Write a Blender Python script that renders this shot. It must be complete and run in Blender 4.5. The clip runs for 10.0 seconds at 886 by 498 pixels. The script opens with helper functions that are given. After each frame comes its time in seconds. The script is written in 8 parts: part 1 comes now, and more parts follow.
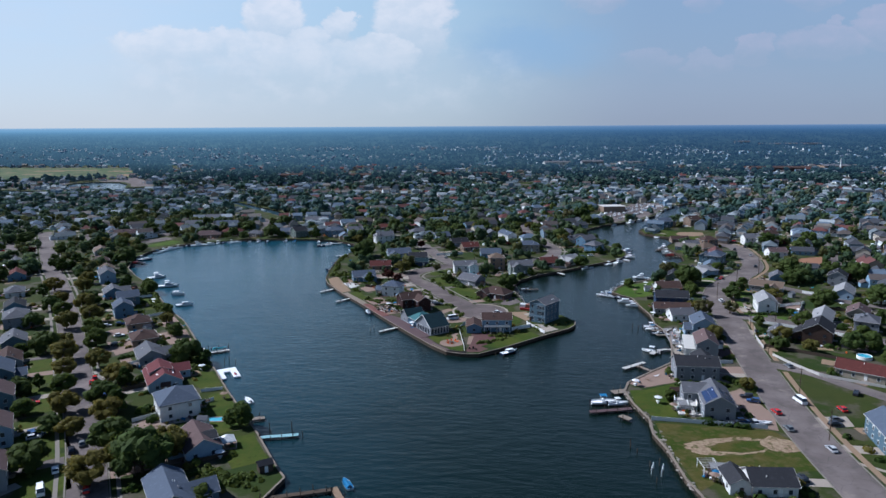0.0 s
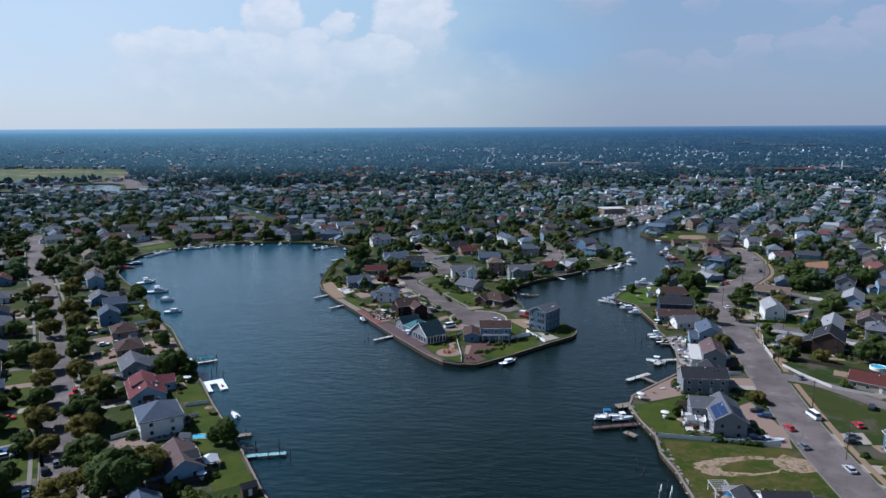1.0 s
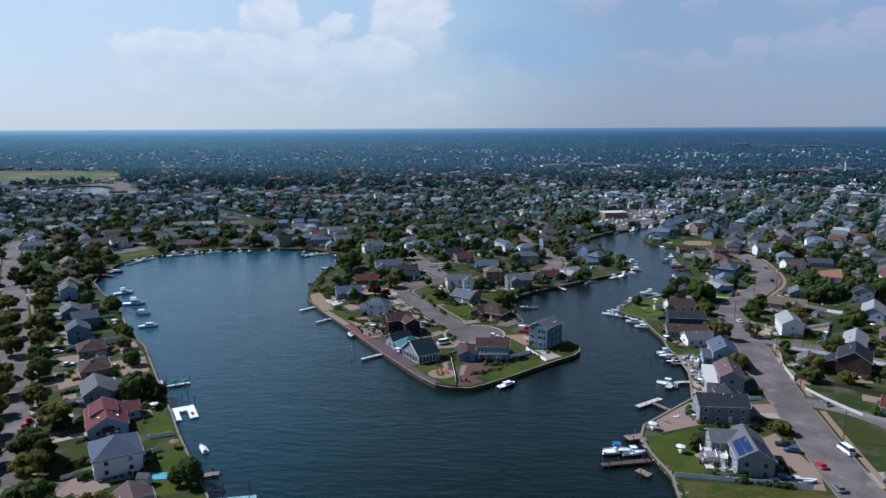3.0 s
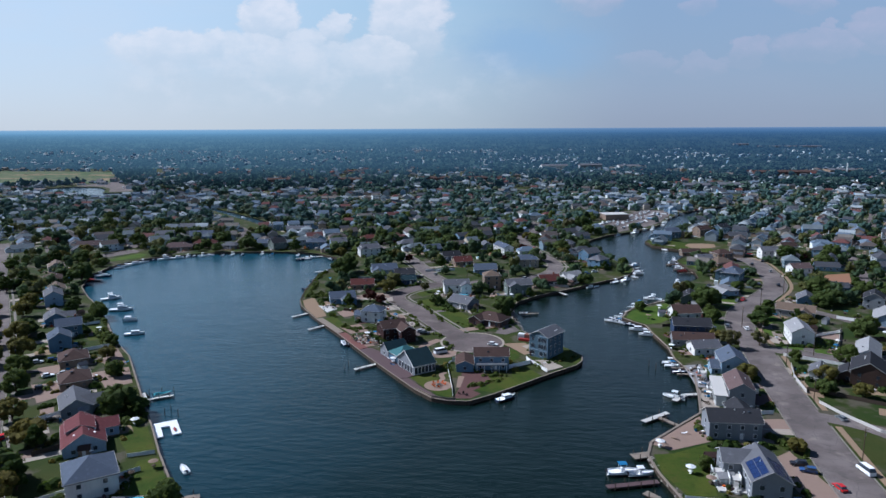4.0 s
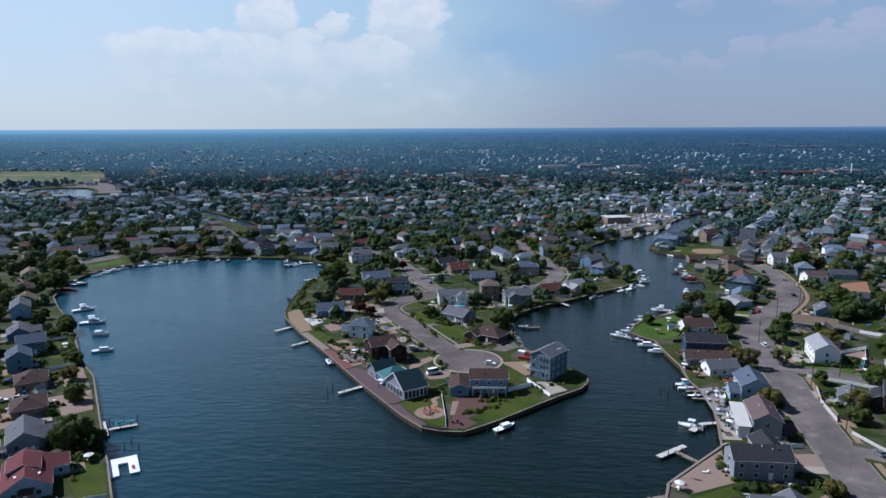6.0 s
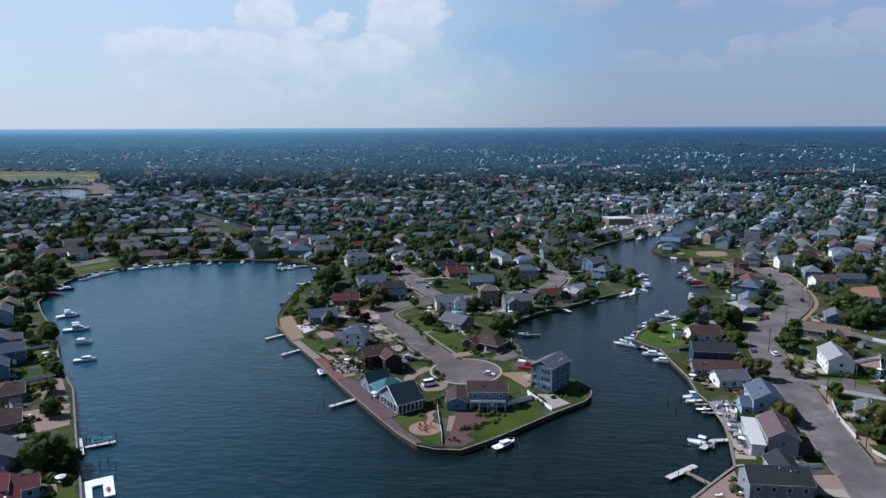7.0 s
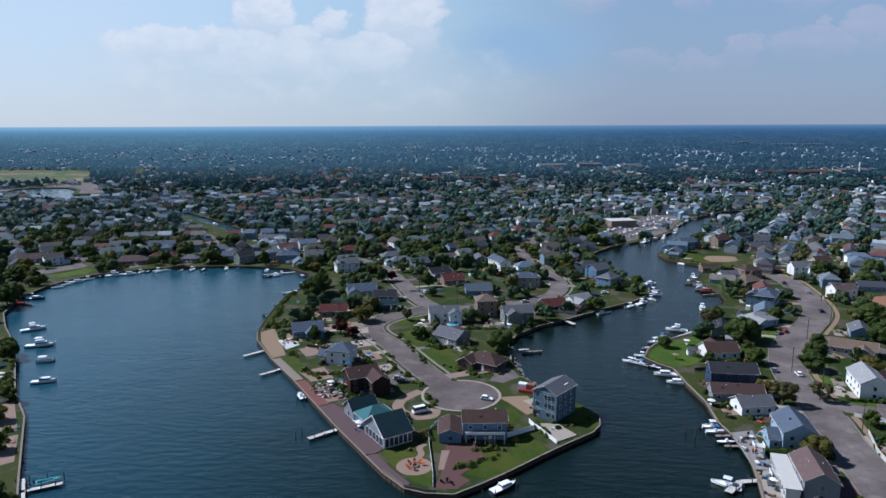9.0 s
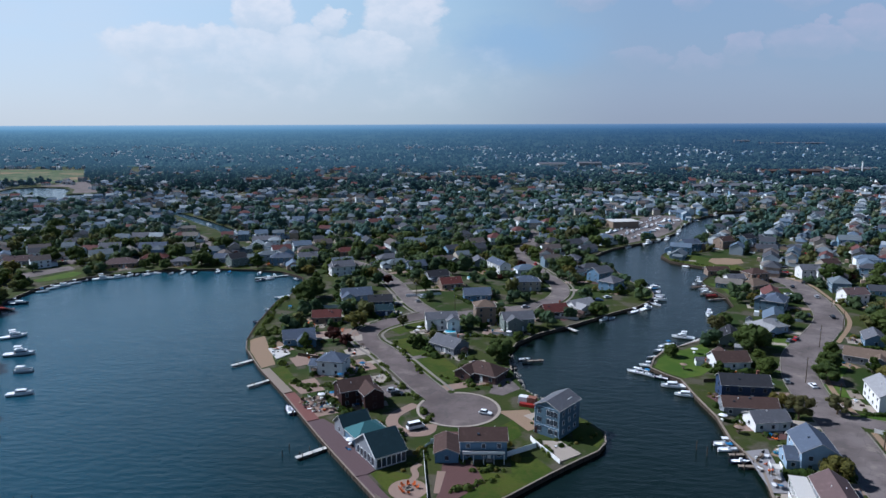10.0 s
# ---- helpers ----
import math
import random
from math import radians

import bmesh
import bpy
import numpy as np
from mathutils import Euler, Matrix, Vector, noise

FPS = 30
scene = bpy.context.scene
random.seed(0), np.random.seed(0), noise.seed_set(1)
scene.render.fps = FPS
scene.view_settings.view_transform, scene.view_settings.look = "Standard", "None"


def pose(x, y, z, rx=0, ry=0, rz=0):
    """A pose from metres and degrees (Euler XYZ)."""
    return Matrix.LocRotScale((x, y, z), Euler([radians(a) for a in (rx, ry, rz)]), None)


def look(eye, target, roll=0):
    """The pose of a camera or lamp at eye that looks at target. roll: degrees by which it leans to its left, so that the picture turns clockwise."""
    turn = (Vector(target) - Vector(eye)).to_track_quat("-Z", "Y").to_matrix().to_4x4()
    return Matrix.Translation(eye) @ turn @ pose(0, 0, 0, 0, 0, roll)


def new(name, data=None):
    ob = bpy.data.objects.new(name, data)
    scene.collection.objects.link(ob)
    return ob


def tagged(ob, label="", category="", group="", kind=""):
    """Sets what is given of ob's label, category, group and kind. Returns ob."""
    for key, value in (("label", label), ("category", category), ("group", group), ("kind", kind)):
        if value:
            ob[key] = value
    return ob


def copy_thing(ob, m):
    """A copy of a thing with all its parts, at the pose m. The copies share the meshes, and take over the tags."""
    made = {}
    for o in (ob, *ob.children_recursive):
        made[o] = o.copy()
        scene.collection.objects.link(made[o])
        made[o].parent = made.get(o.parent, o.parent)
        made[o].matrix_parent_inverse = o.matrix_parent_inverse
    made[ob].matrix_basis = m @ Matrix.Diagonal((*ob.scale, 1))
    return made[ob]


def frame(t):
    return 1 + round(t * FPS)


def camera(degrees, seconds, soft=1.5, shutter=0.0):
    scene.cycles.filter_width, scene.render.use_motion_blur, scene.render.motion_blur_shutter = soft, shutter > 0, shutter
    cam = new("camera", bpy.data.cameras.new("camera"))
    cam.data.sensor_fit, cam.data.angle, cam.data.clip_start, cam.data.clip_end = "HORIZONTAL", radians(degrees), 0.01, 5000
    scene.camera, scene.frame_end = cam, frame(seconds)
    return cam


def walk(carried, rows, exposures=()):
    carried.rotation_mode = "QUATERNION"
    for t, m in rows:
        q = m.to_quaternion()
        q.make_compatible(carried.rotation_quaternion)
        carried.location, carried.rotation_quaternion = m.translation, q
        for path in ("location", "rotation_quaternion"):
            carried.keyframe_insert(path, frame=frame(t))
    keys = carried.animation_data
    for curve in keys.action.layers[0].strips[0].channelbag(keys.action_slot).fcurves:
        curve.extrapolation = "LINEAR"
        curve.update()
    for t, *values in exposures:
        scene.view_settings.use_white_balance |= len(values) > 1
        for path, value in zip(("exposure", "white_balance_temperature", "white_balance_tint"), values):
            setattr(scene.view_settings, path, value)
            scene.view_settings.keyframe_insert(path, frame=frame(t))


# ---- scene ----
# ------------------------------------------------------------------ camera
cam = camera(66.0, 10.0, soft=1.5)
PATH = [
    (0, 0.00, 100.00, 79.595, 5.065, -0.322),
    (1, 11.79, 100.12, 79.669, 4.970, -0.312),
    (2, 23.77, 100.24, 79.722, 4.878, -0.301),
    (3, 35.95, 100.37, 79.754, 4.790, -0.291),
    (4, 48.32, 100.49, 79.767, 4.704, -0.280),
    (5, 60.89, 100.61, 79.758, 4.622, -0.269),
    (6, 73.66, 100.73, 79.729, 4.544, -0.259),
    (7, 86.62, 100.85, 79.680, 4.469, -0.248),
    (8, 99.77, 100.98, 79.610, 4.397, -0.238),
    (9, 113.12, 101.10, 79.520, 4.329, -0.227),
    (10, 126.66, 101.22, 79.408, 4.264, -0.216),
]
walk(cam, [(t, pose(0, y, z, rx, 0, rz) @ pose(0, 0, 0, 0, 0, roll)) for t, y, z, rx, rz, roll in PATH],
     exposures=[(0, 0.6, 5340, 13), (10, 0.6, 5340, 13)])

# ------------------------------------------------------------------ light
SUN_AZ, SUN_EL = 285.0, 43.0          # compass degrees from +y, clockwise
sun = new("sun", bpy.data.lights.new("sun", "SUN"))
sun.data.energy, sun.data.angle, sun.data.color = 5.0, radians(0.6), (0.97, 0.92, 0.84)
_sd = Vector((math.sin(radians(SUN_AZ)) * math.cos(radians(SUN_EL)), math.cos(radians(SUN_AZ)) * math.cos(radians(SUN_EL)), math.sin(radians(SUN_EL))))
sun.matrix_world = look(_sd * 900, (0, 0, 0))


class Tree:
    """Small helper to wire shader nodes."""

    def __init__(self, tree):
        self.t = tree
        tree.nodes.clear()

    def n(self, kind, ins=None):
        node = self.t.nodes.new(kind)
        for k, v in (ins or {}).items():
            sock = node.inputs[k]
            if isinstance(v, bpy.types.NodeSocket):
                self.t.links.new(v, sock)
            else:
                sock.default_value = v
        return node

    def math(self, op, a, b=0.0, c=0.0, clamp=False):
        node = self.n("ShaderNodeMath", {0: a, 1: b, 2: c})
        node.operation, node.use_clamp = op, clamp
        return node.outputs[0]

    def mix(self, fac, a, b, blend="MIX"):
        node = self.n("ShaderNodeMix")
        node.data_type, node.blend_type = "RGBA", blend
        for i, v in ((0, fac), (6, a), (7, b)):
            if isinstance(v, bpy.types.NodeSocket):
                self.t.links.new(v, node.inputs[i])
            else:
                node.inputs[i].default_value = v
        return node.outputs[2]

    def noise(self, vec, scale, detail=3.0, rough=0.55):
        return self.n("ShaderNodeTexNoise", {"Vector": vec, "Scale": scale, "Detail": detail, "Roughness": rough}).outputs[0]

    def ramp(self, fac, lo, hi):
        node = self.n("ShaderNodeMapRange", {0: fac, 1: lo, 2: hi, 3: 0.0, 4: 1.0})
        node.interpolation_type = "SMOOTHSTEP"
        return node.outputs[0]


CLOUDS = [  # across, up, width, height, how solid
    (-0.331, 0.155, 0.048, 0.030, 1.00), (-0.236, 0.143, 0.027, 0.021, 0.85), (-0.278, 0.125, 0.042, 0.020, 0.75), (-0.493, 0.119, 0.090, 0.023, 0.80),
    (-0.420, 0.122, 0.060, 0.022, 0.80), (-0.354, 0.110, 0.060, 0.028, 0.70), (-0.304, 0.098, 0.070, 0.034, 0.70), (-0.131, 0.150, 0.064, 0.055, 1.00),
    (-0.173, 0.104, 0.056, 0.026, 0.80), (-0.229, 0.100, 0.046, 0.026, 0.55), (0.129, 0.178, 0.058, 0.016, 0.75), (0.341, 0.104, 0.034, 0.016, 0.42),
    (0.433, 0.110, 0.066, 0.018, 0.42), (0.510, 0.129, 0.042, 0.022, 0.55), (0.443, 0.128, 0.016, 0.012, 0.40), (0.282, 0.085, 0.044, 0.012, 0.26),
    (0.201, 0.088, 0.042, 0.013, 0.24), (0.267, 0.163, 0.030, 0.012, 0.36), (0.411, 0.165, 0.046, 0.010, 0.36)]


def make_world():
    world = bpy.data.worlds.new("world")
    scene.world = world
    world.use_nodes = True
    k = Tree(world.node_tree)
    sky = k.n("ShaderNodeTexSky")
    sky.sky_type, sky.sun_disc = "NISHITA", False
    sky.sun_elevation, sky.sun_rotation = radians(SUN_EL), radians(SUN_AZ)
    sky.altitude, sky.air_density, sky.dust_density, sky.ozone_density = 50.0, 1.0, 2.0, 2.0
    co = k.n("ShaderNodeTexCoord").outputs["Generated"]
    dx, dy, dz = k.n("ShaderNodeSeparateXYZ", {0: co}).outputs
    den = k.math("MAXIMUM", k.math("ABSOLUTE", dy), 0.25)
    u, v = k.math("DIVIDE", dx, den), k.math("DIVIDE", dz, den)
    flat = k.n("ShaderNodeCombineXYZ", {0: u, 1: k.math("MULTIPLY", v, 1.5), 2: 0.0}).outputs[0]
    # billowing edges: the cloud masses are pushed about by turbulence
    turb = k.n("ShaderNodeTexNoise", {"Vector": flat, "Scale": 18.0, "Detail": 8.0, "Roughness": 0.64})
    push = k.n("ShaderNodeSeparateColor", {0: turb.outputs["Color"]}).outputs
    uu = k.math("ADD", u, k.math("MULTIPLY", k.math("SUBTRACT", push[0], 0.5), 0.075))
    vv = k.math("ADD", v, k.math("MULTIPLY", k.math("SUBTRACT", push[1], 0.5), 0.050))
    body, crest = None, None
    for cu, cv, ru, rv, solid in CLOUDS:
        a = k.math("DIVIDE", k.math("SUBTRACT", uu, cu), ru)
        b = k.math("DIVIDE", k.math("SUBTRACT", vv, cv), rv)
        down = k.math("MULTIPLY", k.math("MINIMUM", b, 0.0), 0.55)
        b2 = k.math("ADD", k.math("MAXIMUM", b, 0.0), down)
        d = k.math("SUBTRACT", 1.0, k.math("SQRT", k.math("ADD", k.math("MULTIPLY", a, a), k.math("MULTIPLY", b2, b2))))
        m = k.math("MULTIPLY", k.ramp(d, -0.03, 0.26), solid)
        c = k.math("MULTIPLY", k.math("MULTIPLY", m, k.ramp(b, -1.1, 0.35)), 1.0)
        body = m if body is None else k.math("MAXIMUM", body, m)
        crest = c if crest is None else k.math("MAXIMUM", crest, c)
    bank = k.math("MULTIPLY", k.math("MULTIPLY", k.ramp(vv, 0.128, 0.085), k.ramp(vv, 0.005, 0.06)), k.math("MULTIPLY", k.ramp(uu, -0.66, -0.48), k.ramp(uu, 0.10, -0.10)))
    body = k.math("MAXIMUM", body, k.math("MULTIPLY", bank, k.math("ADD", 0.45, k.math("MULTIPLY", k.ramp(k.noise(flat, 9.0, 5.0, 0.55), 0.38, 0.62), 0.45))))
    billow = k.math("MULTIPLY", bank, k.ramp(k.noise(flat, 13.0, 6.0, 0.58), 0.44, 0.68))
    gap = k.math("MULTIPLY", k.math("MULTIPLY", k.ramp(uu, -0.09, 0.0), k.ramp(uu, 0.20, 0.04)), k.math("MULTIPLY", k.ramp(vv, 0.055, 0.095), k.ramp(vv, 0.150, 0.112)))
    fine = k.noise(flat, 30.0, 6.0, 0.6)
    crest = k.math("MULTIPLY", crest, k.math("ADD", 0.62, k.math("MULTIPLY", k.ramp(fine, 0.36, 0.62), 0.38)))
    streak = k.n("ShaderNodeCombineXYZ", {0: k.math("MULTIPLY", u, 0.8), 1: k.math("MULTIPLY", v, 3.0), 2: 3.0}).outputs[0]
    veil = k.ramp(k.noise(streak, 3.6, 6.0, 0.60), 0.38, 0.66)
    haze = k.math("POWER", 2.718, k.math("MULTIPLY", k.math("MAXIMUM", v, 0.0), -6.5))
    west = k.ramp(u, 0.10, -0.62)
    east = k.ramp(u, -0.14, 0.22)
    blue = k.mix(west, (0.372, 0.556, 0.632, 1), (0.518, 0.662, 0.745, 1))
    blue = k.mix(east, blue, (0.270, 0.390, 0.502, 1))
    low = k.mix(west, (0.480, 0.532, 0.512, 1), (0.655, 0.668, 0.625, 1))
    low = k.mix(east, low, (0.346, 0.378, 0.412, 1))
    c = k.mix(haze, blue, low)
    c = k.mix(k.math("MULTIPLY", veil, k.math("ADD", 0.16, k.math("MULTIPLY", west, 0.22))), c, k.mix(east, (0.62, 0.645, 0.630, 1), (0.390, 0.412, 0.470, 1)))
    c = k.mix(k.math("MULTIPLY", gap, 0.7), c, (0.285, 0.430, 0.560, 1))
    # shaded undersides, then the sunlit heads
    c = k.mix(k.math("MULTIPLY", body, 0.74), c, k.mix(east, k.mix(west, (0.510, 0.572, 0.580, 1), (0.590, 0.622, 0.610, 1)), (0.380, 0.405, 0.455, 1)))
    c = k.mix(k.math("MULTIPLY", crest, 0.88), c, k.mix(east, (0.825, 0.775, 0.705, 1), (0.540, 0.480, 0.530, 1)))
    c = k.mix(k.math("MULTIPLY", billow, 0.42), c, (0.760, 0.735, 0.690, 1))
    # deeper blue overhead
    c = k.mix(k.ramp(dz, 0.22, 0.51), c, (0.024, 0.068, 0.150, 1))
    tinted = k.mix(0.12, c, k.mix(1.0, sky.outputs[0], (0.12, 0.12, 0.12, 1), "MULTIPLY"))
    bg = k.n("ShaderNodeBackground", {"Color": tinted, "Strength": 0.68})
    k.n("ShaderNodeOutputWorld", {"Surface": bg.outputs[0]})


make_world()


# ------------------------------------------------------------------ materials
def principled(name, build):
    m = bpy.data.materials.new(name)
    m.use_nodes = True
    k = Tree(m.node_tree)
    b = k.n("ShaderNodeBsdfPrincipled")
    k.n("ShaderNodeOutputMaterial", {"Surface": b.outputs[0]})
    build(k, b, k.n("ShaderNodeTexCoord").outputs["Object"])
    return m


def put(k, b, color=None, rough=None, metal=None, height=None, strength=0.3, dist=0.05):
    for key, val in (("Base Color", color), ("Roughness", rough), ("Metallic", metal)):
        if val is None:
            continue
        if isinstance(val, bpy.types.NodeSocket):
            k.t.links.new(val, b.inputs[key])
        else:
            b.inputs[key].default_value = val
    if isinstance(rough, float) and rough >= 0.6:
        b.inputs["Specular IOR Level"].default_value = 0.08 if rough > 0.75 else 0.25
    if height is not None:
        bump = k.n("ShaderNodeBump", {"Height": height, "Strength": strength, "Distance": dist})
        k.t.links.new(bump.outputs[0], b.inputs["Normal"])


def shade(c, f):
    return (c[0] * f, c[1] * f, c[2] * f, 1.0)


def plain(name, color, rough=0.6, metal=0.0, grain=4.0, var=0.25):
    def build(k, b, co):
        n1 = k.noise(co, grain)
        n2 = k.noise(co, grain * 9)
        c = k.mix(n1, shade(color, 1 - var), shade(color, 1 + var))
        c = k.mix(k.math("MULTIPLY", n2, 0.3), c, shade(color, 0.7))
        put(k, b, c, rough, metal, n2, 0.15, 0.02)
    return principled(name, build)


def siding(name, color):
    """Lapped boards, a little weathered; each house a shade of its own."""
    def build(k, b, co):
        z = k.n("ShaderNodeSeparateXYZ", {0: co}).outputs[2]
        lap = k.math("FRACT", k.math("MULTIPLY", z, 5.0))
        rnd = k.n("ShaderNodeObjectInfo").outputs["Random"]
        c = k.mix(k.noise(co, 0.5), shade(color, 0.86), shade(color, 1.08))
        c = k.mix(k.math("MULTIPLY", k.math("LESS_THAN", lap, 0.16), 0.35), c, shade(color, 0.5))
        c = k.mix(k.math("MULTIPLY", rnd, 0.25), c, shade(color, 0.8))
        stain = k.n("ShaderNodeMapping", {"Vector": co, "Scale": (1.4, 1.4, 0.25)}).outputs[0]
        c = k.mix(k.math("MULTIPLY", k.ramp(k.noise(stain, 1.1, 5.0), 0.5, 0.75), 0.35), c, shade(color, 0.55))
        put(k, b, c, 0.62, 0.0, lap, 0.3, 0.03)
    return principled(name, build)


def shingle(name, color):
    def build(k, b, co):
        big, mid, fine = k.noise(co, 0.35), k.noise(co, 2.2), k.noise(co, 14.0)
        rnd = k.n("ShaderNodeObjectInfo").outputs["Random"]
        z = k.n("ShaderNodeSeparateXYZ", {0: co}).outputs[2]
        course = k.math("FRACT", k.math("MULTIPLY", z, 9.0))
        c = k.mix(big, shade(color, 0.75), shade(color, 1.25))
        c = k.mix(k.math("MULTIPLY", mid, 0.5), c, shade(color, 0.7))
        c = k.mix(k.math("MULTIPLY", k.math("LESS_THAN", course, 0.2), 0.25), c, shade(color, 0.45))
        c = k.mix(k.math("MULTIPLY", rnd, 0.3), c, shade(color, 1.35))
        c = k.mix(k.math("MULTIPLY", k.ramp(k.noise(co, 0.9, 6.0, 0.65), 0.52, 0.72), 0.5), c, shade(color, 1.7))
        put(k, b, c, 0.85, 0.0, fine, 0.4, 0.03)
    return principled(name, build)


def foliage(name, color):
    def build(k, b, co):
        isl = k.n("ShaderNodeNewGeometry").outputs["Random Per Island"]
        rnd = k.n("ShaderNodeObjectInfo").outputs["Random"]
        c = k.mix(isl, shade(color, 0.7), (color[0] * 1.35, color[1] * 1.25, color[2] * 1.05, 1))
        c = k.mix(k.math("MULTIPLY", rnd, 0.4), c, (color[0] * 1.4, color[1] * 1.1, color[2] * 0.85, 1))
        put(k, b, c, 0.7)
        b.inputs["Specular IOR Level"].default_value = 0.05
        # light comes through the leaves
        thin = k.n("ShaderNodeBsdfTranslucent", {"Color": k.mix(1.0, c, (2.6, 2.4, 1.5, 1), "MULTIPLY")})
        both = k.n("ShaderNodeMixShader", {0: 0.30, 1: b.outputs[0], 2: thin.outputs[0]})
        out = next(n for n in k.t.nodes if n.type == "OUTPUT_MATERIAL")
        k.t.links.new(both.outputs[0], out.inputs["Surface"])
    return principled(name, build)


def build_water(k, b, co):
    w = k.n("ShaderNodeMapping", {"Vector": co, "Scale": (1.0, 2.2, 1.0), "Rotation": (0, 0, 0.35)}).outputs[0]
    a, c, d, e = k.noise(w, 0.20, 4.0, 0.6), k.noise(w, 1.1, 3.0), k.noise(co, 0.018, 3.0), k.noise(w, 0.05, 2.0)
    h = k.math("ADD", k.math("ADD", k.math("MULTIPLY", a, 0.8), k.math("MULTIPLY", c, 0.25)), k.math("MULTIPLY", e, 0.8))
    # lighter teal to the west: sky reflection and sunlit water painted into the colour
    x = k.n("ShaderNodeSeparateXYZ", {0: co}).outputs[0]
    sky_sheen = k.math("MULTIPLY", k.ramp(k.math("ADD", x, k.math("MULTIPLY", d, 60.0)), 40.0, -175.0), k.ramp(k.n("ShaderNodeSeparateXYZ", {0: co}).outputs[1], 690.0, 560.0))
    col = k.mix(sky_sheen, (0.0030, 0.0080, 0.0062, 1), (0.0110, 0.0480, 0.0720, 1))
    # western back canals and pond: paler blue painted in for reflected sky
    col = k.mix(k.ramp(k.n("ShaderNodeSeparateXYZ", {0: co}).outputs[1], 690.0, 715.0), col, k.mix(k.ramp(x, 60.0, -120.0), (0.004, 0.010, 0.013, 1), (0.030, 0.056, 0.072, 1)))
    put(k, b, col, k.math("ADD", 0.08, k.math("MULTIPLY", d, 0.14)), 0.0, h, 0.35, 0.8)
    b.inputs["IOR"].default_value = 1.33


def build_ground(k, b, co):
    lawn, patch, fine = k.noise(co, 0.03, 4.0), k.noise(co, 0.09, 5.0), k.noise(co, 1.3, 4.0)
    c = k.mix(k.ramp(lawn, 0.35, 0.65), (0.020, 0.036, 0.008, 1), (0.040, 0.046, 0.012, 1))
    c = k.mix(k.math("MULTIPLY", k.ramp(patch, 0.50, 0.62), 0.85), c, (0.085, 0.070, 0.058, 1))
    c = k.mix(k.math("MULTIPLY", fine, 0.5), c, (0.013, 0.022, 0.005, 1))
    put(k, b, c, 0.95, 0.0, fine, 0.5, 0.15)


def build_lawn(k, b, co):
    big, mid, fine = k.noise(co, 0.08, 4.0), k.noise(co, 0.35, 5.0, 0.65), k.noise(co, 1.6, 4.0)
    c = k.mix(k.ramp(big, 0.3, 0.7), (0.031, 0.053, 0.007, 1), (0.060, 0.071, 0.011, 1))
    c = k.mix(k.math("MULTIPLY", k.ramp(mid, 0.48, 0.66), 0.6), c, (0.066, 0.058, 0.015, 1))
    c = k.mix(k.math("MULTIPLY", k.ramp(mid, 0.46, 0.32), 0.45), c, (0.018, 0.032, 0.006, 1))
    c = k.mix(k.math("MULTIPLY", fine, 0.5), c, (0.014, 0.026, 0.005, 1))
    put(k, b, c, 0.95, 0.0, fine, 0.5, 0.1)


def build_green_lawn(k, b, co):
    big, fine = k.noise(co, 0.10, 5.0, 0.6), k.noise(co, 1.2, 4.0)
    c = k.mix(k.ramp(big, 0.35, 0.65), (0.036, 0.066, 0.009, 1), (0.068, 0.092, 0.015, 1))
    c = k.mix(k.math("MULTIPLY", fine, 0.5), c, (0.025, 0.060, 0.010, 1))
    put(k, b, c, 0.95, 0.0, fine, 0.5, 0.1)


def build_field(k, b, co):
    big, mid = k.noise(co, 0.012, 5.0, 0.6), k.noise(co, 0.05, 5.0, 0.65)
    c = k.mix(k.ramp(big, 0.35, 0.65), (0.028, 0.062, 0.030, 1), (0.062, 0.088, 0.038, 1))
    c = k.mix(k.math("MULTIPLY", k.ramp(mid, 0.44, 0.62), 0.8), c, (0.135, 0.115, 0.072, 1))
    put(k, b, c, 0.95, 0.0, mid, 0.5, 0.2)


def build_rough_grass(k, b, co):
    big, mid, fine = k.noise(co, 0.12, 5.0), k.noise(co, 0.5, 5.0), k.noise(co, 2.6, 4.0)
    c = k.mix(k.ramp(big, 0.35, 0.65), (0.030, 0.046, 0.006, 1), (0.075, 0.062, 0.018, 1))
    c = k.mix(k.math("MULTIPLY", k.ramp(mid, 0.5, 0.65), 0.6), c, (0.10, 0.075, 0.035, 1))
    c = k.mix(k.math("MULTIPLY", fine, 0.5), c, (0.016, 0.024, 0.004, 1))
    put(k, b, c, 0.95, 0.0, fine, 0.6, 0.2)


def build_asphalt(k, b, co, tone=1.0, warm=1.0):
    big, mid, fine = k.noise(co, 0.06, 4.0), k.noise(co, 0.17, 6.0, 0.62), k.noise(co, 9.0, 2.0)
    c = k.mix(k.ramp(big, 0.3, 0.7), (0.088 * tone * warm, 0.074 * tone, 0.071 * tone, 1), (0.140 * tone * warm, 0.119 * tone, 0.114 * tone, 1))
    c = k.mix(k.math("MULTIPLY", k.ramp(mid, 0.50, 0.62), 0.42), c, (0.062, 0.055, 0.054, 1))
    c = k.mix(k.math("MULTIPLY", k.ramp(k.noise(co, 0.11, 5.0, 0.6), 0.56, 0.70), 0.6), c, (0.200 * tone, 0.168 * tone, 0.150 * tone, 1))
    vor = k.n("ShaderNodeTexVoronoi")
    vor.feature = "DISTANCE_TO_EDGE"
    k.t.links.new(co, vor.inputs["Vector"])
    vor.inputs["Scale"].default_value = 0.16
    c = k.mix(k.math("MULTIPLY", k.math("LESS_THAN", vor.outputs["Distance"], 0.010), 0.5), c, (0.06, 0.055, 0.055, 1))
    put(k, b, c, 0.9, 0.0, fine, 0.3, 0.03)


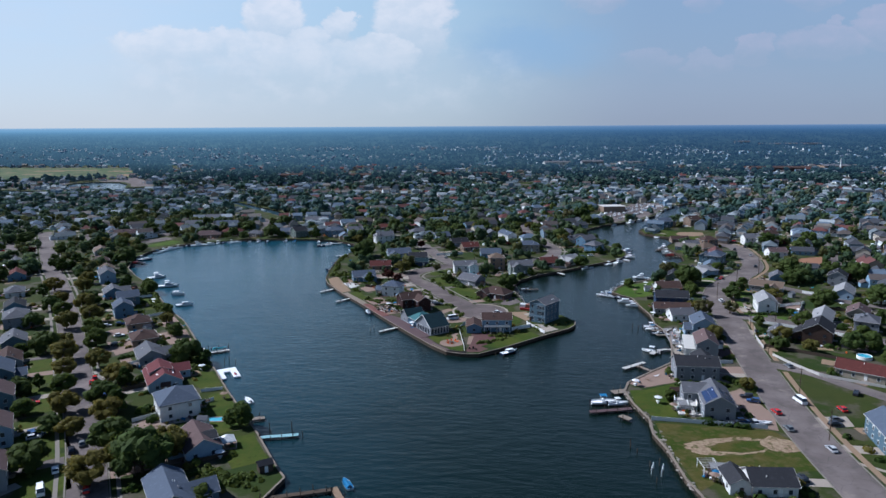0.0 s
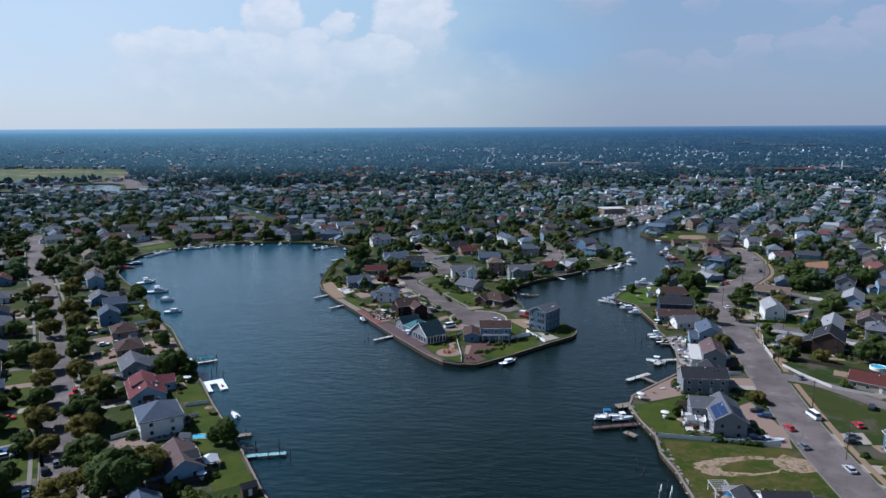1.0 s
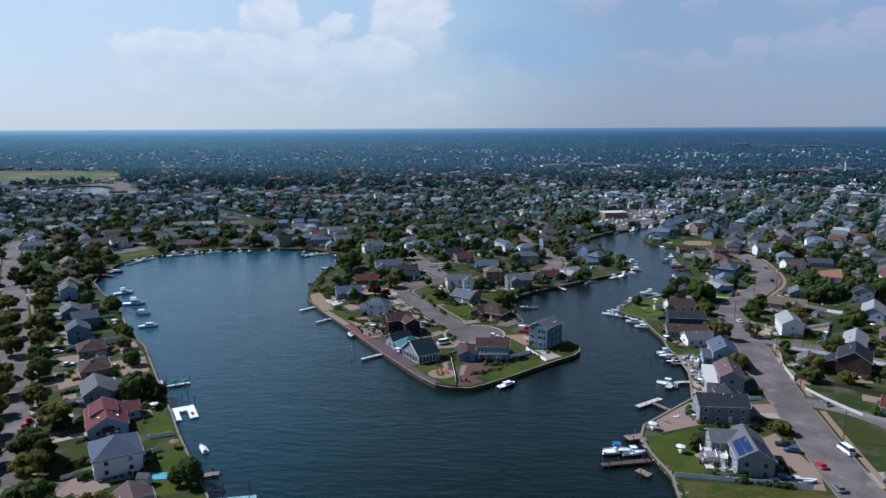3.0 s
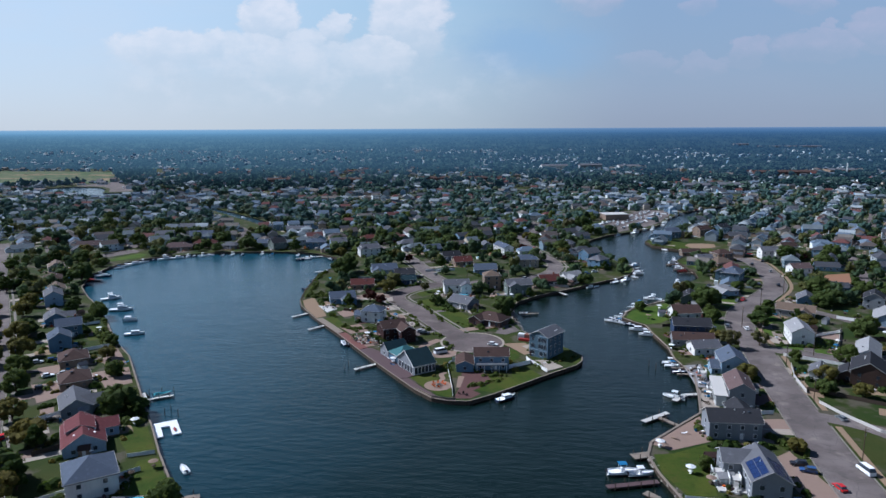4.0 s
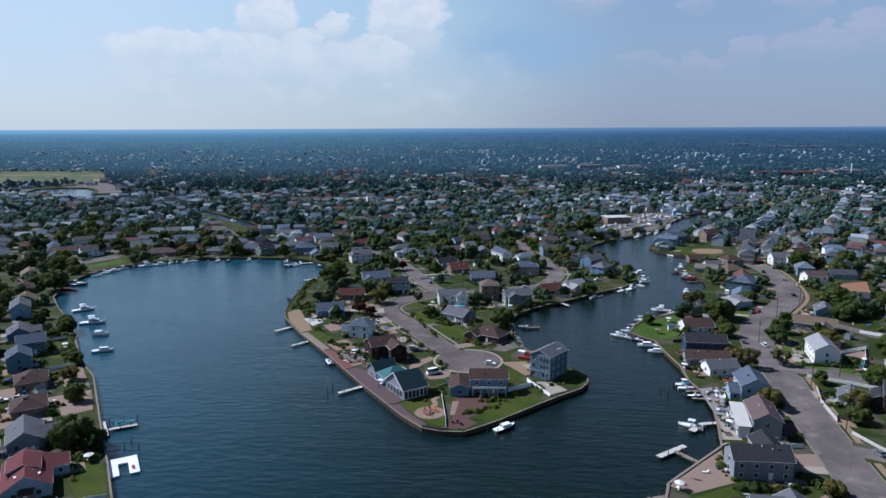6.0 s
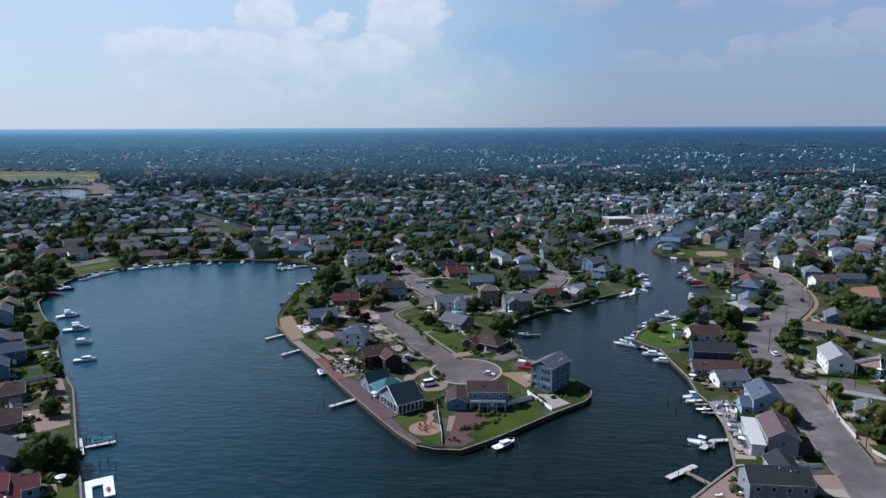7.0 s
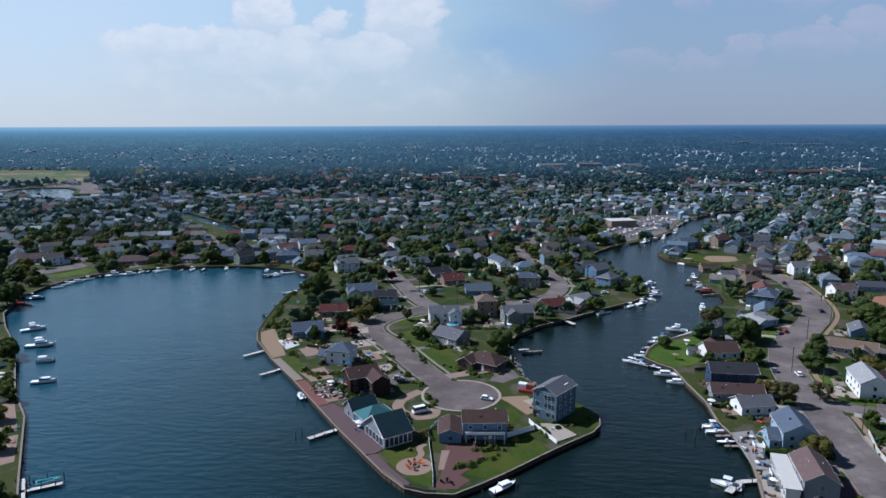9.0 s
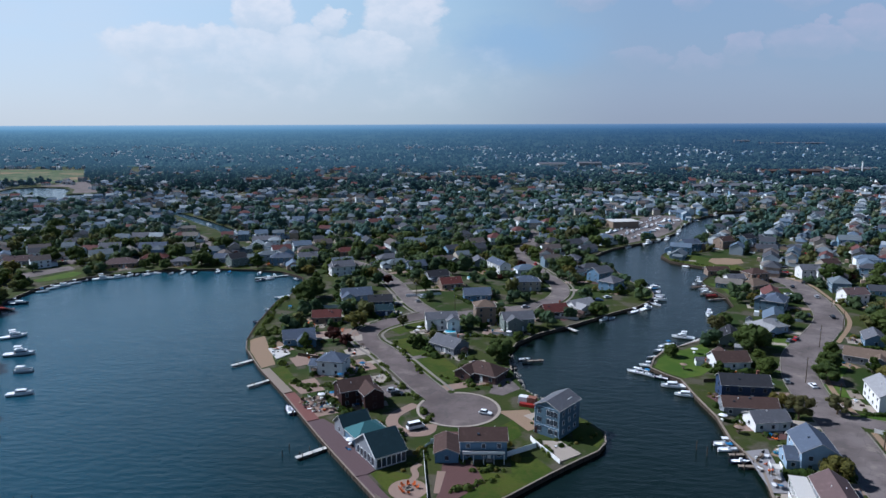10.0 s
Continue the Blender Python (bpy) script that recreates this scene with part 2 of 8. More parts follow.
def build_glass(k, b, co):
    n = k.noise(co, 0.8)
    put(k, b, k.mix(n, (0.015, 0.02, 0.03, 1), (0.05, 0.06, 0.075, 1)), 0.08)


def build_worn_soil(k, b, co):
    big, mid, fine = k.noise(co, 0.35, 5.0), k.noise(co, 1.1, 5.0), k.noise(co, 4.0, 3.0)
    c = k.mix(k.ramp(mid, 0.4, 0.62), (0.17, 0.122, 0.082, 1), (0.24, 0.18, 0.125, 1))
    c = k.mix(k.math("MULTIPLY", k.ramp(k.math("ADD", big, k.math("MULTIPLY", fine, 0.25)), 0.66, 0.76), 0.8), c, (0.045, 0.048, 0.009, 1))
    put(k, b, c, 0.95, 0.0, fine, 0.5, 0.1)


M = {}
M["worn_soil"] = principled("worn_soil", build_worn_soil)
M["water"] = principled("water", build_water)
M["ground"] = principled("ground", build_ground)
M["lawn"] = principled("lawn", build_lawn)
M["green_lawn"] = principled("green_lawn", build_green_lawn)
M["field"] = principled("field", build_field)
M["rough_grass"] = principled("rough_grass", build_rough_grass)
M["asphalt"] = principled("asphalt", build_asphalt)
M["new_asphalt"] = principled("new_asphalt", lambda k, b, co: build_asphalt(k, b, co, 0.80, 1.04))
M["glass"] = principled("glass", build_glass)
for key, col, ro in (("concrete", (0.26, 0.225, 0.19), 0.85), ("paver", (0.198, 0.141, 0.114), 0.85), ("redpaver", (0.084, 0.046, 0.043), 0.8),
                     ("sand", (0.2, 0.141, 0.0962), 0.95), ("painted_deck", (0.20, 0.33, 0.36), 0.8), ("clay", (0.21, 0.112, 0.070), 0.95), ("dirt", (0.192, 0.141, 0.0888), 0.95), ("timber", (0.0629, 0.0481, 0.037), 0.85),
                     ("pale_timber", (0.178, 0.148, 0.122), 0.85), ("white_timber", (0.407, 0.392, 0.37), 0.7), ("kerb", (0.165, 0.148, 0.132), 0.9), ("mahogany", (0.072, 0.045, 0.048), 0.75), ("redwood", (0.120, 0.046, 0.038), 0.75), ("trim", (0.68, 0.68, 0.67), 0.5),
                     ("brick", (0.178, 0.0814, 0.0592), 0.85), ("bark", (0.0666, 0.0481, 0.0333), 0.9), ("rubber", (0.02, 0.02, 0.02), 0.8),
                     ("gelcoat", (0.70, 0.71, 0.72), 0.25), ("navy_hull", (0.0148, 0.0222, 0.0518), 0.2), ("red_hull", (0.222, 0.0222, 0.0185), 0.3),
                     ("canvas_blue", (0.0222, 0.118, 0.244), 0.8), ("canvas_teal", (0.037, 0.222, 0.266), 0.7), ("canvas_white", (0.555, 0.562, 0.577), 0.7), ("pool", (0.074, 0.333, 0.444), 0.1),
                     ("orange", (0.444, 0.0888, 0.0148), 0.6), ("rock", (0.185, 0.163, 0.141), 0.9), ("grey_deck", (0.192, 0.185, 0.192), 0.8),
                     ("solar", (0.0111, 0.0222, 0.074), 0.12), ("stone", (0.222, 0.2, 0.178), 0.9)):
    M[key] = plain(key, col, ro)
for key, col in (("white", (0.60, 0.60, 0.59)), ("cream", (0.296, 0.259, 0.207)), ("grey", (0.182, 0.195, 0.218)), ("blue", (0.098, 0.172, 0.255)),
                 ("slate", (0.070, 0.116, 0.155)), ("navy", (0.0222, 0.0407, 0.0888)), ("tan", (0.2, 0.148, 0.111)), ("brown", (0.0444, 0.0266, 0.0207)),
                 ("maroon", (0.026, 0.0085, 0.008)), ("pale_blue", (0.23, 0.315, 0.41)), ("brickwall", (0.080, 0.044, 0.040)), ("sage", (0.148, 0.178, 0.163))):
    M["w_" + key] = siding("siding_" + key, col)
for key, col in (("grey", (0.088, 0.090, 0.102)), ("dark", (0.0259, 0.0266, 0.0311)), ("brown", (0.0555, 0.0355, 0.0311)), ("red", (0.074, 0.0252, 0.0222)),
                 ("blue", (0.0629, 0.0777, 0.107)), ("tan", (0.111, 0.0814, 0.0629)), ("teal", (0.015, 0.032, 0.040)), ("light", (0.2, 0.2, 0.207)), ("rose", (0.088, 0.061, 0.060)), ("crimson", (0.104, 0.034, 0.037))):
    M["r_" + key] = shingle("shingle_" + key, col)
M["teal_metal"] = plain("teal_metal", (0.042, 0.112, 0.124), 0.8)
LEAVES = [foliage("foliage_oak", (0.040, 0.062, 0.020)), foliage("foliage_maple", (0.046, 0.070, 0.020)), foliage("foliage_olive", (0.080, 0.080, 0.025)),
          foliage("foliage_dark", (0.026, 0.046, 0.012)), foliage("foliage_copper", (0.03, 0.012, 0.012)), foliage("foliage_pale", (0.055, 0.06, 0.03))]
# trees of the middle distance: blue aerial haze mixed into the leaf colour
HAZED_WOODS = [foliage("hazed_green", (0.051, 0.095, 0.090)), foliage("hazed_dark", (0.041, 0.081, 0.087)), foliage("hazed_olive", (0.067, 0.093, 0.070))]
GARDEN = [foliage("garden_green", (0.046, 0.074, 0.038)), foliage("garden_dark", (0.034, 0.060, 0.036)), foliage("garden_olive", (0.066, 0.076, 0.032))]


def build_hazed_distance(k, b, co):
    """Last wooded miles before the horizon: a backdrop with haze painted in as emission."""
    x, y, z = k.n("ShaderNodeSeparateXYZ", {0: co}).outputs
    isl = k.n("ShaderNodeNewGeometry").outputs["Random Per Island"]
    stretch = k.n("ShaderNodeMapping", {"Vector": co, "Scale": (1.0, 0.35, 1.0)}).outputs[0]
    clump, grain = k.noise(stretch, 0.014, 5.0, 0.65), k.noise(stretch, 0.09, 3.0, 0.6)
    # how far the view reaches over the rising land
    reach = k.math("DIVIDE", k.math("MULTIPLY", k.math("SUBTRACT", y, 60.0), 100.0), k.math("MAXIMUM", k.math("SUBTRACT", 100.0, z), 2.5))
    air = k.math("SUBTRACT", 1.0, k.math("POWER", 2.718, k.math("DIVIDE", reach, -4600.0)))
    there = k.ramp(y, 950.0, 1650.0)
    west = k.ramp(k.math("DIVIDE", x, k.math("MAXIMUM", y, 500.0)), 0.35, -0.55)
    # haze colour, emitted by the land and trees themselves
    haze_glow = k.mix(west, (0.050, 0.110, 0.196, 1), (0.128, 0.250, 0.345, 1))
    haze_glow = k.mix(k.math("MULTIPLY", k.ramp(reach, 7000.0, 30000.0), 0.62), haze_glow, k.mix(west, (0.200, 0.270, 0.360, 1), (0.330, 0.420, 0.480, 1)))
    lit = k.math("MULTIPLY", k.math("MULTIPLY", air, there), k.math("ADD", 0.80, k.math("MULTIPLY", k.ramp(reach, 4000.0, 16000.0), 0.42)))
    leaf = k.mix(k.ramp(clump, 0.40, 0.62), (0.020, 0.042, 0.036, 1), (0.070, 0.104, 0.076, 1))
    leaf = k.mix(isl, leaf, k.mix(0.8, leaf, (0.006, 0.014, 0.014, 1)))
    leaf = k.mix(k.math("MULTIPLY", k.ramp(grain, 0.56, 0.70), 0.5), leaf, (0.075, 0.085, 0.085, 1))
    # leaf colour fades to black as the painted haze takes over
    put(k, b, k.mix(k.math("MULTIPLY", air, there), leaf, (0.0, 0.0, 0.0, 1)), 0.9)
    k.t.links.new(k.mix(lit, (0.0, 0.0, 0.0, 1), haze_glow), b.inputs["Emission Color"])
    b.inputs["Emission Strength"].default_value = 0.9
    b.inputs["Specular IOR Level"].default_value = 0.0


M["distance"] = principled("distance", build_hazed_distance)
CARS = {n: plain("paint_" + n, c, 0.22, 0.0, 2.0, 0.06) for n, c in (("white", (0.75, 0.76, 0.77)), ("silver", (0.40, 0.41, 0.43)), ("black", (0.02, 0.02, 0.025)),
        ("red", (0.42, 0.02, 0.02)), ("blue", (0.03, 0.07, 0.18)), ("grey", (0.14, 0.15, 0.16)))}


# ------------------------------------------------------------------ mesh building
class Geo:
    def __init__(self):
        self.v, self.f, self.m = [], [], []

    def face(self, pts, mat=0):
        i = len(self.v)
        self.v.extend(pts)
        self.f.append(tuple(range(i, i + len(pts))))
        self.m.append(mat)

    def solid(self, verts, faces, mat=0):
        i = len(self.v)
        self.v.extend(verts)
        for q in faces:
            self.f.append(tuple(i + a for a in q))
            self.m.append(mat)

    def box(self, cx, cy, z0, sx, sy, sz, rz=0.0, mat=0, taper=0.0):
        c, s = math.cos(rz), math.sin(rz)
        pts = []
        for z, k in ((z0, 1.0), (z0 + sz, 1.0 - taper)):
            for a, b in ((-1, -1), (1, -1), (1, 1), (-1, 1)):
                x, y = a * sx / 2 * k, b * sy / 2 * k
                pts.append((cx + x * c - y * s, cy + x * s + y * c, z))
        self.solid(pts, ((3, 2, 1, 0), (4, 5, 6, 7), (0, 1, 5, 4), (1, 2, 6, 5), (2, 3, 7, 6), (3, 0, 4, 7)), mat)

    def tube(self, p, q, r0, r1, n=7, mat=0, caps=True):
        p, q = Vector(p), Vector(q)
        ax = (q - p).normalized()
        a = ax.orthogonal().normalized()
        b = ax.cross(a)
        pts = [tuple(o + (a * math.cos(2 * math.pi * i / n) + b * math.sin(2 * math.pi * i / n)) * r) for o, r in ((p, r0), (q, r1)) for i in range(n)]
        fs = [(i, (i + 1) % n, n + (i + 1) % n, n + i) for i in range(n)]
        if caps:
            fs += [tuple(range(n))[::-1], tuple(range(n, 2 * n))]
        self.solid(pts, fs, mat)

    def blob(self, c, r, rnd, mat=0, squash=0.8):
        """A ragged eight-sided clump."""
        a = rnd.random() * 6.28
        pts = []
        for k in range(4):
            rr = r * rnd.uniform(0.75, 1.2)
            pts.append((c[0] + rr * math.cos(a + k * 1.5708), c[1] + rr * math.sin(a + k * 1.5708), c[2] + r * rnd.uniform(-0.3, 0.3)))
        pts.append((c[0] + r * rnd.uniform(-.3, .3), c[1] + r * rnd.uniform(-.3, .3), c[2] + r * squash))
        pts.append((c[0], c[1], c[2] - r * squash * 0.8))
        self.solid(pts, [(0, 1, 4), (1, 2, 4), (2, 3, 4), (3, 0, 4), (1, 0, 5), (2, 1, 5), (3, 2, 5), (0, 3, 5)], mat)

    def clump(self, c, r, rnd, mat=0):
        """A rough twenty-sided leaf mass."""
        p = 1.618
        pts = []
        for a, b, d in ((-1, p, 0), (1, p, 0), (-1, -p, 0), (1, -p, 0), (0, -1, p), (0, 1, p), (0, -1, -p), (0, 1, -p), (p, 0, -1), (p, 0, 1), (-p, 0, -1), (-p, 0, 1)):
            k = r / 1.902 * rnd.uniform(0.72, 1.2)
            pts.append((c[0] + a * k, c[1] + b * k, c[2] + d * k * 0.85))
        self.solid(pts, ((0, 11, 5), (0, 5, 1), (0, 1, 7), (0, 7, 10), (0, 10, 11), (1, 5, 9), (5, 11, 4), (11, 10, 2), (10, 7, 6), (7, 1, 8), (3, 9, 4), (3, 4, 2), (3, 2, 6), (3, 6, 8), (3, 8, 9), (4, 9, 5), (2, 4, 11), (6, 2, 10), (8, 6, 7), (9, 8, 1)), mat)

    def mesh(self, name, mats):
        me = bpy.data.meshes.new(name)
        me.from_pydata(self.v, [], self.f)
        for m in mats:
            me.materials.append(m)
        if len(mats) > 1:
            me.polygons.foreach_set("material_index", self.m)
        me.update()
        return me


def part(name, geo, mats, parent=None, label="", m=None):
    """One mesh object from a Geo (or ready mesh) under a thing or a part."""
    me = geo.mesh(name, mats if isinstance(mats, (list, tuple)) else [mats]) if isinstance(geo, Geo) else geo
    ob = new(name, me)
    if parent is not None:
        ob.parent = parent
    if m is not None:
        ob.matrix_basis = m
    if label:
        tagged(ob, label)
    return ob


def thing(name, label, category, m=None, group="", kind=""):
    ob = new(name)
    if m is not None:
        ob.matrix_basis = m
    return tagged(ob, label, category, group, kind)


# ------------------------------------------------------------------ plan
LAND = 1.3
BANK_WEST = [(-80, -900), (-70, 0), (-62, 90), (-66, 150), (-61, 174), (-66, 181), (-80, 203), (-92, 220), (-104, 237), (-115, 254), (-136, 285), (-162, 324),
             (-180, 344), (-201, 373), (-222, 401), (-243, 424), (-262, 448), (-277, 482), (-279, 508), (-277, 526), (-269, 541), (-255, 555)]
BANK_NORTH = [(-236, 566), (-215, 572), (-189, 576), (-166, 575), (-142, 569), (-124, 554), (-115, 525), (-122, 495), (-120, 470), (-118, 448), (-114, 424)]
POINT = [(-110, 412), (-96.5, 389.5), (-77.8, 362.6), (-65.5, 343.6), (-53, 324.6), (-38.3, 303.5), (-31, 293.2), (-24, 285.6), (-18, 283.6), (-10.2, 283.5), (-2.8, 289.6), (4.5, 296.5), (15, 307.3),
         (22.5, 314.8), (33, 324.5), (36, 330), (37, 338), (32, 347), (19, 361), (12, 373), (8, 392), (7, 413)]
POINT_EAST = [(11, 427), (22, 442), (37, 455), (54, 471), (64, 481), (79, 494), (89, 507), (94, 521), (95, 535), (89, 545), (85, 562), (83, 586), (78, 608), (74, 633), (83, 650),
              (95, 668), (111, 684), (141, 712), (165, 750), (182, 792), (208, 842), (255, 892), (335, 940)]
BANK_EAST_FAR = [(345, 922), (266, 868), (226, 824), (203, 772), (178, 722), (156, 680), (134, 655), (126, 640), (128, 620), (140, 605), (156, 592), (173, 586), (168, 578), (148, 577),
                 (140, 571), (130, 553), (132, 538), (134, 517), (131, 497)]
BANK_EAST = [(121, 484), (115, 467), (107, 452), (97, 437), (84, 427), (74, 418), (69, 410), (65, 399), (69, 392), (74, 386), (75, 370), (77, 352), (76, 335), (79, 317), (75, 296),
             (71, 279), (59, 266), (49, 255), (46, 246), (47, 235), (50, 221), (49, 210), (51, 199), (52, 182), (54, 173), (60, 120), (68, 0), (80, -900)]
SHORE = BANK_WEST + BANK_NORTH + POINT + POINT_EAST + BANK_EAST_FAR + BANK_EAST
CANAL = [(-400, 915), (-355, 868), (-334, 847), (-310, 822), (-281, 790), (-242, 745), (-225, 722), (-232, 710), (-266, 753), (-296, 786), (-322, 817), (-344, 842), (-395, 890)]
POND = [(-735, 1090), (-748, 1128), (-725, 1158), (-674, 1150), (-638, 1112), (-608, 1050), (-569, 1067), (-531, 995), (-577, 972), (-642, 1006), (-686, 1037)]
COVE = [(-1100, 1000), (-770, 1003), (-705, 988), (-662, 946), (-690, 915), (-1100, 880)]
HOLES = [SHORE, CANAL, POND, COVE]


def inside(poly, x, y):
    hit = False
    for (x0, y0), (x1, y1) in zip(poly, poly[1:] + poly[:1]):
        if (y0 > y) != (y1 > y) and x < (x1 - x0) * (y - y0) / (y1 - y0) + x0:
            hit = not hit
    return hit


def wet(x, y, r=0.0):
    return any(inside(h, x + a, y + b) for h in HOLES for a, b in ((0, 0), (r, 0), (-r, 0), (0, r), (0, -r)))


def smooth(pts, step=4.0):
    """A soft curve through the points."""
    P = [Vector((*q, 0)) for q in pts]
    P = [P[0] * 2 - P[1]] + P + [P[-1] * 2 - P[-2]]
    out = []
    for i in range(1, len(P) - 2):
        n = max(2, int((P[i + 1] - P[i]).length / step))
        for j in range(n):
            t = j / n
            out.append(0.5 * (2 * P[i] + (P[i + 1] - P[i - 1]) * t + (2 * P[i - 1] - 5 * P[i] + 4 * P[i + 1] - P[i + 2]) * t * t + (3 * P[i] - P[i - 1] - 3 * P[i + 1] + P[i + 2]) * t ** 3))
    out.append(P[-2])
    return [(p.x, p.y) for p in out]


STREETS = {
    "west": (smooth([(-70, 100), (-100, 143), (-127, 185), (-150, 218), (-177, 257), (-208, 301), (-245, 352), (-286, 406), (-325, 456), (-372, 520), (-430, 600)]), 10.5),
    "point": (smooth([(-12, 350), (-30, 381), (-46, 410), (-57, 426), (-60, 440), (-52, 456), (-32, 473)]), 10.5),
    "main": (smooth([(-22, 470), (-34, 477), (-44, 495), (-56, 527), (-70, 559), (-92, 594), (-120, 622)]), 9.5),
    "bend": (smooth([(-30, 474), (-22, 472), (-7, 477), (8, 484), (22, 491), (35, 507), (41, 529), (39, 552), (32, 578), (24, 612), (20, 642), (24, 672), (35, 703), (37, 738), (27, 764), (5, 788), (-40, 810)]), 10.0),
    "cross": (smooth([(20, 652), (-6, 657), (-35, 682), (-61, 698), (-115, 722), (-160, 735)]), 8.5),
    "east": (smooth([(103, 60), (99, 140), (98, 186), (99, 222), (102.5, 257), (110, 314), (115.5, 348), (117.5, 372), (122.5, 394), (133, 419), (152.5, 446), (171, 475), (180, 505), (184, 530), (186, 552), (180, 566), (164, 572)]), 13.0),
    "side": (smooth([(113, 356), (143, 341), (168, 318), (205, 292), (300, 245)]), 8.0),
    "lane": (smooth([(104, 282), (122, 272), (136, 252), (165, 215), (240, 150)]), 7.5),
    "upper": (smooth([(136, 428), (156, 431), (172, 414), (187, 390), (212, 372), (310, 330)]), 7.5),
    "north": (smooth([(-222, 600), (-233, 655), (-258, 704), (-300, 735), (-420, 770)]), 9.0),
}


def road_gap(x, y, skip=None):
    """Metres from the nearest street's edge."""
    best = 1e9
    for n, (pts, w) in STREETS.items():
        if n == skip:
            continue
        for px, py in pts:
            d = math.hypot(px - x, py - y) - w / 2
            if d < best:
                best = d
    return best


# ------------------------------------------------------------------ ground, water, banks, streets
def ridge(y):
    """The land's height: flat by the bay, then climbing to the wooded horizon."""
    return LAND if y < 2400 else LAND + 81.0 * ((y - 2400) / 2300.0) ** 1.8


def build_sheet():
    bm = bmesh.new()
    rect = [(-4500, -1500), (4500, -1500), (4500, 1650), (-4500, 1650)]
    for loop in [rect] + HOLES:
        vs = [bm.verts.new((x, y, LAND)) for x, y in loop]
        for a, b in zip(vs, vs[1:] + vs[:1]):
            bm.edges.new((a, b))
    bmesh.ops.triangle_fill(bm, use_beauty=True, use_dissolve=False, edges=bm.edges[:], normal=(0, 0, 1))
    # the land climbs to a wooded ridge along the horizon
    bm.verts.ensure_lookup_table()
    prev = [v for v in bm.verts if abs(v.co.y - 1650) < 1]
    prev.sort(key=lambda v: v.co.x)
    for y in range(2400, 4701, 100):
        row = [bm.verts.new((x, y, ridge(y))) for x in (-4500, 4500)]
        bm.faces.new((prev[0], prev[1], row[1], row[0]))
        prev = row
    bmesh.ops.recalc_face_normals(bm, faces=bm.faces)
    me = bpy.data.meshes.new("ground")
    bm.to_mesh(me)
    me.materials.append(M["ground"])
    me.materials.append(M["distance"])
    # land beyond 1660 m emits its own haze
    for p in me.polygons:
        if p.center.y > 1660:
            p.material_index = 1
    if sum(p.normal.z for p in me.polygons) < 0:
        me.flip_normals()
    tagged(new("ground", me), "low green and sandy land around the bay", "ground", "", "structure")


build_sheet()
g = Geo()
g.face([(-4500, -1500, 0), (4500, -1500, 0), (4500, 2600, 0), (-4500, 2600, 0)])
tagged(part("water", g, M["water"]), "calm dark blue-green bay water with fine ripples", "water", "", "structure")


def bulkhead(name, pts, label, mat, cap, w=0.5, top=LAND + 0.22, closed=False):
    """A timber wall along the water with a capping board on it."""
    g, c = Geo(), Geo()
    loop = pts + pts[:1] if closed else pts
    for (x0, y0), (x1, y1) in zip(loop, loop[1:]):
        a, ln = math.atan2(y1 - y0, x1 - x0), math.hypot(x1 - x0, y1 - y0)
        mx, my = (x0 + x1) / 2, (y0 + y1) / 2
        g.box(mx, my, -1.5, ln + 0.2, 0.3, top + 1.5, a)
        c.box(mx, my, top + 0.004, ln + 0.3, w, 0.1, a)
        for i in range(int(ln / 2.4)):
            t = (i + 0.5) / max(1, int(ln / 2.4))
            g.box(x0 + (x1 - x0) * t, y0 + (y1 - y0) * t, -1.5, 0.28, 0.62, top + 1.3, a)
    ob = part(name, g, mat)
    tagged(ob, label, "seawall", "", "structure")
    part("cap", c, cap, ob, "weathered capping board")


bulkhead("seawall_1", BANK_WEST[2:], "brown timber bulkhead with a pale cap along the bank", M["timber"], M["pale_timber"], 0.6)
bulkhead("seawall_2", BANK_NORTH, "dark timber bulkhead along the far bank", M["timber"], M["timber"], 0.6)
bulkhead("seawall_3", [BANK_NORTH[-1]] + POINT[:17], "weathered timber bulkhead round the point", M["timber"], M["pale_timber"], 0.5)
bulkhead("seawall_4", POINT[20:] + POINT_EAST, "dark timber bulkhead along the creek", M["timber"], M["pale_timber"], 0.6)
bulkhead("seawall_5", BANK_EAST_FAR, "low timber bulkhead along the creek", M["timber"], M["timber"], 0.5)
bulkhead("seawall_6", BANK_EAST[:-2], "grey timber bulkhead along the eastern bank", M["timber"], M["pale_timber"], 0.8)


def strip(pts, w, z, thick=0.0):
    """A band along the points."""
    g = Geo()
    L, R = [], []
    for i, (x, y) in enumerate(pts):
        x0, y0 = pts[max(0, i - 1)]
        x1, y1 = pts[min(len(pts) - 1, i + 1)]
        l = math.hypot(x1 - x0, y1 - y0) or 1
        nx, ny = -(y1 - y0) / l * w / 2, (x1 - x0) / l * w / 2
        L.append((x + nx, y + ny, z))
        R.append((x - nx, y - ny, z))
    n = len(pts)
    g.solid(L + R, [(n + i, n + i + 1, i + 1, i) for i in range(n - 1)])
    if thick:
        g.solid([(a, b, c - thick) for a, b, c in L] + L, [(i, n + i, n + i + 1, i + 1) for i in range(n - 1)])
        g.solid([(a, b, c - thick) for a, b, c in R] + R, [(i + 1, n + i + 1, n + i, i) for i in range(n - 1)])
    return g


def offset(pts, d):
    out = []
    for i, (x, y) in enumerate(pts):
        x0, y0 = pts[max(0, i - 1)]
        x1, y1 = pts[min(len(pts) - 1, i + 1)]
        l = math.hypot(x1 - x0, y1 - y0) or 1
        out.append((x - (y1 - y0) / l * d, y + (x1 - x0) / l * d))
    return out


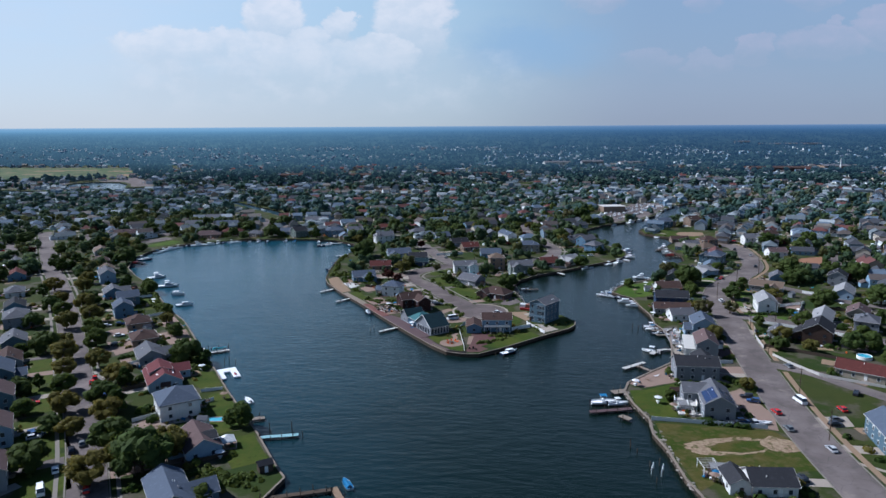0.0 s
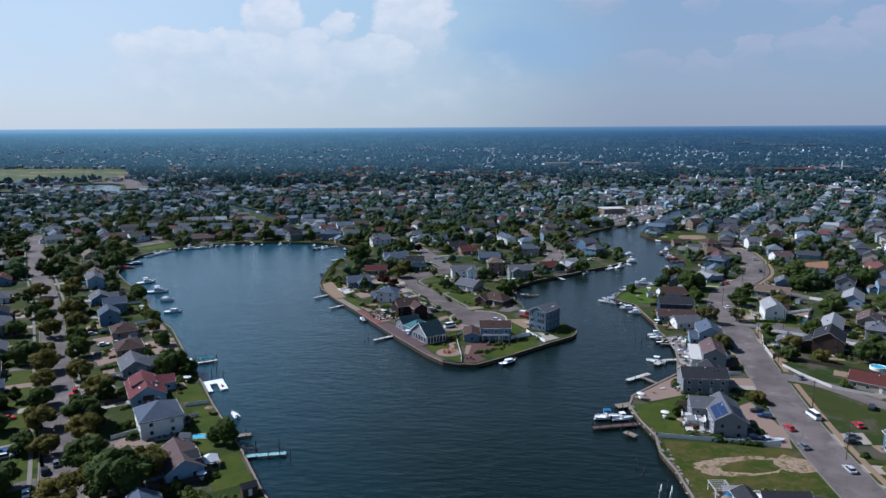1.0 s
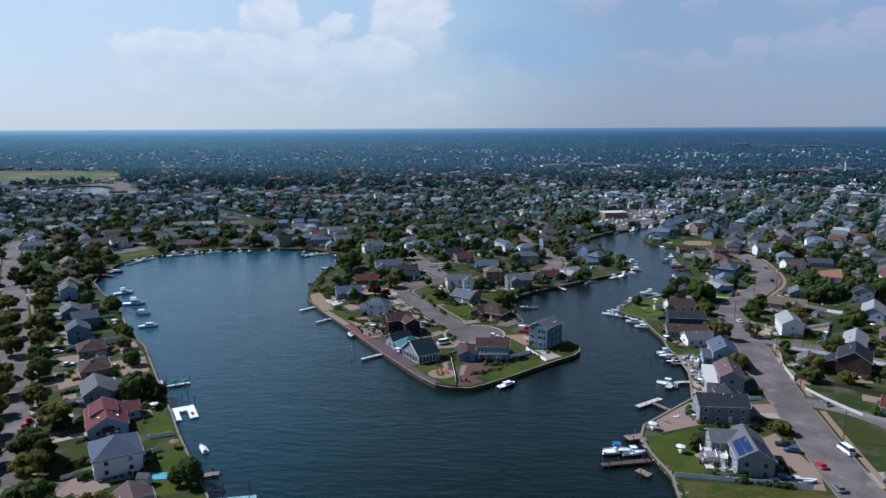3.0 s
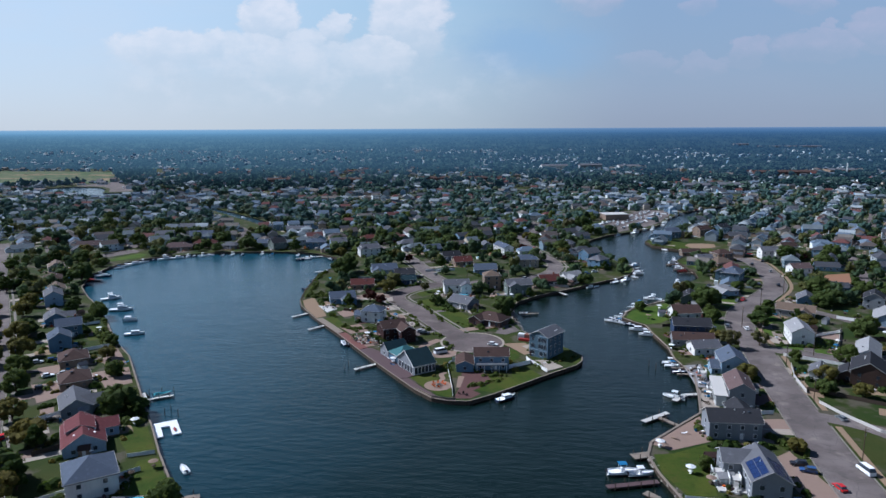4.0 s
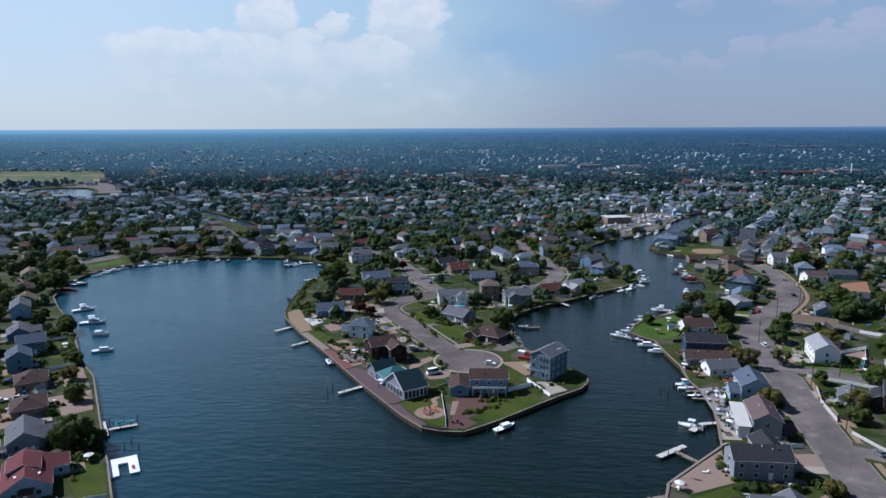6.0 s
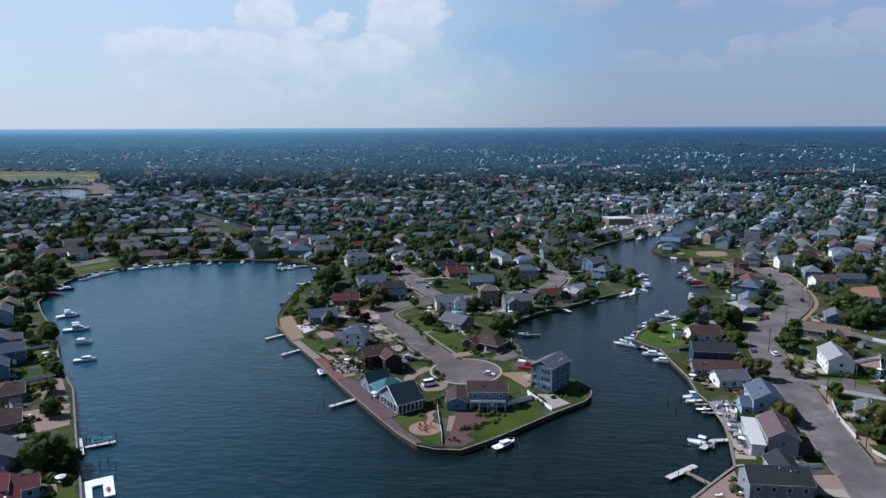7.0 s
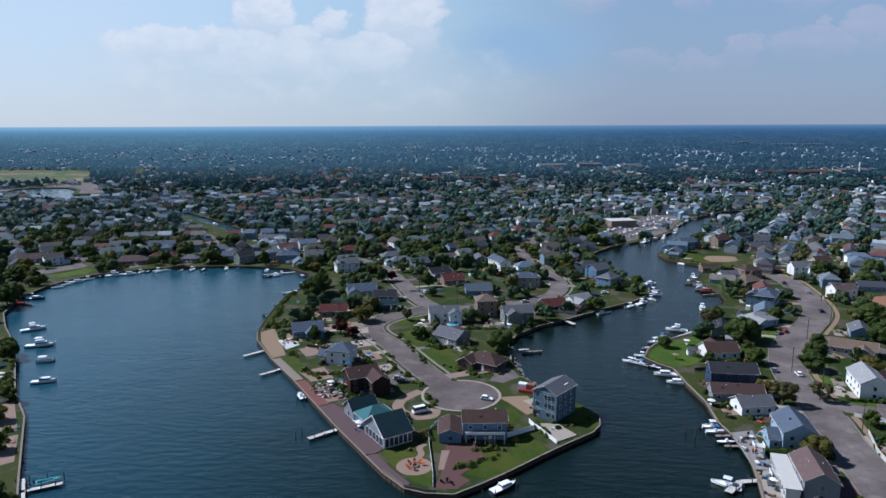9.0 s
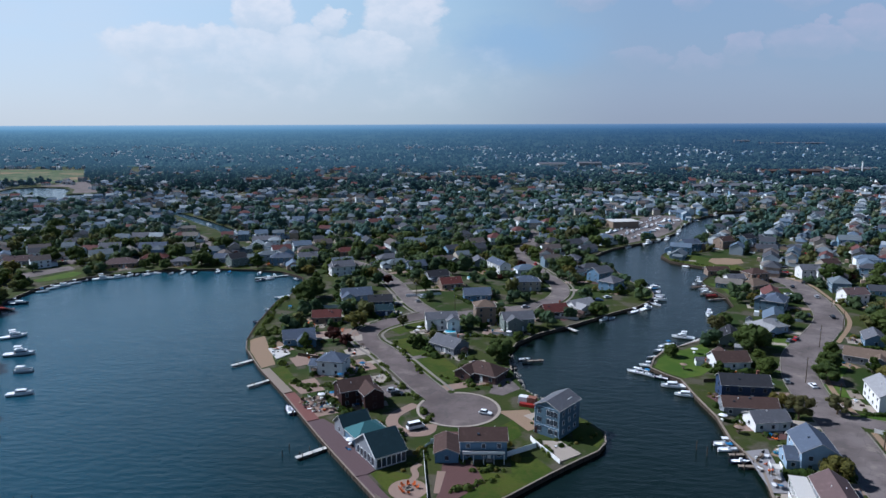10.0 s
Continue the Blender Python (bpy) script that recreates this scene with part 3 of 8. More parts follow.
def runs(pts, ok):
    """The stretches of a line where ok(x, y) holds."""
    cur, out = [], []
    for p in pts:
        if ok(*p):
            cur.append(p)
        else:
            if len(cur) > 1:
                out.append(cur)
            cur = []
    if len(cur) > 1:
        out.append(cur)
    return out


CUL = (-11.6, 353.0, 14.0)
for i, (n, (pts, w)) in enumerate(STREETS.items()):
    road = part("road", strip(pts, w, LAND + 0.03 + 0.006 * i), M["new_asphalt" if n == "point" else "asphalt"])
    tagged(road, "worn grey residential asphalt street with patches", "road", "", "structure")
    for side in (-1, 1):
        if n in ("lane", "upper", "north", "cross"):
            continue

        def clear(x, y):
            return road_gap(x, y, n) > 0.3 and not (n == "point" and math.hypot(x - CUL[0], y - CUL[1]) < CUL[2])
        for r in runs(offset(pts, side * (w / 2 + 0.35)), clear):
            part("kerb", strip(r, 0.4, LAND + 0.16, 0.2), M["kerb"], road)
        if (n, side) in (("west", 1), ("west", -1), ("east", -1), ("point", 1), ("point", -1), ("main", 1), ("bend", -1)):
            for r in runs(offset(pts, side * (w / 2 + 2.6)), lambda x, y: road_gap(x, y, n) > 0.5 and not (n == "point" and math.hypot(x - CUL[0], y - CUL[1]) < CUL[2] + 2)):
                part("sidewalk", strip(r, 2.0 if n == "east" else 1.2, LAND + 0.07, 0.06), M["sand" if n == "east" else "kerb"], road)


def disc(x, y, r, z, n=40, r2=None):
    g = Geo()
    g.face([(x + r * math.cos(6.2832 * i / n), y + (r2 or r) * math.sin(6.2832 * i / n), z) for i in range(n)])
    return g


road = part("road", disc(*CUL, LAND + 0.10), M["new_asphalt"])
tagged(road, "round asphalt turning circle at the street's end", "road", "", "structure")
ring = [(CUL[0] + 14.45 * math.cos(a / 40 * 6.2832), CUL[1] + 14.45 * math.sin(a / 40 * 6.2832)) for a in range(41)]
for r in runs(ring, lambda x, y: road_gap(x, y) > 0.2):
    part("kerb", strip(r, 1.0, LAND + 0.18, 0.2), M["concrete"], road)


def patch(name, poly, mat, label, category, z=0.04, kind="structure"):
    """A flat surface laid on the ground, a little proud of it."""
    g = Geo()
    top = LAND + z
    g.face([(x, y, top) for x, y in poly])
    n = len(poly)
    g.solid([(x, y, LAND - 0.05) for x, y in poly] + [(x, y, top) for x, y in poly], [(i, (i + 1) % n, n + (i + 1) % n, n + i) for i in range(n)])
    me = g.mesh(name, [mat])
    if me.polygons[0].normal.z < 0:
        me.flip_normals()
    return tagged(new(name, me), label, category, "", kind)


# ------------------------------------------------------------------ houses
WINDOWS = {}


def window_meshes(w, h, dark=False):
    """A frame as one ring, its pane, and the two in one for far houses."""
    if (w, h, dark) not in WINDOWS:
        trim = M["w_grey" if dark else "trim"]
        def ring(glazed):
            W, t, f, k = w / 2 + 0.08, 0.08, -0.09, -0.03
            g = Geo()
            o = [(-W, -0.1), (W, -0.1), (W, h + 0.1), (-W, h + 0.1)]
            i = [(-W + t, -0.1 + t), (W - t, -0.1 + t), (W - t, h + 0.1 - t), (-W + t, h + 0.1 - t)]
            v = [(x, f, z) for x, z in o] + [(x, f, z) for x, z in i] + [(x, k, z) for x, z in i] + [(x, 0.06, z) for x, z in o]
            fs = []
            for j in range(4):
                n = (j + 1) % 4
                fs += [(j, n, 4 + n, 4 + j), (4 + j, 4 + n, 8 + n, 8 + j), (12 + j, 12 + n, n, j)]
            g.solid(v, fs, 0)
            if glazed:
                g.f.append((8, 9, 10, 11))
                g.m.append(1)
            return g
        p = Geo()
        p.box(0, -0.01, 0.02, w + 0.02, 0.05, h - 0.04)
        WINDOWS[(w, h, dark)] = (ring(False).mesh("window", [trim]), p.mesh("pane", [M["glass"]]), ring(True).mesh("window", [trim, M["glass"]]))
    return WINDOWS[(w, h, dark)]


def add_window(house, x, y, z, a, w=1.1, h=1.3, dark=False):
    p = house.matrix_basis.translation
    near = math.hypot(p.x, p.y - 126) < 300 and p.y < 345 or p.y < 215
    fr, pn, both = window_meshes(w, h, dark)
    ob = part("window", fr if near else both, None, house, "", pose(x, y, z, 0, 0, a))
    if near:
        part("pane", pn, None, ob)


def roof_geo(w, d, z, rise, style, over=0.45):
    """Slabs with thickness; the ridge runs along x."""
    g = Geo()
    W, D, t = w / 2 + over, d / 2 + over, 0.22
    drop = rise * over / (d / 2)
    z0, z1 = z - drop, z + rise
    if style == "gable":
        for s in (-1, 1):
            a = [(-W, s * D, z0), (W, s * D, z0), (W, 0, z1), (-W, 0, z1)]
            b = [(x, y, q + t) for x, y, q in a]
            f = [(0, 3, 2, 1), (4, 5, 6, 7), (0, 1, 5, 4), (1, 2, 6, 5), (3, 0, 4, 7)]
            g.solid(a + b, f if s < 0 else [q[::-1] for q in f])
    else:
        k = max(0.3, W - D)
        base = [(-W, -D, z0), (W, -D, z0), (W, D, z0), (-W, D, z0)]
        low = [(x, y, q - t) for x, y, q in base]
        g.solid(base + [(-k, 0, z1), (k, 0, z1)], [(0, 1, 5, 4), (2, 3, 4, 5), (1, 2, 5), (3, 0, 4)])
        g.solid(low + base, [(3, 2, 1, 0), (0, 1, 5, 4), (1, 2, 6, 5), (2, 3, 7, 6), (3, 0, 4, 7)])
    return g


def wall_geo(w, d, h, rise, style):
    g = Geo()
    W, D = w / 2, d / 2
    if style == "gable":
        pts = [(-W, -D, 0), (W, -D, 0), (W, D, 0), (-W, D, 0), (-W, -D, h), (W, -D, h), (W, D, h), (-W, D, h), (-W, 0, h + rise - 0.05), (W, 0, h + rise - 0.05)]
        g.solid(pts, [(0, 1, 5, 4), (2, 3, 7, 6), (1, 2, 6, 9, 5), (3, 0, 4, 8, 7), (4, 5, 9, 8), (6, 7, 8, 9)])
    else:
        g.box(0, 0, 0, w, d, h)
    return g


HOUSES = []


def block(house, x, y, a, w, d, h, rise, style, wall, roof, wins=2, ends=True, z=0.0):
    """One volume of a house: walls, a roof and its windows."""
    m = pose(x, y, z, 0, 0, a)
    body = part("wall", wall_geo(w, d, h, rise, style), M["w_" + wall], house, "", m)
    part("roof", roof_geo(w, d, h, rise, style), roof if not isinstance(roof, str) else M["r_" + roof], house, "", m)
    # one run of boards round the eaves and up the gables
    W, D, t, tall = w / 2 + 0.46, d / 2 + 0.46, 0.05, 0.22
    low, top = h - rise * 0.45 / (d / 2) - 0.01, h + rise - 0.01
    loop = [(-1, -1, low), (1, -1, low)] + ([(1, 0, top)] if style == "gable" else []) + [(1, 1, low), (-1, 1, low)] + ([(-1, 0, top)] if style == "gable" else [])
    ring = [(sx * (W + e), sy * (D + e), q + u) for sx, sy, q in loop for e, u in ((0, 0), (t, 0), (t, tall), (0, tall))]
    g, n = Geo(), len(loop)
    g.solid(ring, [(4 * i + k, 4 * ((i + 1) % n) + k, 4 * ((i + 1) % n) + (k + 1) % 4, 4 * i + (k + 1) % 4) for i in range(n) for k in range(4)])
    part("fascia", g, M["white_timber"], house, "pale fascia boards along the eaves", m)
    dark = wall in ("navy", "brown", "maroon", "brickwall", "tan")
    for fl in range(wins):
        zz = 0.95 + 2.75 * fl
        n = max(2, int(w / 3.9))
        for s, ang in ((-1, 0), (1, 180)):
            for i in range(n):
                px = (i + 0.5) / n * w - w / 2
                q = m @ Vector((px, s * (d / 2 + 0.03), zz))
                add_window(house, q.x, q.y, q.z, a + ang, 1.1, 1.3, dark)
        if ends:
            n = 2 if d > 9.5 else 1
            for s, ang in ((-1, 90), (1, -90)):
                for i in range(n):
                    q = m @ Vector((s * (w / 2 + 0.03), (i + 0.5) / n * d - d / 2, zz))
                    add_window(house, q.x, q.y, q.z, a + ang, 1.1, 1.3, dark)
    return m


WORDS = {"w_white": "white", "w_cream": "cream", "w_grey": "grey", "w_blue": "blue", "w_slate": "slate-blue", "w_navy": "navy", "w_tan": "tan", "w_brown": "dark brown", "w_maroon": "maroon",
         "w_pale_blue": "pale blue", "w_brickwall": "brick", "w_sage": "sage"}


def house(x, y, a, w, d, st, style, wall, roof, wing=None, chimney=False, extra=""):
    """A detached house. a: the way its long side runs; st: storeys; wing: (x, y, turn, w, d, storeys) in the house's own frame."""
    rn = {"teal_metal": "teal"}.get(roof, roof)
    ob = thing("house", f"{WORDS['w_' + wall]} {'one' if st == 1 else 'two' if st == 2 else 'three'}-storey house with {rn} {'hipped' if style == 'hip' else 'gabled'} roof{extra}", "house",
               pose(x, y, LAND, 0, 0, a), "houses of the neighbourhood")
    h = 0.5 + 2.75 * st
    rise = d * (0.27 if style == "hip" else 0.30)
    block(ob, 0, 0, 0, w, d, h, rise, style, wall, roof, st)
    rr = random.Random(int(x * 7 + y * 3))
    for i in range(rr.randrange(1, 4)):
        f, s = rr.uniform(-0.32, 0.32), rr.choice((-1, 1))
        e = rr.uniform(0.15, 0.55)
        zz = h + rise * (1 - e) + 0.2
        g = Geo()
        if rr.random() < 0.4:
            g.box(f * w, s * e * d / 2, zz - 0.12, 0.8, 1.1, 0.28, 0, 0, 0.1)
            part("skylight", g, M["glass"], ob, "dark roof skylight")
        else:
            g.tube((f * w, s * e * d / 2, zz - 0.2), (f * w, s * e * d / 2, zz + 0.5), 0.12, 0.12, 7)
            part("vent_pipe", g, M["trim"], ob)
    g = Geo()
    g.box(w * 0.12, -d / 2 - 0.04, 0.3, 1.0, 0.1, 2.1)
    part("door", g, M["trim"], ob, "white front door")
    g = Geo()
    g.box(w * 0.12, -d / 2 - 0.9, 0, 2.0, 1.7, 0.3)
    part("step", g, M["concrete"], ob)
    if wing:
        wx, wy, wa, ww, wd, wst = wing
        block(ob, wx, wy, wa, ww, wd, 0.45 + 2.7 * wst, wd * 0.28, "gable", wall, roof, wst, True)
    if chimney:
        g = Geo()
        g.box(w * 0.3, d * 0.12, h, 0.9, 0.7, rise + 1.0)
        g.box(w * 0.3, d * 0.12, h + rise + 1.0, 1.05, 0.85, 0.15)
        part("chimney", g, M["brick"], ob)
    HOUSES.append((x, y, max(w, d) / 2))
    return ob


# western bank, water side
house(-88, 160, 126, 19, 10, 1, "gable", "slate", "blue", (-3, -7, 90, 9, 8, 1))
ob = house(-93, 189.5, 126, 16, 10.5, 1, "gable", "pale_blue", "rose", (1, 5, 90, 9, 8, 1))
block(ob, -2.5, -2.2, 90, 4.4, 6.0, 5.0, 1.2, "gable", "slate", "dark", 0, False)
house(-113, 216, 126, 14, 13, 2, "hip", "white", "blue")
ob = house(-131.5, 242, 124, 19, 12, 1, "gable", "pale_blue", "crimson", (5, -6, 90, 9, 7, 1))
block(ob, 2.5, 0.6, 0, 9.5, 8.0, 5.4, 1.7, "gable", "grey", "crimson", 0, False)
for i, (x, y) in enumerate(((-5.5, -3.2), (-2.6, -3.4), (6.6, -3.0), (7.6, 2.6), (-6.2, 2.4))):
    g = Geo()
    g.box(x, y, 3.25 + 3.6 * (1 - abs(y) / 6.0) + 0.16, 1.1, 0.8, 0.22, 0, 0, 0.1)
    part("skylight", g, M["trim"], ob, "white roof skylight")
house(-150, 267, 126, 15, 10, 1, "gable", "grey", "grey", (-2, -5, 90, 9, 8, 1))
house(-165, 290, 126, 13, 11, 1, "hip", "tan", "brown")
house(-181, 314, 126, 13, 11, 1, "hip", "tan", "brown")
house(-199, 332, 126, 11, 9, 2, "gable", "blue", "blue")
house(-207, 351, 36, 11, 9, 2, "gable", "slate", "blue", None, True)
house(-228, 372, 126, 13, 10, 1, "gable", "blue", "grey", (0, -5, 90, 8, 7, 1))
house(-254, 409, 126, 17, 9, 2, "gable", "pale_blue", "grey")
house(-268, 433, 126, 14, 9, 1, "gable", "cream", "tan")
house(-290, 462, 126, 15, 10, 1, "hip", "tan", "brown")
house(-312, 498, 126, 15, 10, 1, "gable", "grey", "tan")
# western street, land side
house(-143, 164, 126, 13, 10, 2, "gable", "grey", "rose")
house(-160, 189, 126, 13, 10, 2, "gable", "pale_blue", "rose")
house(-178, 214, 126, 13, 10, 2, "gable", "slate", "rose")
house(-195, 236, 126, 15, 11, 2, "gable", "slate", "blue", (0, -5, 90, 9, 7, 1))
house(-206, 256, 126, 14, 10, 1, "gable", "grey", "brown")
house(-222, 281, 126, 14, 10, 1, "gable", "slate", "grey")
house(-243, 311, 126, 16, 11, 2, "hip", "grey", "grey")
house(-264, 338, 126, 15, 10, 1, "gable", "blue", "dark")
house(-288, 370, 126, 14, 10, 1, "hip", "white", "grey")
house(-318, 412, 126, 15, 10, 1, "gable", "blue", "red")
house(-345, 448, 126, 15, 10, 1, "gable", "pale_blue", "grey")
# the point
house(-2.5, 321, 4, 14, 8, 2, "gable", "blue", "brown", None)
house(-50, 358, 30, 12, 9, 2, "gable", "maroon", "brown", (4, -6, 90, 10, 7, 2))
house(-64, 386.5, -8, 10.5, 9.5, 2, "hip", "white", "blue", (-7, 0, 0, 5, 6, 1))
house(-89, 423, 20, 14, 10, 1, "gable", "blue", "blue", (3, -5, 90, 8, 8, 1))
house(-3, 385, -30, 16, 11, 1, "hip", "brickwall", "brown", (-5, -4, 90, 9, 7, 1))
house(-19, 417, -38, 14, 10, 1, "gable", "grey", "grey", None, True)
house(-25, 448, 12, 15, 8, 2, "gable", "white", "grey", (5, -4, 90, 7, 6, 2))
house(-4, 462, 10, 10, 10, 3, "hip", "tan", "tan")
house(12, 450, 14, 15, 9, 2, "gable", "sage", "grey", (-3, -4, 90, 7, 7, 2))
house(32, 474.5, 20, 13, 10, 1, "gable", "brown", "red", None, True)
house(47, 486.5, 36, 14, 9, 1, "gable", "white", "light", (-4, -5, 90, 8, 7, 1))
house(71, 532, 50, 12, 10, 2, "hip", "blue", "grey")
house(68, 557, 40, 13, 10, 2, "gable", "blue", "grey")
house(39, 618, 80, 12, 9, 2, "gable", "white", "brown", (0, -5, 90, 8, 7, 1))
house(57, 614, 70, 13, 10, 1, "hip", "grey", "grey")
house(20, 530, 8, 16, 10, 2, "hip", "cream", "blue")
house(4, 580, 115, 20, 8, 2, "gable", "white", "blue")
house(-78, 502, 20, 17, 11, 1, "gable", "pale_blue", "blue", (-5, -5, 90, 8, 8, 1))
house(-62, 489, 12, 13, 9, 1, "gable", "navy", "dark")
house(-57, 471, 12, 9, 7, 1, "gable", "navy", "teal")
house(-84, 457, 10, 14, 9, 1, "gable", "tan", "red")
house(-100, 566, 28, 14, 10, 2, "gable", "white", "grey", (-5, 1, 90, 9, 7, 2))
house(-112, 632, 20, 16, 10, 1, "hip", "tan", "red")
house(-75, 610, 28, 18, 10, 1, "hip", "grey", "grey")
house(-53, 583, 28, 13, 10, 1, "gable", "slate", "blue", (-2, -5, 90, 8, 8, 1))
house(-36, 553, 28, 14, 10, 1, "gable", "grey", "dark")
house(-26, 533, 20, 13, 10, 1, "gable", "tan", "red")
house(-9, 507, 8, 15, 10, 1, "gable", "blue", "blue")
house(-10, 600, 100, 13, 9, 1, "gable", "grey", "grey")
house(-132, 596, 24, 13, 9, 2, "gable", "pale_blue", "grey")
house(-150, 594, 10, 16, 10, 2, "hip", "blue", "blue")
# north-western shore
house(-262, 580, 22, 22, 12, 1, "hip", "tan", "rose")
house(-247, 600, 14, 18, 11, 1, "hip", "brickwall", "red")
house(-268, 640, 12, 20, 12, 1, "gable", "slate", "blue")
house(-300, 690, 10, 22, 10, 1, "gable", "blue", "grey")
house(-194, 602, 4, 16, 9, 1, "gable", "pale_blue", "blue")
house(-222, 590, 2, 13, 9, 1, "hip", "grey", "grey")
house(-214, 655, 6, 13, 10, 2, "gable", "slate", "dark")
house(-190, 680, 6, 22, 9, 1, "gable", "pale_blue", "grey")
house(-295, 625, 20, 15, 10, 2, "gable", "white", "grey")
house(-340, 583, 30, 18, 10, 1, "gable", "grey", "rose")
house(-393, 705, 14, 18, 10, 2, "gable", "white", "grey")
# eastern bank, water side
house(73, 179, 2, 12, 9.5, 1, "gable", "white", "dark", (-8.5, 0.5, 90, 9, 6, 1))
house(76, 263.2, -1, 16.2, 9.2, 2, "gable", "grey", "dark", (4.6, 6, 90, 11, 7.4, 2))
house(88.4, 293.5, 81, 15.5, 8.6, 2, "gable", "grey", "rose")
ob = thing("sun_porch", "long white sun porch with a flat pale roof", "porch", pose(81.8, 295.5, LAND, 0, 0, 79))
g = Geo(); g.box(0, 0, 0, 19.5, 3.6, 3.9); part("wall", g, M["w_white"], ob)
g = Geo(); g.box(0, 0, 3.904, 20.6, 4.6, 0.22); part("roof", g, M["white_timber"], ob, "flat pale roof slab")
for i in range(8):
    add_window(ob, -8.4 + i * 2.4, 1.83, 1.2, 180, 1.6, 1.7)
for i in range(9):
    g = Geo(); g.box(-9.8 + i * 2.45, 2.1, 0, 0.14, 0.14, 3.9); part("post", g, M["trim"], ob)
house(95, 322, 83, 14, 10, 2, "gable", "pale_blue", "blue", (-2, 5, 90, 7, 8, 1))
house(91, 346, 10, 12, 8, 1, "gable", "white", "grey")
house(89, 357, -4, 18, 8, 1, "gable", "grey", "brown")
house(92, 371, -4, 17, 9, 2, "gable", "navy", "dark", None, True)
house(97.7, 404, 8, 14, 10, 1, "gable", "white", "brown", (0, 5, 90, 7, 7, 1))
house(109, 436.5, 75, 13, 9, 1, "gable", "sage", "dark")
house(132, 454, 25, 16, 11, 1, "hip", "pale_blue", "light", (-4, -5, 90, 8, 7, 1))
house(151.5, 494, 60, 16, 11, 2, "hip", "slate", "blue", (-4, 6, 0, 7, 6, 2))
house(158, 541, 30, 15, 11, 1, "hip", "tan", "tan", None, True)
house(165, 560, 20, 13, 10, 2, "hip", "tan", "brown")
house(151, 556, 10, 11, 7, 1, "gable", "white", "grey")
house(147, 578, 5, 14, 7, 1, "gable", "tan", "brown")
# across the eastern street
house(139.8, 366, 79, 17, 9.5, 2, "gable", "white", "light")
house(145, 315, 62, 16, 12, 2, "gable", "brown", "dark", (-1, 7, 0, 10, 6, 1))
house(128, 318, 62, 9, 7, 1, "gable", "white", "grey")
house(141, 268, -35, 17, 9, 1, "gable", "cream", "red")
house(160, 345, 62, 22, 9, 1, "gable", "pale_blue", "light")
house(174, 331, 62, 13, 10, 2, "hip", "grey", "grey")
house(196, 400, 62, 20, 10, 1, "gable", "pale_blue", "light")
house(157, 411, -28, 18, 9, 1, "gable", "grey", "tan", (4, -5, 90, 8, 7, 1))
house(173, 437, 70, 13, 9, 1, "gable", "blue", "grey")
house(199, 509, 10, 13, 9, 2, "gable", "white", "rose")
house(121, 208, 83, 18, 10, 2, "gable", "slate", "blue")
house(150, 240, 62, 15, 10, 1, "gable", "grey", "dark")
house(182, 355, 62, 14, 10, 1, "gable", "cream", "rose")
house(192, 318, 62, 14, 10, 1, "gable", "grey", "brown")
house(210, 345, 62, 14, 10, 2, "gable", "white", "grey")
house(206, 430, 62, 13, 10, 2, "gable", "grey", "dark")
house(153, 664, 20, 14, 10, 2, "gable", "slate", "blue", (6, 3, 90, 9, 8, 2))
house(184, 679, 30, 13, 10, 2, "gable", "tan", "brown")
house(206, 693, 40, 14, 10, 2, "gable", "slate", "dark")
house(204.5, 572.5, 4, 16, 9, 2, "gable", "white", "grey", (4, -4, 90, 8, 7, 2))
house(224, 592, 20, 13, 9, 2, "gable", "cream", "brown")


# three-storey house at the end of the point
ob = thing("house", "tall slate-blue three-storey house with white-framed windows", "house", pose(21.6, 339, LAND, 0, 0, 54), "houses of the neighbourhood")
block(ob, 0, 0, 0, 13.0, 9.0, 9.8, 2.2, "gable", "slate", "grey", 0, False)
for y, z, w in ((2.9, 1.3, 1.7), (2.9, 4.4, 1.7), (2.9, 7.4, 1.0), (-1.4, 1.2, 1.7), (-3.4, 1.2, 1.0)):
    add_window(ob, -6.53, y, z, 90, w, 1.5)
for z in (4.3, 7.2):
    for i in range(3):
        add_window(ob, -6.53, -0.5 - i * 1.35, z, 90, 1.2, 1.7)
for z in (1.2, 4.3, 7.2):
    for i in range(3):
        add_window(ob, -3.8 + i * 3.6, -4.53, z, 0, 1.1, 1.3)
        add_window(ob, -3.8 + i * 3.6, 4.53, z, 180, 1.1, 1.3)
g = Geo()
g.box(-6.56, 0, 3.35, 0.08, 9.1, 0.22)
g.box(-6.56, 0, 9.65, 0.08, 9.1, 0.2)
for y in (-4.5, 4.5):
    g.box(-6.52, y, 0, 0.16, 0.16, 9.8)
part("trim", g, M["w_pale_blue"], ob, "pale trim boards")
g = Geo()
g.box(-6.55, 4.0, 0.1, 0.12, 1.0, 2.2)
part("door", g, M["w_maroon"], ob, "dark red door")
g = Geo()
g.box(2.6, -2.6, 10.75, 2.6, 0.9, 0.12)
part("skylight", g, M["trim"], ob, "pale roof skylight")
HOUSES.append((22.5, 339, 8))

# teal-roofed house with its sunroom
ob = thing("house", "pale house with dark teal shingle roofs and a glazed sunroom", "house", pose(-33.5, 317, LAND, 0, 0, 37), "houses of the neighbourhood")
block(ob, 0, 0, 0, 10.0, 14.0, 3.9, 4.6, "gable", "grey", "teal", 0)
block(ob, 1.5, 12.0, 0, 11.0, 9.5, 3.6, 2.9, "hip", "blue", M["teal_metal"], 1)
block(ob, 0.5, 20.5, 0, 9.5, 7.5, 3.4, 3.0, "gable", "grey", "teal", 1)
for i in range(6):
    add_window(ob, -4.1 + i * 1.64, -7.06, 0.5, 0, 1.4, 2.7)
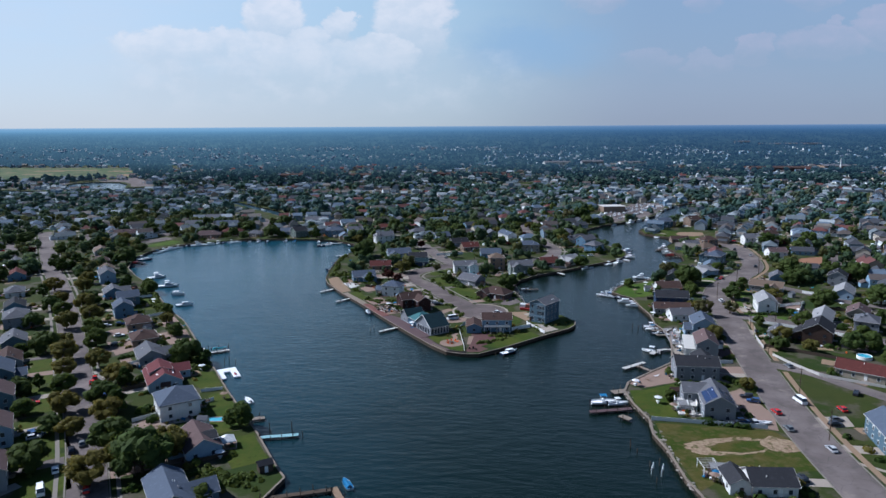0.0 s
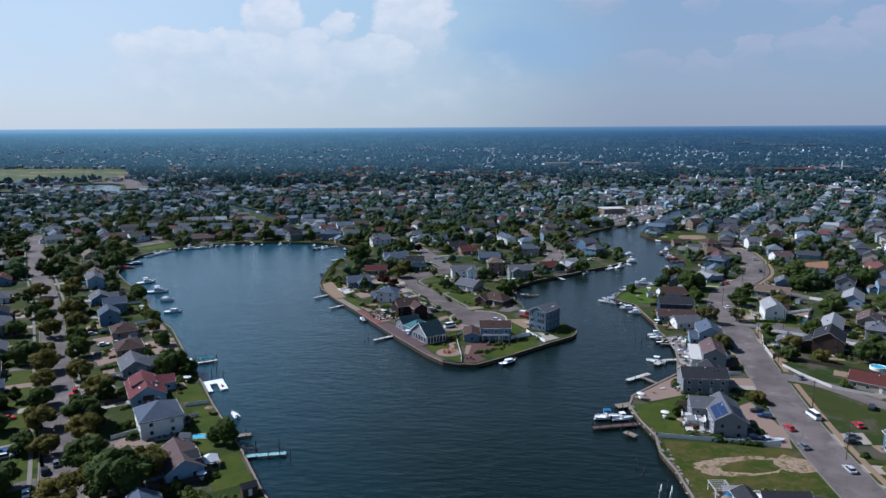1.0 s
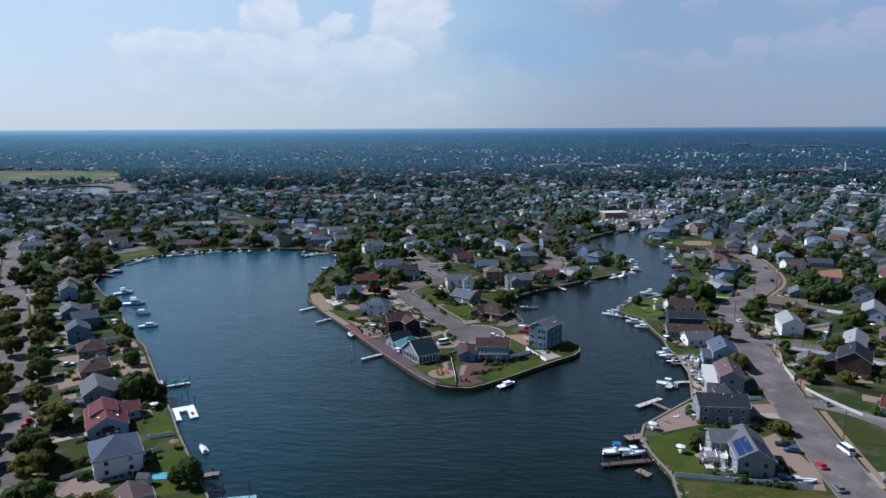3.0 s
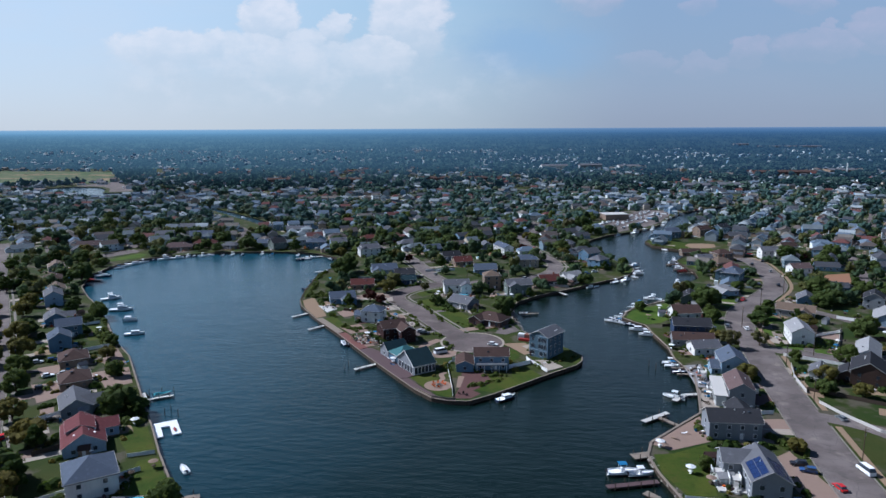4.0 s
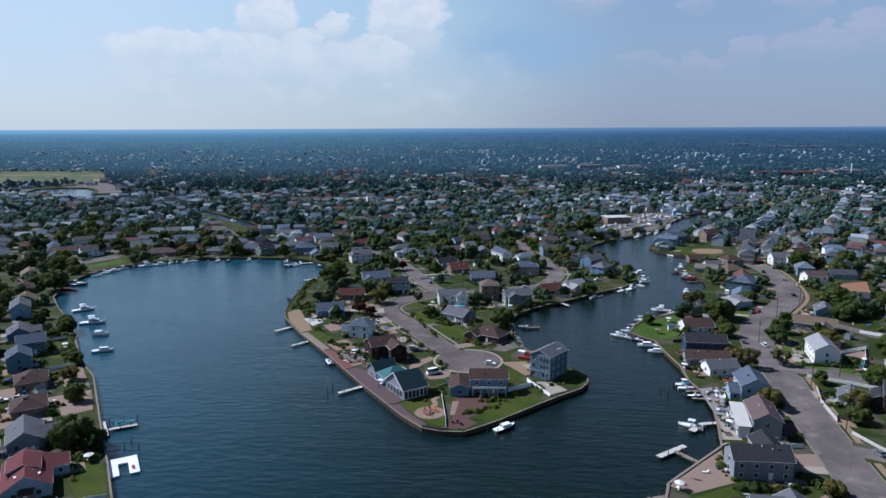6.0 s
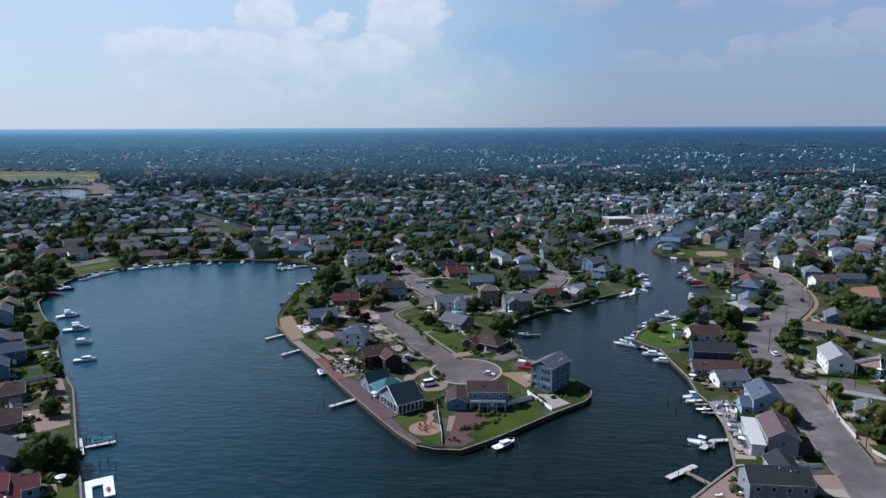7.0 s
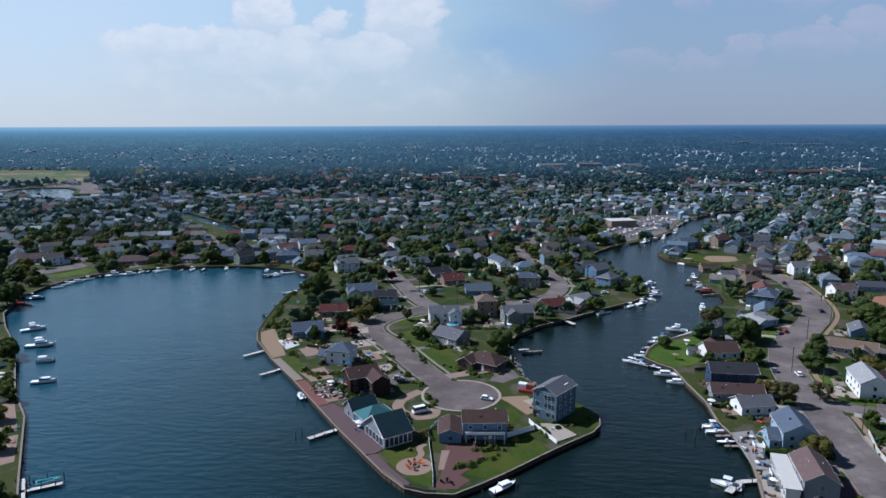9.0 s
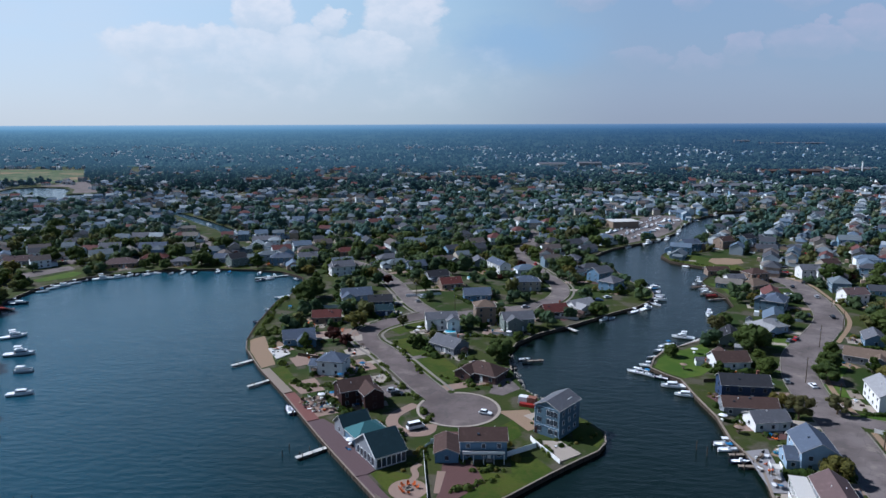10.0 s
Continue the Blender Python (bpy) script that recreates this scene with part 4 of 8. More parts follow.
for i in range(5):
    add_window(ob, -5.06, -4.8 + i * 2.4, 0.6, 90, 1.5, 2.4)
g = Geo()
for s in (-1, 1):
    g.tube((-5.6, s * 7.4, 3.65), (-5.6, 0, 8.75), 0.16, 0.16, 4)
part("bargeboard", g, M["trim"], ob, "white gable boards")
HOUSES += [(-33, 317, 8), (-40, 327, 8), (-46, 334, 6)]

# house with a balcony: lower wing, deck and posts
for nm, sx, sy, z, x, y, mt, lb in (("balcony", 12.5, 2.4, 3.0, -2.2, 315.0, "grey_deck", "grey timber balcony deck"),):
    ob = thing(nm, "grey timber balcony with a white rail on posts", "balcony", pose(x, y, LAND, 0, 0, 4))
    g = Geo(); g.box(0, 0, z, sx, sy, 0.25); part("deck", g, M[mt], ob)
    g = Geo(); g.box(0, -sy / 2, z + 1.0, sx, 0.12, 0.12); g.box(0, -sy / 2, z + 0.25, sx, 0.05, 0.75); part("rail", g, M["trim"], ob, "white rail")
    for i in range(5):
        g = Geo(); g.box(-sx / 2 + 0.2 + i * (sx - 0.4) / 4, -sy / 2 + 0.15, 0, 0.2, 0.2, z); part("post", g, M["trim"], ob)
ob = thing("house", "one-storey side wing with a brown shingle roof", "house", pose(-13.5, 319.5, LAND, 0, 0, 94), "houses of the neighbourhood")
block(ob, 0, 0, 0, 11, 7, 3.2, 1.5, "gable", "blue", "brown", 1)
HOUSES.append((-13, 319, 6))

# grey house with blue panels on its roof and stepped decks
ob = house(73.6, 229.5, 85, 17, 10, 2, "gable", "grey", "grey", (6, 6, 90, 8, 8, 2), False, " and solar panels")
rise, h = 3.0, 6.0
for side in (1, -1):
    for i in range(4):
        for j in range(2):
            y0 = 0.9 + j * 1.9
            y1 = y0 + 1.75
            z0, z1 = (h + rise * (1 - q / 5) + 0.30 for q in (y0, y1))
            x0 = -8 + i * 2.3
            g = Geo()
            top = [(x0, side * y0, z0), (x0 + 2.2, side * y0, z0), (x0 + 2.2, side * y1, z1), (x0, side * y1, z1)][::side]
            g.solid([(a, b, c - 0.06) for a, b, c in top] + top, [(4, 5, 6, 7), (0, 1, 5, 4), (1, 2, 6, 5), (2, 3, 7, 6), (3, 0, 4, 7)])
            part("solar_panel", g, M["solar"], ob, "dark blue solar panel")


# ------------------------------------------------------------------ the wider neighbourhood
rnd = random.Random(7)
GRID = {}


def remember(x, y, r):
    GRID.setdefault((int(x // 30), int(y // 30)), []).append((x, y, r))


def crowded(x, y, r):
    cx, cy = int(x // 30), int(y // 30)
    return any(math.hypot(x - a, y - b) < r + c for i in (-1, 0, 1) for j in (-1, 0, 1) for a, b, c in GRID.get((cx + i, cy + j), ()))


for hx, hy, hr in HOUSES:
    remember(hx, hy, hr)
MEADOW = [(-1250, 1130), (-832, 1178), (-712, 1245), (-765, 1375), (-880, 1540), (-1500, 1560)]
YARD = [(96, 690), (120, 700), (150, 735), (175, 790), (190, 850), (150, 850), (120, 800), (84, 760), (80, 715)]
COMMONS = [MEADOW, YARD, [(120, 600), (175, 590), (200, 640), (150, 650)], [(-792, 1100), (-735, 1180), (-705, 1270), (-576, 1080), (-540, 1000), (-640, 1010), (-700, 1044)],
           [(-356, 832), (-280, 737), (-248, 697), (-216, 696), (-212, 716), (-336, 852)], [(-320, 545), (-300, 532), (-282, 530), (-272, 550), (-280, 566), (-300, 578)], [(199, 478), (209, 474), (224, 482), (240, 520), (219, 518), (205, 502)], [(108, 232), (136, 232), (140, 262), (118, 276), (108, 262)],
           [(50, 188), (98, 188), (98, 262), (50, 262)]]


NO_HOUSE = [[(-100, 143), (-150, 218), (-208, 301), (-286, 406), (-325, 456), (-372, 520), (-402, 500), (-352, 430), (-314, 382), (-237, 278), (-180, 195), (-130, 120)], [(-60, 100), (-100, 143), (-150, 218), (-208, 301), (-286, 406), (-325, 456), (-372, 520), (-330, 560), (-236, 566), (-60, 150)], [(104, 150), (150, 150), (205, 230), (218, 420), (200, 470), (125, 440)]]


def free(x, y, r, gap=5.0):
    return not wet(x, y, r + 2) and not any(inside(c, x, y) for c in COMMONS) and (y > 850 or road_gap(x, y) > gap) and not crowded(x, y, r)


WALLS = ["white", "white", "grey", "cream", "blue", "slate", "tan", "pale_blue", "sage", "brickwall"]
ROOFS = ["grey", "grey", "dark", "brown", "blue", "tan", "red", "light"]
# haze put into the colours: paler, bluer than the near siding and shingle
STOCK_M = ([plain("hazed_wall_" + n, c, 0.7, 0.0, 0.3, 0.2) for n, c in (("white", (0.60, 0.63, 0.64)), ("grey", (0.25, 0.285, 0.31)), ("cream", (0.36, 0.32, 0.26)), ("blue", (0.16, 0.25, 0.34)), ("tan", (0.33, 0.25, 0.19)), ("slate", (0.12, 0.17, 0.21)))]
           + [plain("hazed_roof_" + n, c, 0.85, 0.0, 0.3, 0.3) for n, c in (("grey", (0.108, 0.128, 0.142)), ("dark", (0.05, 0.053, 0.062)), ("brown", (0.082, 0.070, 0.066)), ("blue", (0.095, 0.125, 0.165)), ("red", (0.10, 0.045, 0.042)), ("light", (0.24, 0.268, 0.285)), ("tan", (0.132, 0.120, 0.108)))]
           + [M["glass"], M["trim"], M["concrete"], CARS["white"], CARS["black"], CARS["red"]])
far_houses = {"near": Geo(), "mid": Geo(), "far": Geo()}


def stock_house(g, x, y, a, w, d, h, wall, roof, hip, wins, base=LAND):
    """A house of the distant streets, added to a joined mesh."""
    c, s = math.cos(a), math.sin(a)

    def at(px, py, pz):
        return (x + px * c - py * s, y + px * s + py * c, base + pz)
    W, D, rise, o = w / 2, d / 2, d * 0.3, 0.4
    wl, rf = wall, 6 + roof
    pts = [at(*q) for q in ((-W, -D, 0), (W, -D, 0), (W, D, 0), (-W, D, 0), (-W, -D, h), (W, -D, h), (W, D, h), (-W, D, h))]
    g.solid(pts, [(0, 1, 5, 4), (1, 2, 6, 5), (2, 3, 7, 6), (3, 0, 4, 7)], wl)
    k = W - D * 0.95 if hip else W + o
    k = max(k, 0.2)
    r = [at(*q) for q in ((-W - o, -D - o, h - 0.2), (W + o, -D - o, h - 0.2), (W + o, D + o, h - 0.2), (-W - o, D + o, h - 0.2), (-k, 0, h + rise), (k, 0, h + rise))]
    g.solid(r, [(0, 1, 5, 4), (2, 3, 4, 5)] + ([(1, 2, 5), (3, 0, 4)] if hip else []), rf)
    if not hip:
        g.solid([at(W, -D, h), at(W, D, h), at(W, 0, h + rise - 0.2), at(-W, D, h), at(-W, -D, h), at(-W, 0, h + rise - 0.2)], [(0, 1, 2), (3, 4, 5)], wl)
    if y < 1150:
        # garage wing, drive with a car, a porch
        sd = rnd.choice((-1, 1))
        gx, gw = sd * (W + 1.6), 5.0
        q = [at(*p) for p in ((gx - gw / 2, -D * 0.9, 0), (gx + gw / 2, -D * 0.9, 0), (gx + gw / 2, D * 0.5, 0), (gx - gw / 2, D * 0.5, 0))]
        t = [(p[0], p[1], p[2] + 2.7) for p in q]
        g.solid(q + t, [(0, 1, 5, 4), (1, 2, 6, 5), (2, 3, 7, 6), (3, 0, 4, 7)], wl)
        e0, e1 = at(gx, -D * 0.9 - 0.3, 4.2), at(gx, D * 0.5, 4.2)
        g.solid([at(gx - gw / 2 - .3, -D * 0.9 - .3, 2.6), at(gx + gw / 2 + .3, -D * 0.9 - .3, 2.6), at(gx + gw / 2 + .3, D * 0.5, 2.6), at(gx - gw / 2 - .3, D * 0.5, 2.6), e0, e1], [(1, 2, 5, 4), (3, 0, 4, 5), (0, 1, 4)], rf)
        if rnd.random() < 0.75:
            g.face([at(gx - 2, -D - 9, 0.06), at(gx + 2, -D - 9, 0.06), at(gx + 2, -D * 0.9, 0.06), at(gx - 2, -D * 0.9, 0.06)], 15)
        if rnd.random() < 0.7:
            paint, cy = rnd.choice((16, 16, 17, 18)), -D - rnd.uniform(3, 6)
            px, py, pz = at(gx + rnd.uniform(-.8, .8), cy, 0)
            g.box(px, py, pz + 0.25, 1.8, 4.4, 0.65, a, paint, 0.06)
            g.box(px, py, pz + 0.9, 1.6, 2.3, 0.55, a, 13, 0.25)
        if rnd.random() < 0.3:
            px, py, pz = at(-gx, D + 3, 0)
            g.box(px, py, pz, 3, 2.4, 2.2, a, rnd.choice((0, 2, 4)), 0.1)
    if wins:
        for fl in range(int(h / 2.6)):
            n = max(2, int(w / 3.4))
            for i in range(n):
                px = (i + 0.5) / n * w - W
                z = 0.9 + 2.7 * fl
                for sd in (-1, 1):
                    yy = sd * (D + 0.05)
                    q = [at(px - 0.6, yy, z), at(px + 0.6, yy, z), at(px + 0.6, yy, z + 1.3), at(px - 0.6, yy, z + 1.3)]
                    g.face(q if sd < 0 else q[::-1], 13)
                    yo = sd * (D + 0.03)
                    q = [at(px - 0.75, yo, z - .15), at(px + 0.75, yo, z - .15), at(px + 0.75, yo, z + 1.45), at(px - 0.75, yo, z + 1.45)]
                    g.face(q if sd < 0 else q[::-1], 14)


near_count = 0
back_streets = Geo()


def settle(x0, x1, y0, y1, deg, step, cover, level):
    """Rows of houses back to back along straight lanes."""
    global near_count
    a = radians(deg)
    ca, sa = math.cos(a), math.sin(a)
    cx, cy = (x0 + x1) / 2, (y0 + y1) / 2
    R = math.hypot(x1 - x0, y1 - y0) / 2
    rows = int(R / 31)
    for k in range(-rows, rows + 1):
        for off, street in ((0.0, False), (23.0, False), (41.5, True)):
            r = k * 60 + off
            if abs(r) > R:
                continue
            run = []
            n = int(R / step)
            for i in range(-n, n + 1):
                s = i * step + (0 if street else rnd.uniform(-2, 2))
                q = r + (0 if street else rnd.uniform(-2, 2))
                x, y = cx + s * ca - q * sa, cy + s * sa + q * ca
                ok = x0 < x < x1 and y0 < y < y1 and abs(x) < 90 + y * 0.82
                if street:
                    if level != "far" and ok and not wet(x, y, 8) and not crowded(x, y, 5) and not any(inside(c, x, y) for c in COMMONS) and (y > 850 or road_gap(x, y) > 2):
                        run.append((x, y))
                    else:
                        if len(run) > 2:
                            gs = strip(run, 8, LAND + 0.02)
                            back_streets.solid(gs.v, gs.f)
                        run = []
                    continue
                if not ok or rnd.random() > cover * (min(2.2, max(0.0, 1.0 + 3.2 * noise.noise(Vector((x / 260, y / 420, 4.0))))) * (0.5 if x > 0.1 * y else 1.0) if level == "far" else 1.0) or not free(x, y, 7.0 if level == "near" else 6.0) or any(inside(c, x, y) for c in NO_HOUSE):
                    continue
                w, d = (rnd.uniform(11, 16), rnd.uniform(8, 10.5)) if level == "near" else (rnd.uniform(8, 12.5), rnd.uniform(6.5, 8.8)) if level == "mid" else (rnd.uniform(6, 9), rnd.uniform(6, 8))
                st = rnd.choice((1, 1, 2, 2))
                turn = rnd.choice((0, 0, 90)) + rnd.uniform(-9, 9)
                remember(x, y, 5.8)
                if level == "near" and near_count < 6 and math.hypot(x, y - 126) < 520:
                    near_count += 1
                    house(round(x, 1), round(y, 1), deg + turn, round(w, 1), round(d, 1), st, rnd.choice(("gable", "gable", "hip")), rnd.choice(WALLS), rnd.choice(ROOFS))
                else:
                    # far rows use only the pale bluish colours, as haze would leave them
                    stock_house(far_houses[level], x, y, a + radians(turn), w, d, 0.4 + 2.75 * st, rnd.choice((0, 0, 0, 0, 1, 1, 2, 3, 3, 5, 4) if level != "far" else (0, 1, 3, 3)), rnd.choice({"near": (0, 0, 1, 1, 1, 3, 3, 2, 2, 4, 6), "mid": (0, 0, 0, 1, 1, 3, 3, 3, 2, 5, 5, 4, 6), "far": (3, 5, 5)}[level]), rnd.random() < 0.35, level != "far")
            if len(run) > 2:
                gs = strip(run, 8, LAND + 0.02)
                back_streets.solid(gs.v, gs.f)


settle(-520, -150, 150, 640, 126, 17, 0.95, "near")
settle(115, 520, 150, 700, 70, 17, 0.95, "near")
settle(-150, 120, 560, 800, 25, 17, 0.95, "near")
settle(-900, -160, 600, 1000, 14, 14, 0.92, "mid")
settle(-160, 240, 720, 1000, 5, 17, 0.95, "mid")
settle(120, 900, 600, 1000, 62, 14.5, 0.95, "mid")
settle(-1100, 0, 1000, 1250, 4, 13.5, 0.75, "mid")
settle(0, 1200, 1000, 1250, -8, 13.5, 0.75, "mid")
settle(-1300, 0, 1240, 1600, 4, 14.5, 0.48, "mid")
settle(0, 1300, 1240, 1600, -8, 14.5, 0.48, "mid")
settle(-2100, 2100, 1560, 3000, 10, 18, 0.22, "far")
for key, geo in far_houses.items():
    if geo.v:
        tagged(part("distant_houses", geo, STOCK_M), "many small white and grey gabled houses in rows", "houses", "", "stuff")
tagged(part("road", back_streets, M["asphalt"]), "narrow grey asphalt lanes between the houses", "road", "", "structure")


# ------------------------------------------------------------------ trees
def leaf_crown(seed, R, H, z0, n_clumps, per, size, squash=0.8):
    """Clusters of leaf sprays round a ragged crown."""
    r = random.Random(seed)
    g = Geo()
    cs = []
    for i in range(n_clumps):
        th, ph = r.uniform(0, 6.283), math.acos(r.uniform(-0.75, 1))
        k = r.uniform(0.55, 1.0)
        cs.append((R * k * math.sin(ph) * math.cos(th), R * k * math.sin(ph) * math.sin(th), z0 + H / 2 + H / 2 * k * math.cos(ph), R * r.uniform(0.28, 0.5)))
    for x, y, z, q in cs:
        g.clump((x, y, z), q * 0.86, r)
    for x, y, z, q in cs:
        for j in range(per):
            v = Vector((r.gauss(0, 1), r.gauss(0, 1), r.gauss(0.25, 0.9))).normalized()
            p = Vector((x, y, z)) + Vector((v.x * q, v.y * q, v.z * q * squash)) * r.uniform(0.7, 1.05)
            nrm = (v + Vector((r.uniform(-.6, .6), r.uniform(-.6, .6), r.uniform(-.3, .7)))).normalized()
            a = nrm.orthogonal().normalized()
            b = nrm.cross(a)
            t = r.uniform(0, 6.28)
            a, b = a * math.cos(t) + b * math.sin(t), b * math.cos(t) - a * math.sin(t)
            s = size * r.uniform(0.6, 1.25)
            g.face([tuple(p - a * s), tuple(p + b * s * 0.55), tuple(p + a * s), tuple(p - b * s * 0.6)])
    return g, cs


def tree_thing(seed, R, H, trunk, leaves, label, clumps=34, per=70, size=0.34):
    ob = thing("tree", label, "tree", None, "trees of the neighbourhood")
    crown, cs = leaf_crown(seed, R, H, trunk, clumps, per, size)
    g = Geo()
    g.tube((0, 0, -0.2), (0.1, 0, trunk + H * 0.35), 0.24 + R * 0.025, 0.12, 8)
    for x, y, z, q in cs[:9]:
        g.tube((0.05, 0, trunk * 0.8), (x * 0.85, y * 0.85, z - 0.2), 0.12, 0.03, 5, 0, False)
    part("trunk", g, M["bark"], ob)
    part("crown", crown, leaves, ob)
    return ob


PROTO = [
    tree_thing(1, 4.4, 6.2, 1.2, LEAVES[2], "olive-green street tree with a rounded crown"),
    tree_thing(2, 5.0, 7.6, 0.9, LEAVES[0], "broad dark green shade tree with full crown"),
    tree_thing(3, 3.7, 5.6, 0.7, LEAVES[1], "small mid-green tree with a loose crown"),
    tree_thing(4, 3.2, 9.0, 0.4, LEAVES[3], "tall dark evergreen tree with dense foliage", 30, 70, 0.3),
    tree_thing(5, 3.0, 4.2, 1.4, LEAVES[4], "small copper-leaved ornamental tree in a garden", 20, 60, 0.28),
    tree_thing(6, 3.4, 5.2, 1.5, LEAVES[5], "pale thin-leaved tree with open crown", 18, 40, 0.28),
]
USED = set()


def plant(kind, x, y, s=1.0, z=LAND):
    for i in range(40):
        if not wet(x, y, 1.6 * s):
            break
        # step back from the water's edge
        q = min(((math.hypot(a - x, b - y), a, b) for a, b in ((x + 1.5 * math.cos(j * 0.785) * (1 + i), y + 1.5 * math.sin(j * 0.785) * (1 + i)) for j in range(8)) if not wet(a, b, 1.6 * s)), default=None)
        if q:
            x, y = q[1], q[2]
    m = pose(x, y, z, 0, 0, rnd.uniform(0, 360)) @ Matrix.Diagonal((s, s, s * rnd.uniform(0.9, 1.1), 1))
    if kind not in USED:
        USED.add(kind)
        ob = PROTO[kind]
        ob.matrix_basis = m
    else:
        ob = copy_thing(PROTO[kind], Matrix())
        ob.matrix_basis = m
    remember(x, y, 2.0)
    return ob


# along the western street, both verges
for i, (x, y) in enumerate(((-138, 194), (-152, 212), (-163, 229), (-174, 246), (-185, 263), (-198, 281), (-214, 307), (-231, 330), (-248, 352), (-270, 380), (-122, 190), (-133, 206), (-183, 281), (-166, 256), (-208, 319), (-234, 355), (-252, 380), (-196, 300), (-262, 400), (-225, 340), (-113, 178))):
    plant((0, 0, 2, 0, 0)[i % 5], x, y, 0.85 + 0.09 * (i * 7 % 5))
for k, x, y, s in ((1, -103, 174, 1.5), (0, -100, 183, 1.2), (0, -114, 166, 1.2), (1, -121, 189, 1.1), (3, -144, 237, 0.9), (3, -133, 213, 0.9), (2, -87, 207, 1.1), (2, -79, 160, 0.8), (3, -311, 442, 1.2),
                   (3, -296, 443, 1.2), (3, -300, 432, 1.0), (1, -262, 476, 1.3), (2, -170, 345, 0.8), (2, -208, 384, 1.0), (2, -212, 391, 1.0), (2, -120, 268, 0.7), (3, -124, 262, 0.6)):
    plant(k, x, y, s)
# the point
for k, x, y, s in ((0, -67, 446, 1.1), (5, -44, 449, 0.8), (1, 3, 404, 1.05), (3, -83, 414, 0.8), (4, -73, 424, 1.2), (4, -66, 419, 1.0), (1, -35, 420, 0.65), (1, -70, 690, 1.1),
                   (1, -86, 662, 1.2), (0, -118, 660, 1.0), (1, -18, 617, 1.4), (3, -40, 523, 0.9), (1, 49, 578, 1.3), (1, 58, 474, 0.9), (1, 80, 700, 1.5), (5, 66, 697, 1.9), (0, 25, 642, 0.9), (4, -65, 537, 1.0),
                   (1, -26, 640, 1.2), (1, -41, 615, 1.2), (1, 11, 618, 1.0), (1, -103, 502, 1.35), (1, -106, 492, 1.2), (3, -28, 440, 0.5), (2, 14, 428, 0.7), (3, 20, 440, 0.6)):
    plant(k, x, y, s)
# northern shore and the east
for k, x, y, s in ((1, -209, 638, 1.4), (1, -206, 586, 1.3), (1, -236, 612, 1.3), (1, -330, 685, 1.4), (1, -397, 713, 1.5), (1, -380, 680, 1.4), (1, -319, 588, 1.3), (1, -302, 592, 1.3), (0, -327, 558, 1.1), (1, -361, 630, 1.3),
                   (1, -289, 636, 1.2), (3, -163, 580, 1.0), (1, 114, 424, 1.25), (1, 119, 428, 1.0), (2, 143, 460, 1.1), (1, 228, 539, 1.2), (0, 128, 313, 0.9), (0, 97, 311, 0.9), (5, 104, 352, 1.2), (5, 119, 357, 1.1),
                   (1, 222, 440, 1.4), (1, 188, 456, 1.3), (1, 206, 380, 1.3), (2, 160, 300, 1.2), (2, 147, 336, 1.1), (2, 61, 239, 0.6), (5, 99, 448, 1.2), (2, 77, 414, 0.8), (1, 213, 564, 1.2), (2, 146, 420, 0.8), (0, 92, 252, 0.6), (1, 153, 300, 0.9), (2, 166, 318, 0.9), (0, 134, 297, 0.7), (1, 171, 372, 1.0), (2, 183, 388, 0.9), (2, 126, 336, 0.7), (1, 137, 402, 0.8), (0, 152, 386, 0.9), (2, 161, 286, 0.8), (3, 186, 342, 0.8), (1, 122, 300, 0.7), (2, 139, 226, 0.9), (1, 170, 295, 1.0), (3, 152, 398, 0.7), (2, 191, 372, 0.9), (1, 178, 428, 1.1), (1, 187, 434, 1.0), (3, 181, 440, 0.9), (3, 207, 548, 1.4), (1, 243, 562, 1.3), (1, 100, 478, 0.7)):
    plant(k, x, y, s)
# gardens
count = 0
for i in range(6000):
    x, y = (rnd.uniform(-420, 330), rnd.uniform(160, 640)) if i % 8 else (rnd.uniform(-420, -200), rnd.uniform(230, 600))
    if count < 225 and (x < 125 or i % 2 == 0) and (abs(x + 30) > 95 or y > 540) and not (50 < x < 126 and 150 < y < 264) and free(x, y, 2.2, 1.5):
        count += 1
        plant(rnd.choice((0, 1, 1, 2, 2, 3, 3, 4)), x, y, rnd.uniform(0.55, 1.15))


def spray(g, x, y, z, r, n, m):
    """A crown of loose leaf clusters for trees of the middle distance."""
    cl = [(rnd.uniform(-.55, .55), rnd.uniform(-.55, .55), rnd.uniform(0.3, 1.2)) for i in range(7)]
    for cx, cy, cz in cl:
        g.clump((x + cx * r, y + cy * r, z + cz * r), r * rnd.uniform(0.36, 0.5), rnd, m)
    for i in range(n):
        cx, cy, cz = cl[i % 7]
        v = Vector((rnd.gauss(0, 1), rnd.gauss(0, 1), rnd.gauss(0.35, 0.9))).normalized()
        p = Vector((x + cx * r, y + cy * r, z + cz * r)) + v * r * 0.46
        nn = (v + Vector((rnd.uniform(-.5, .5), rnd.uniform(-.5, .5), rnd.uniform(-.2, .5)))).normalized()
        a = nn.orthogonal().normalized()
        b = nn.cross(a)
        t, q = rnd.uniform(0, 6.28), r * rnd.uniform(0.08, 0.16)
        a, b = (a * math.cos(t) + b * math.sin(t)) * q, (b * math.cos(t) - a * math.sin(t)) * q * 0.7
        g.face([tuple(p - a), tuple(p - b), tuple(p + a), tuple(p + b)], m)


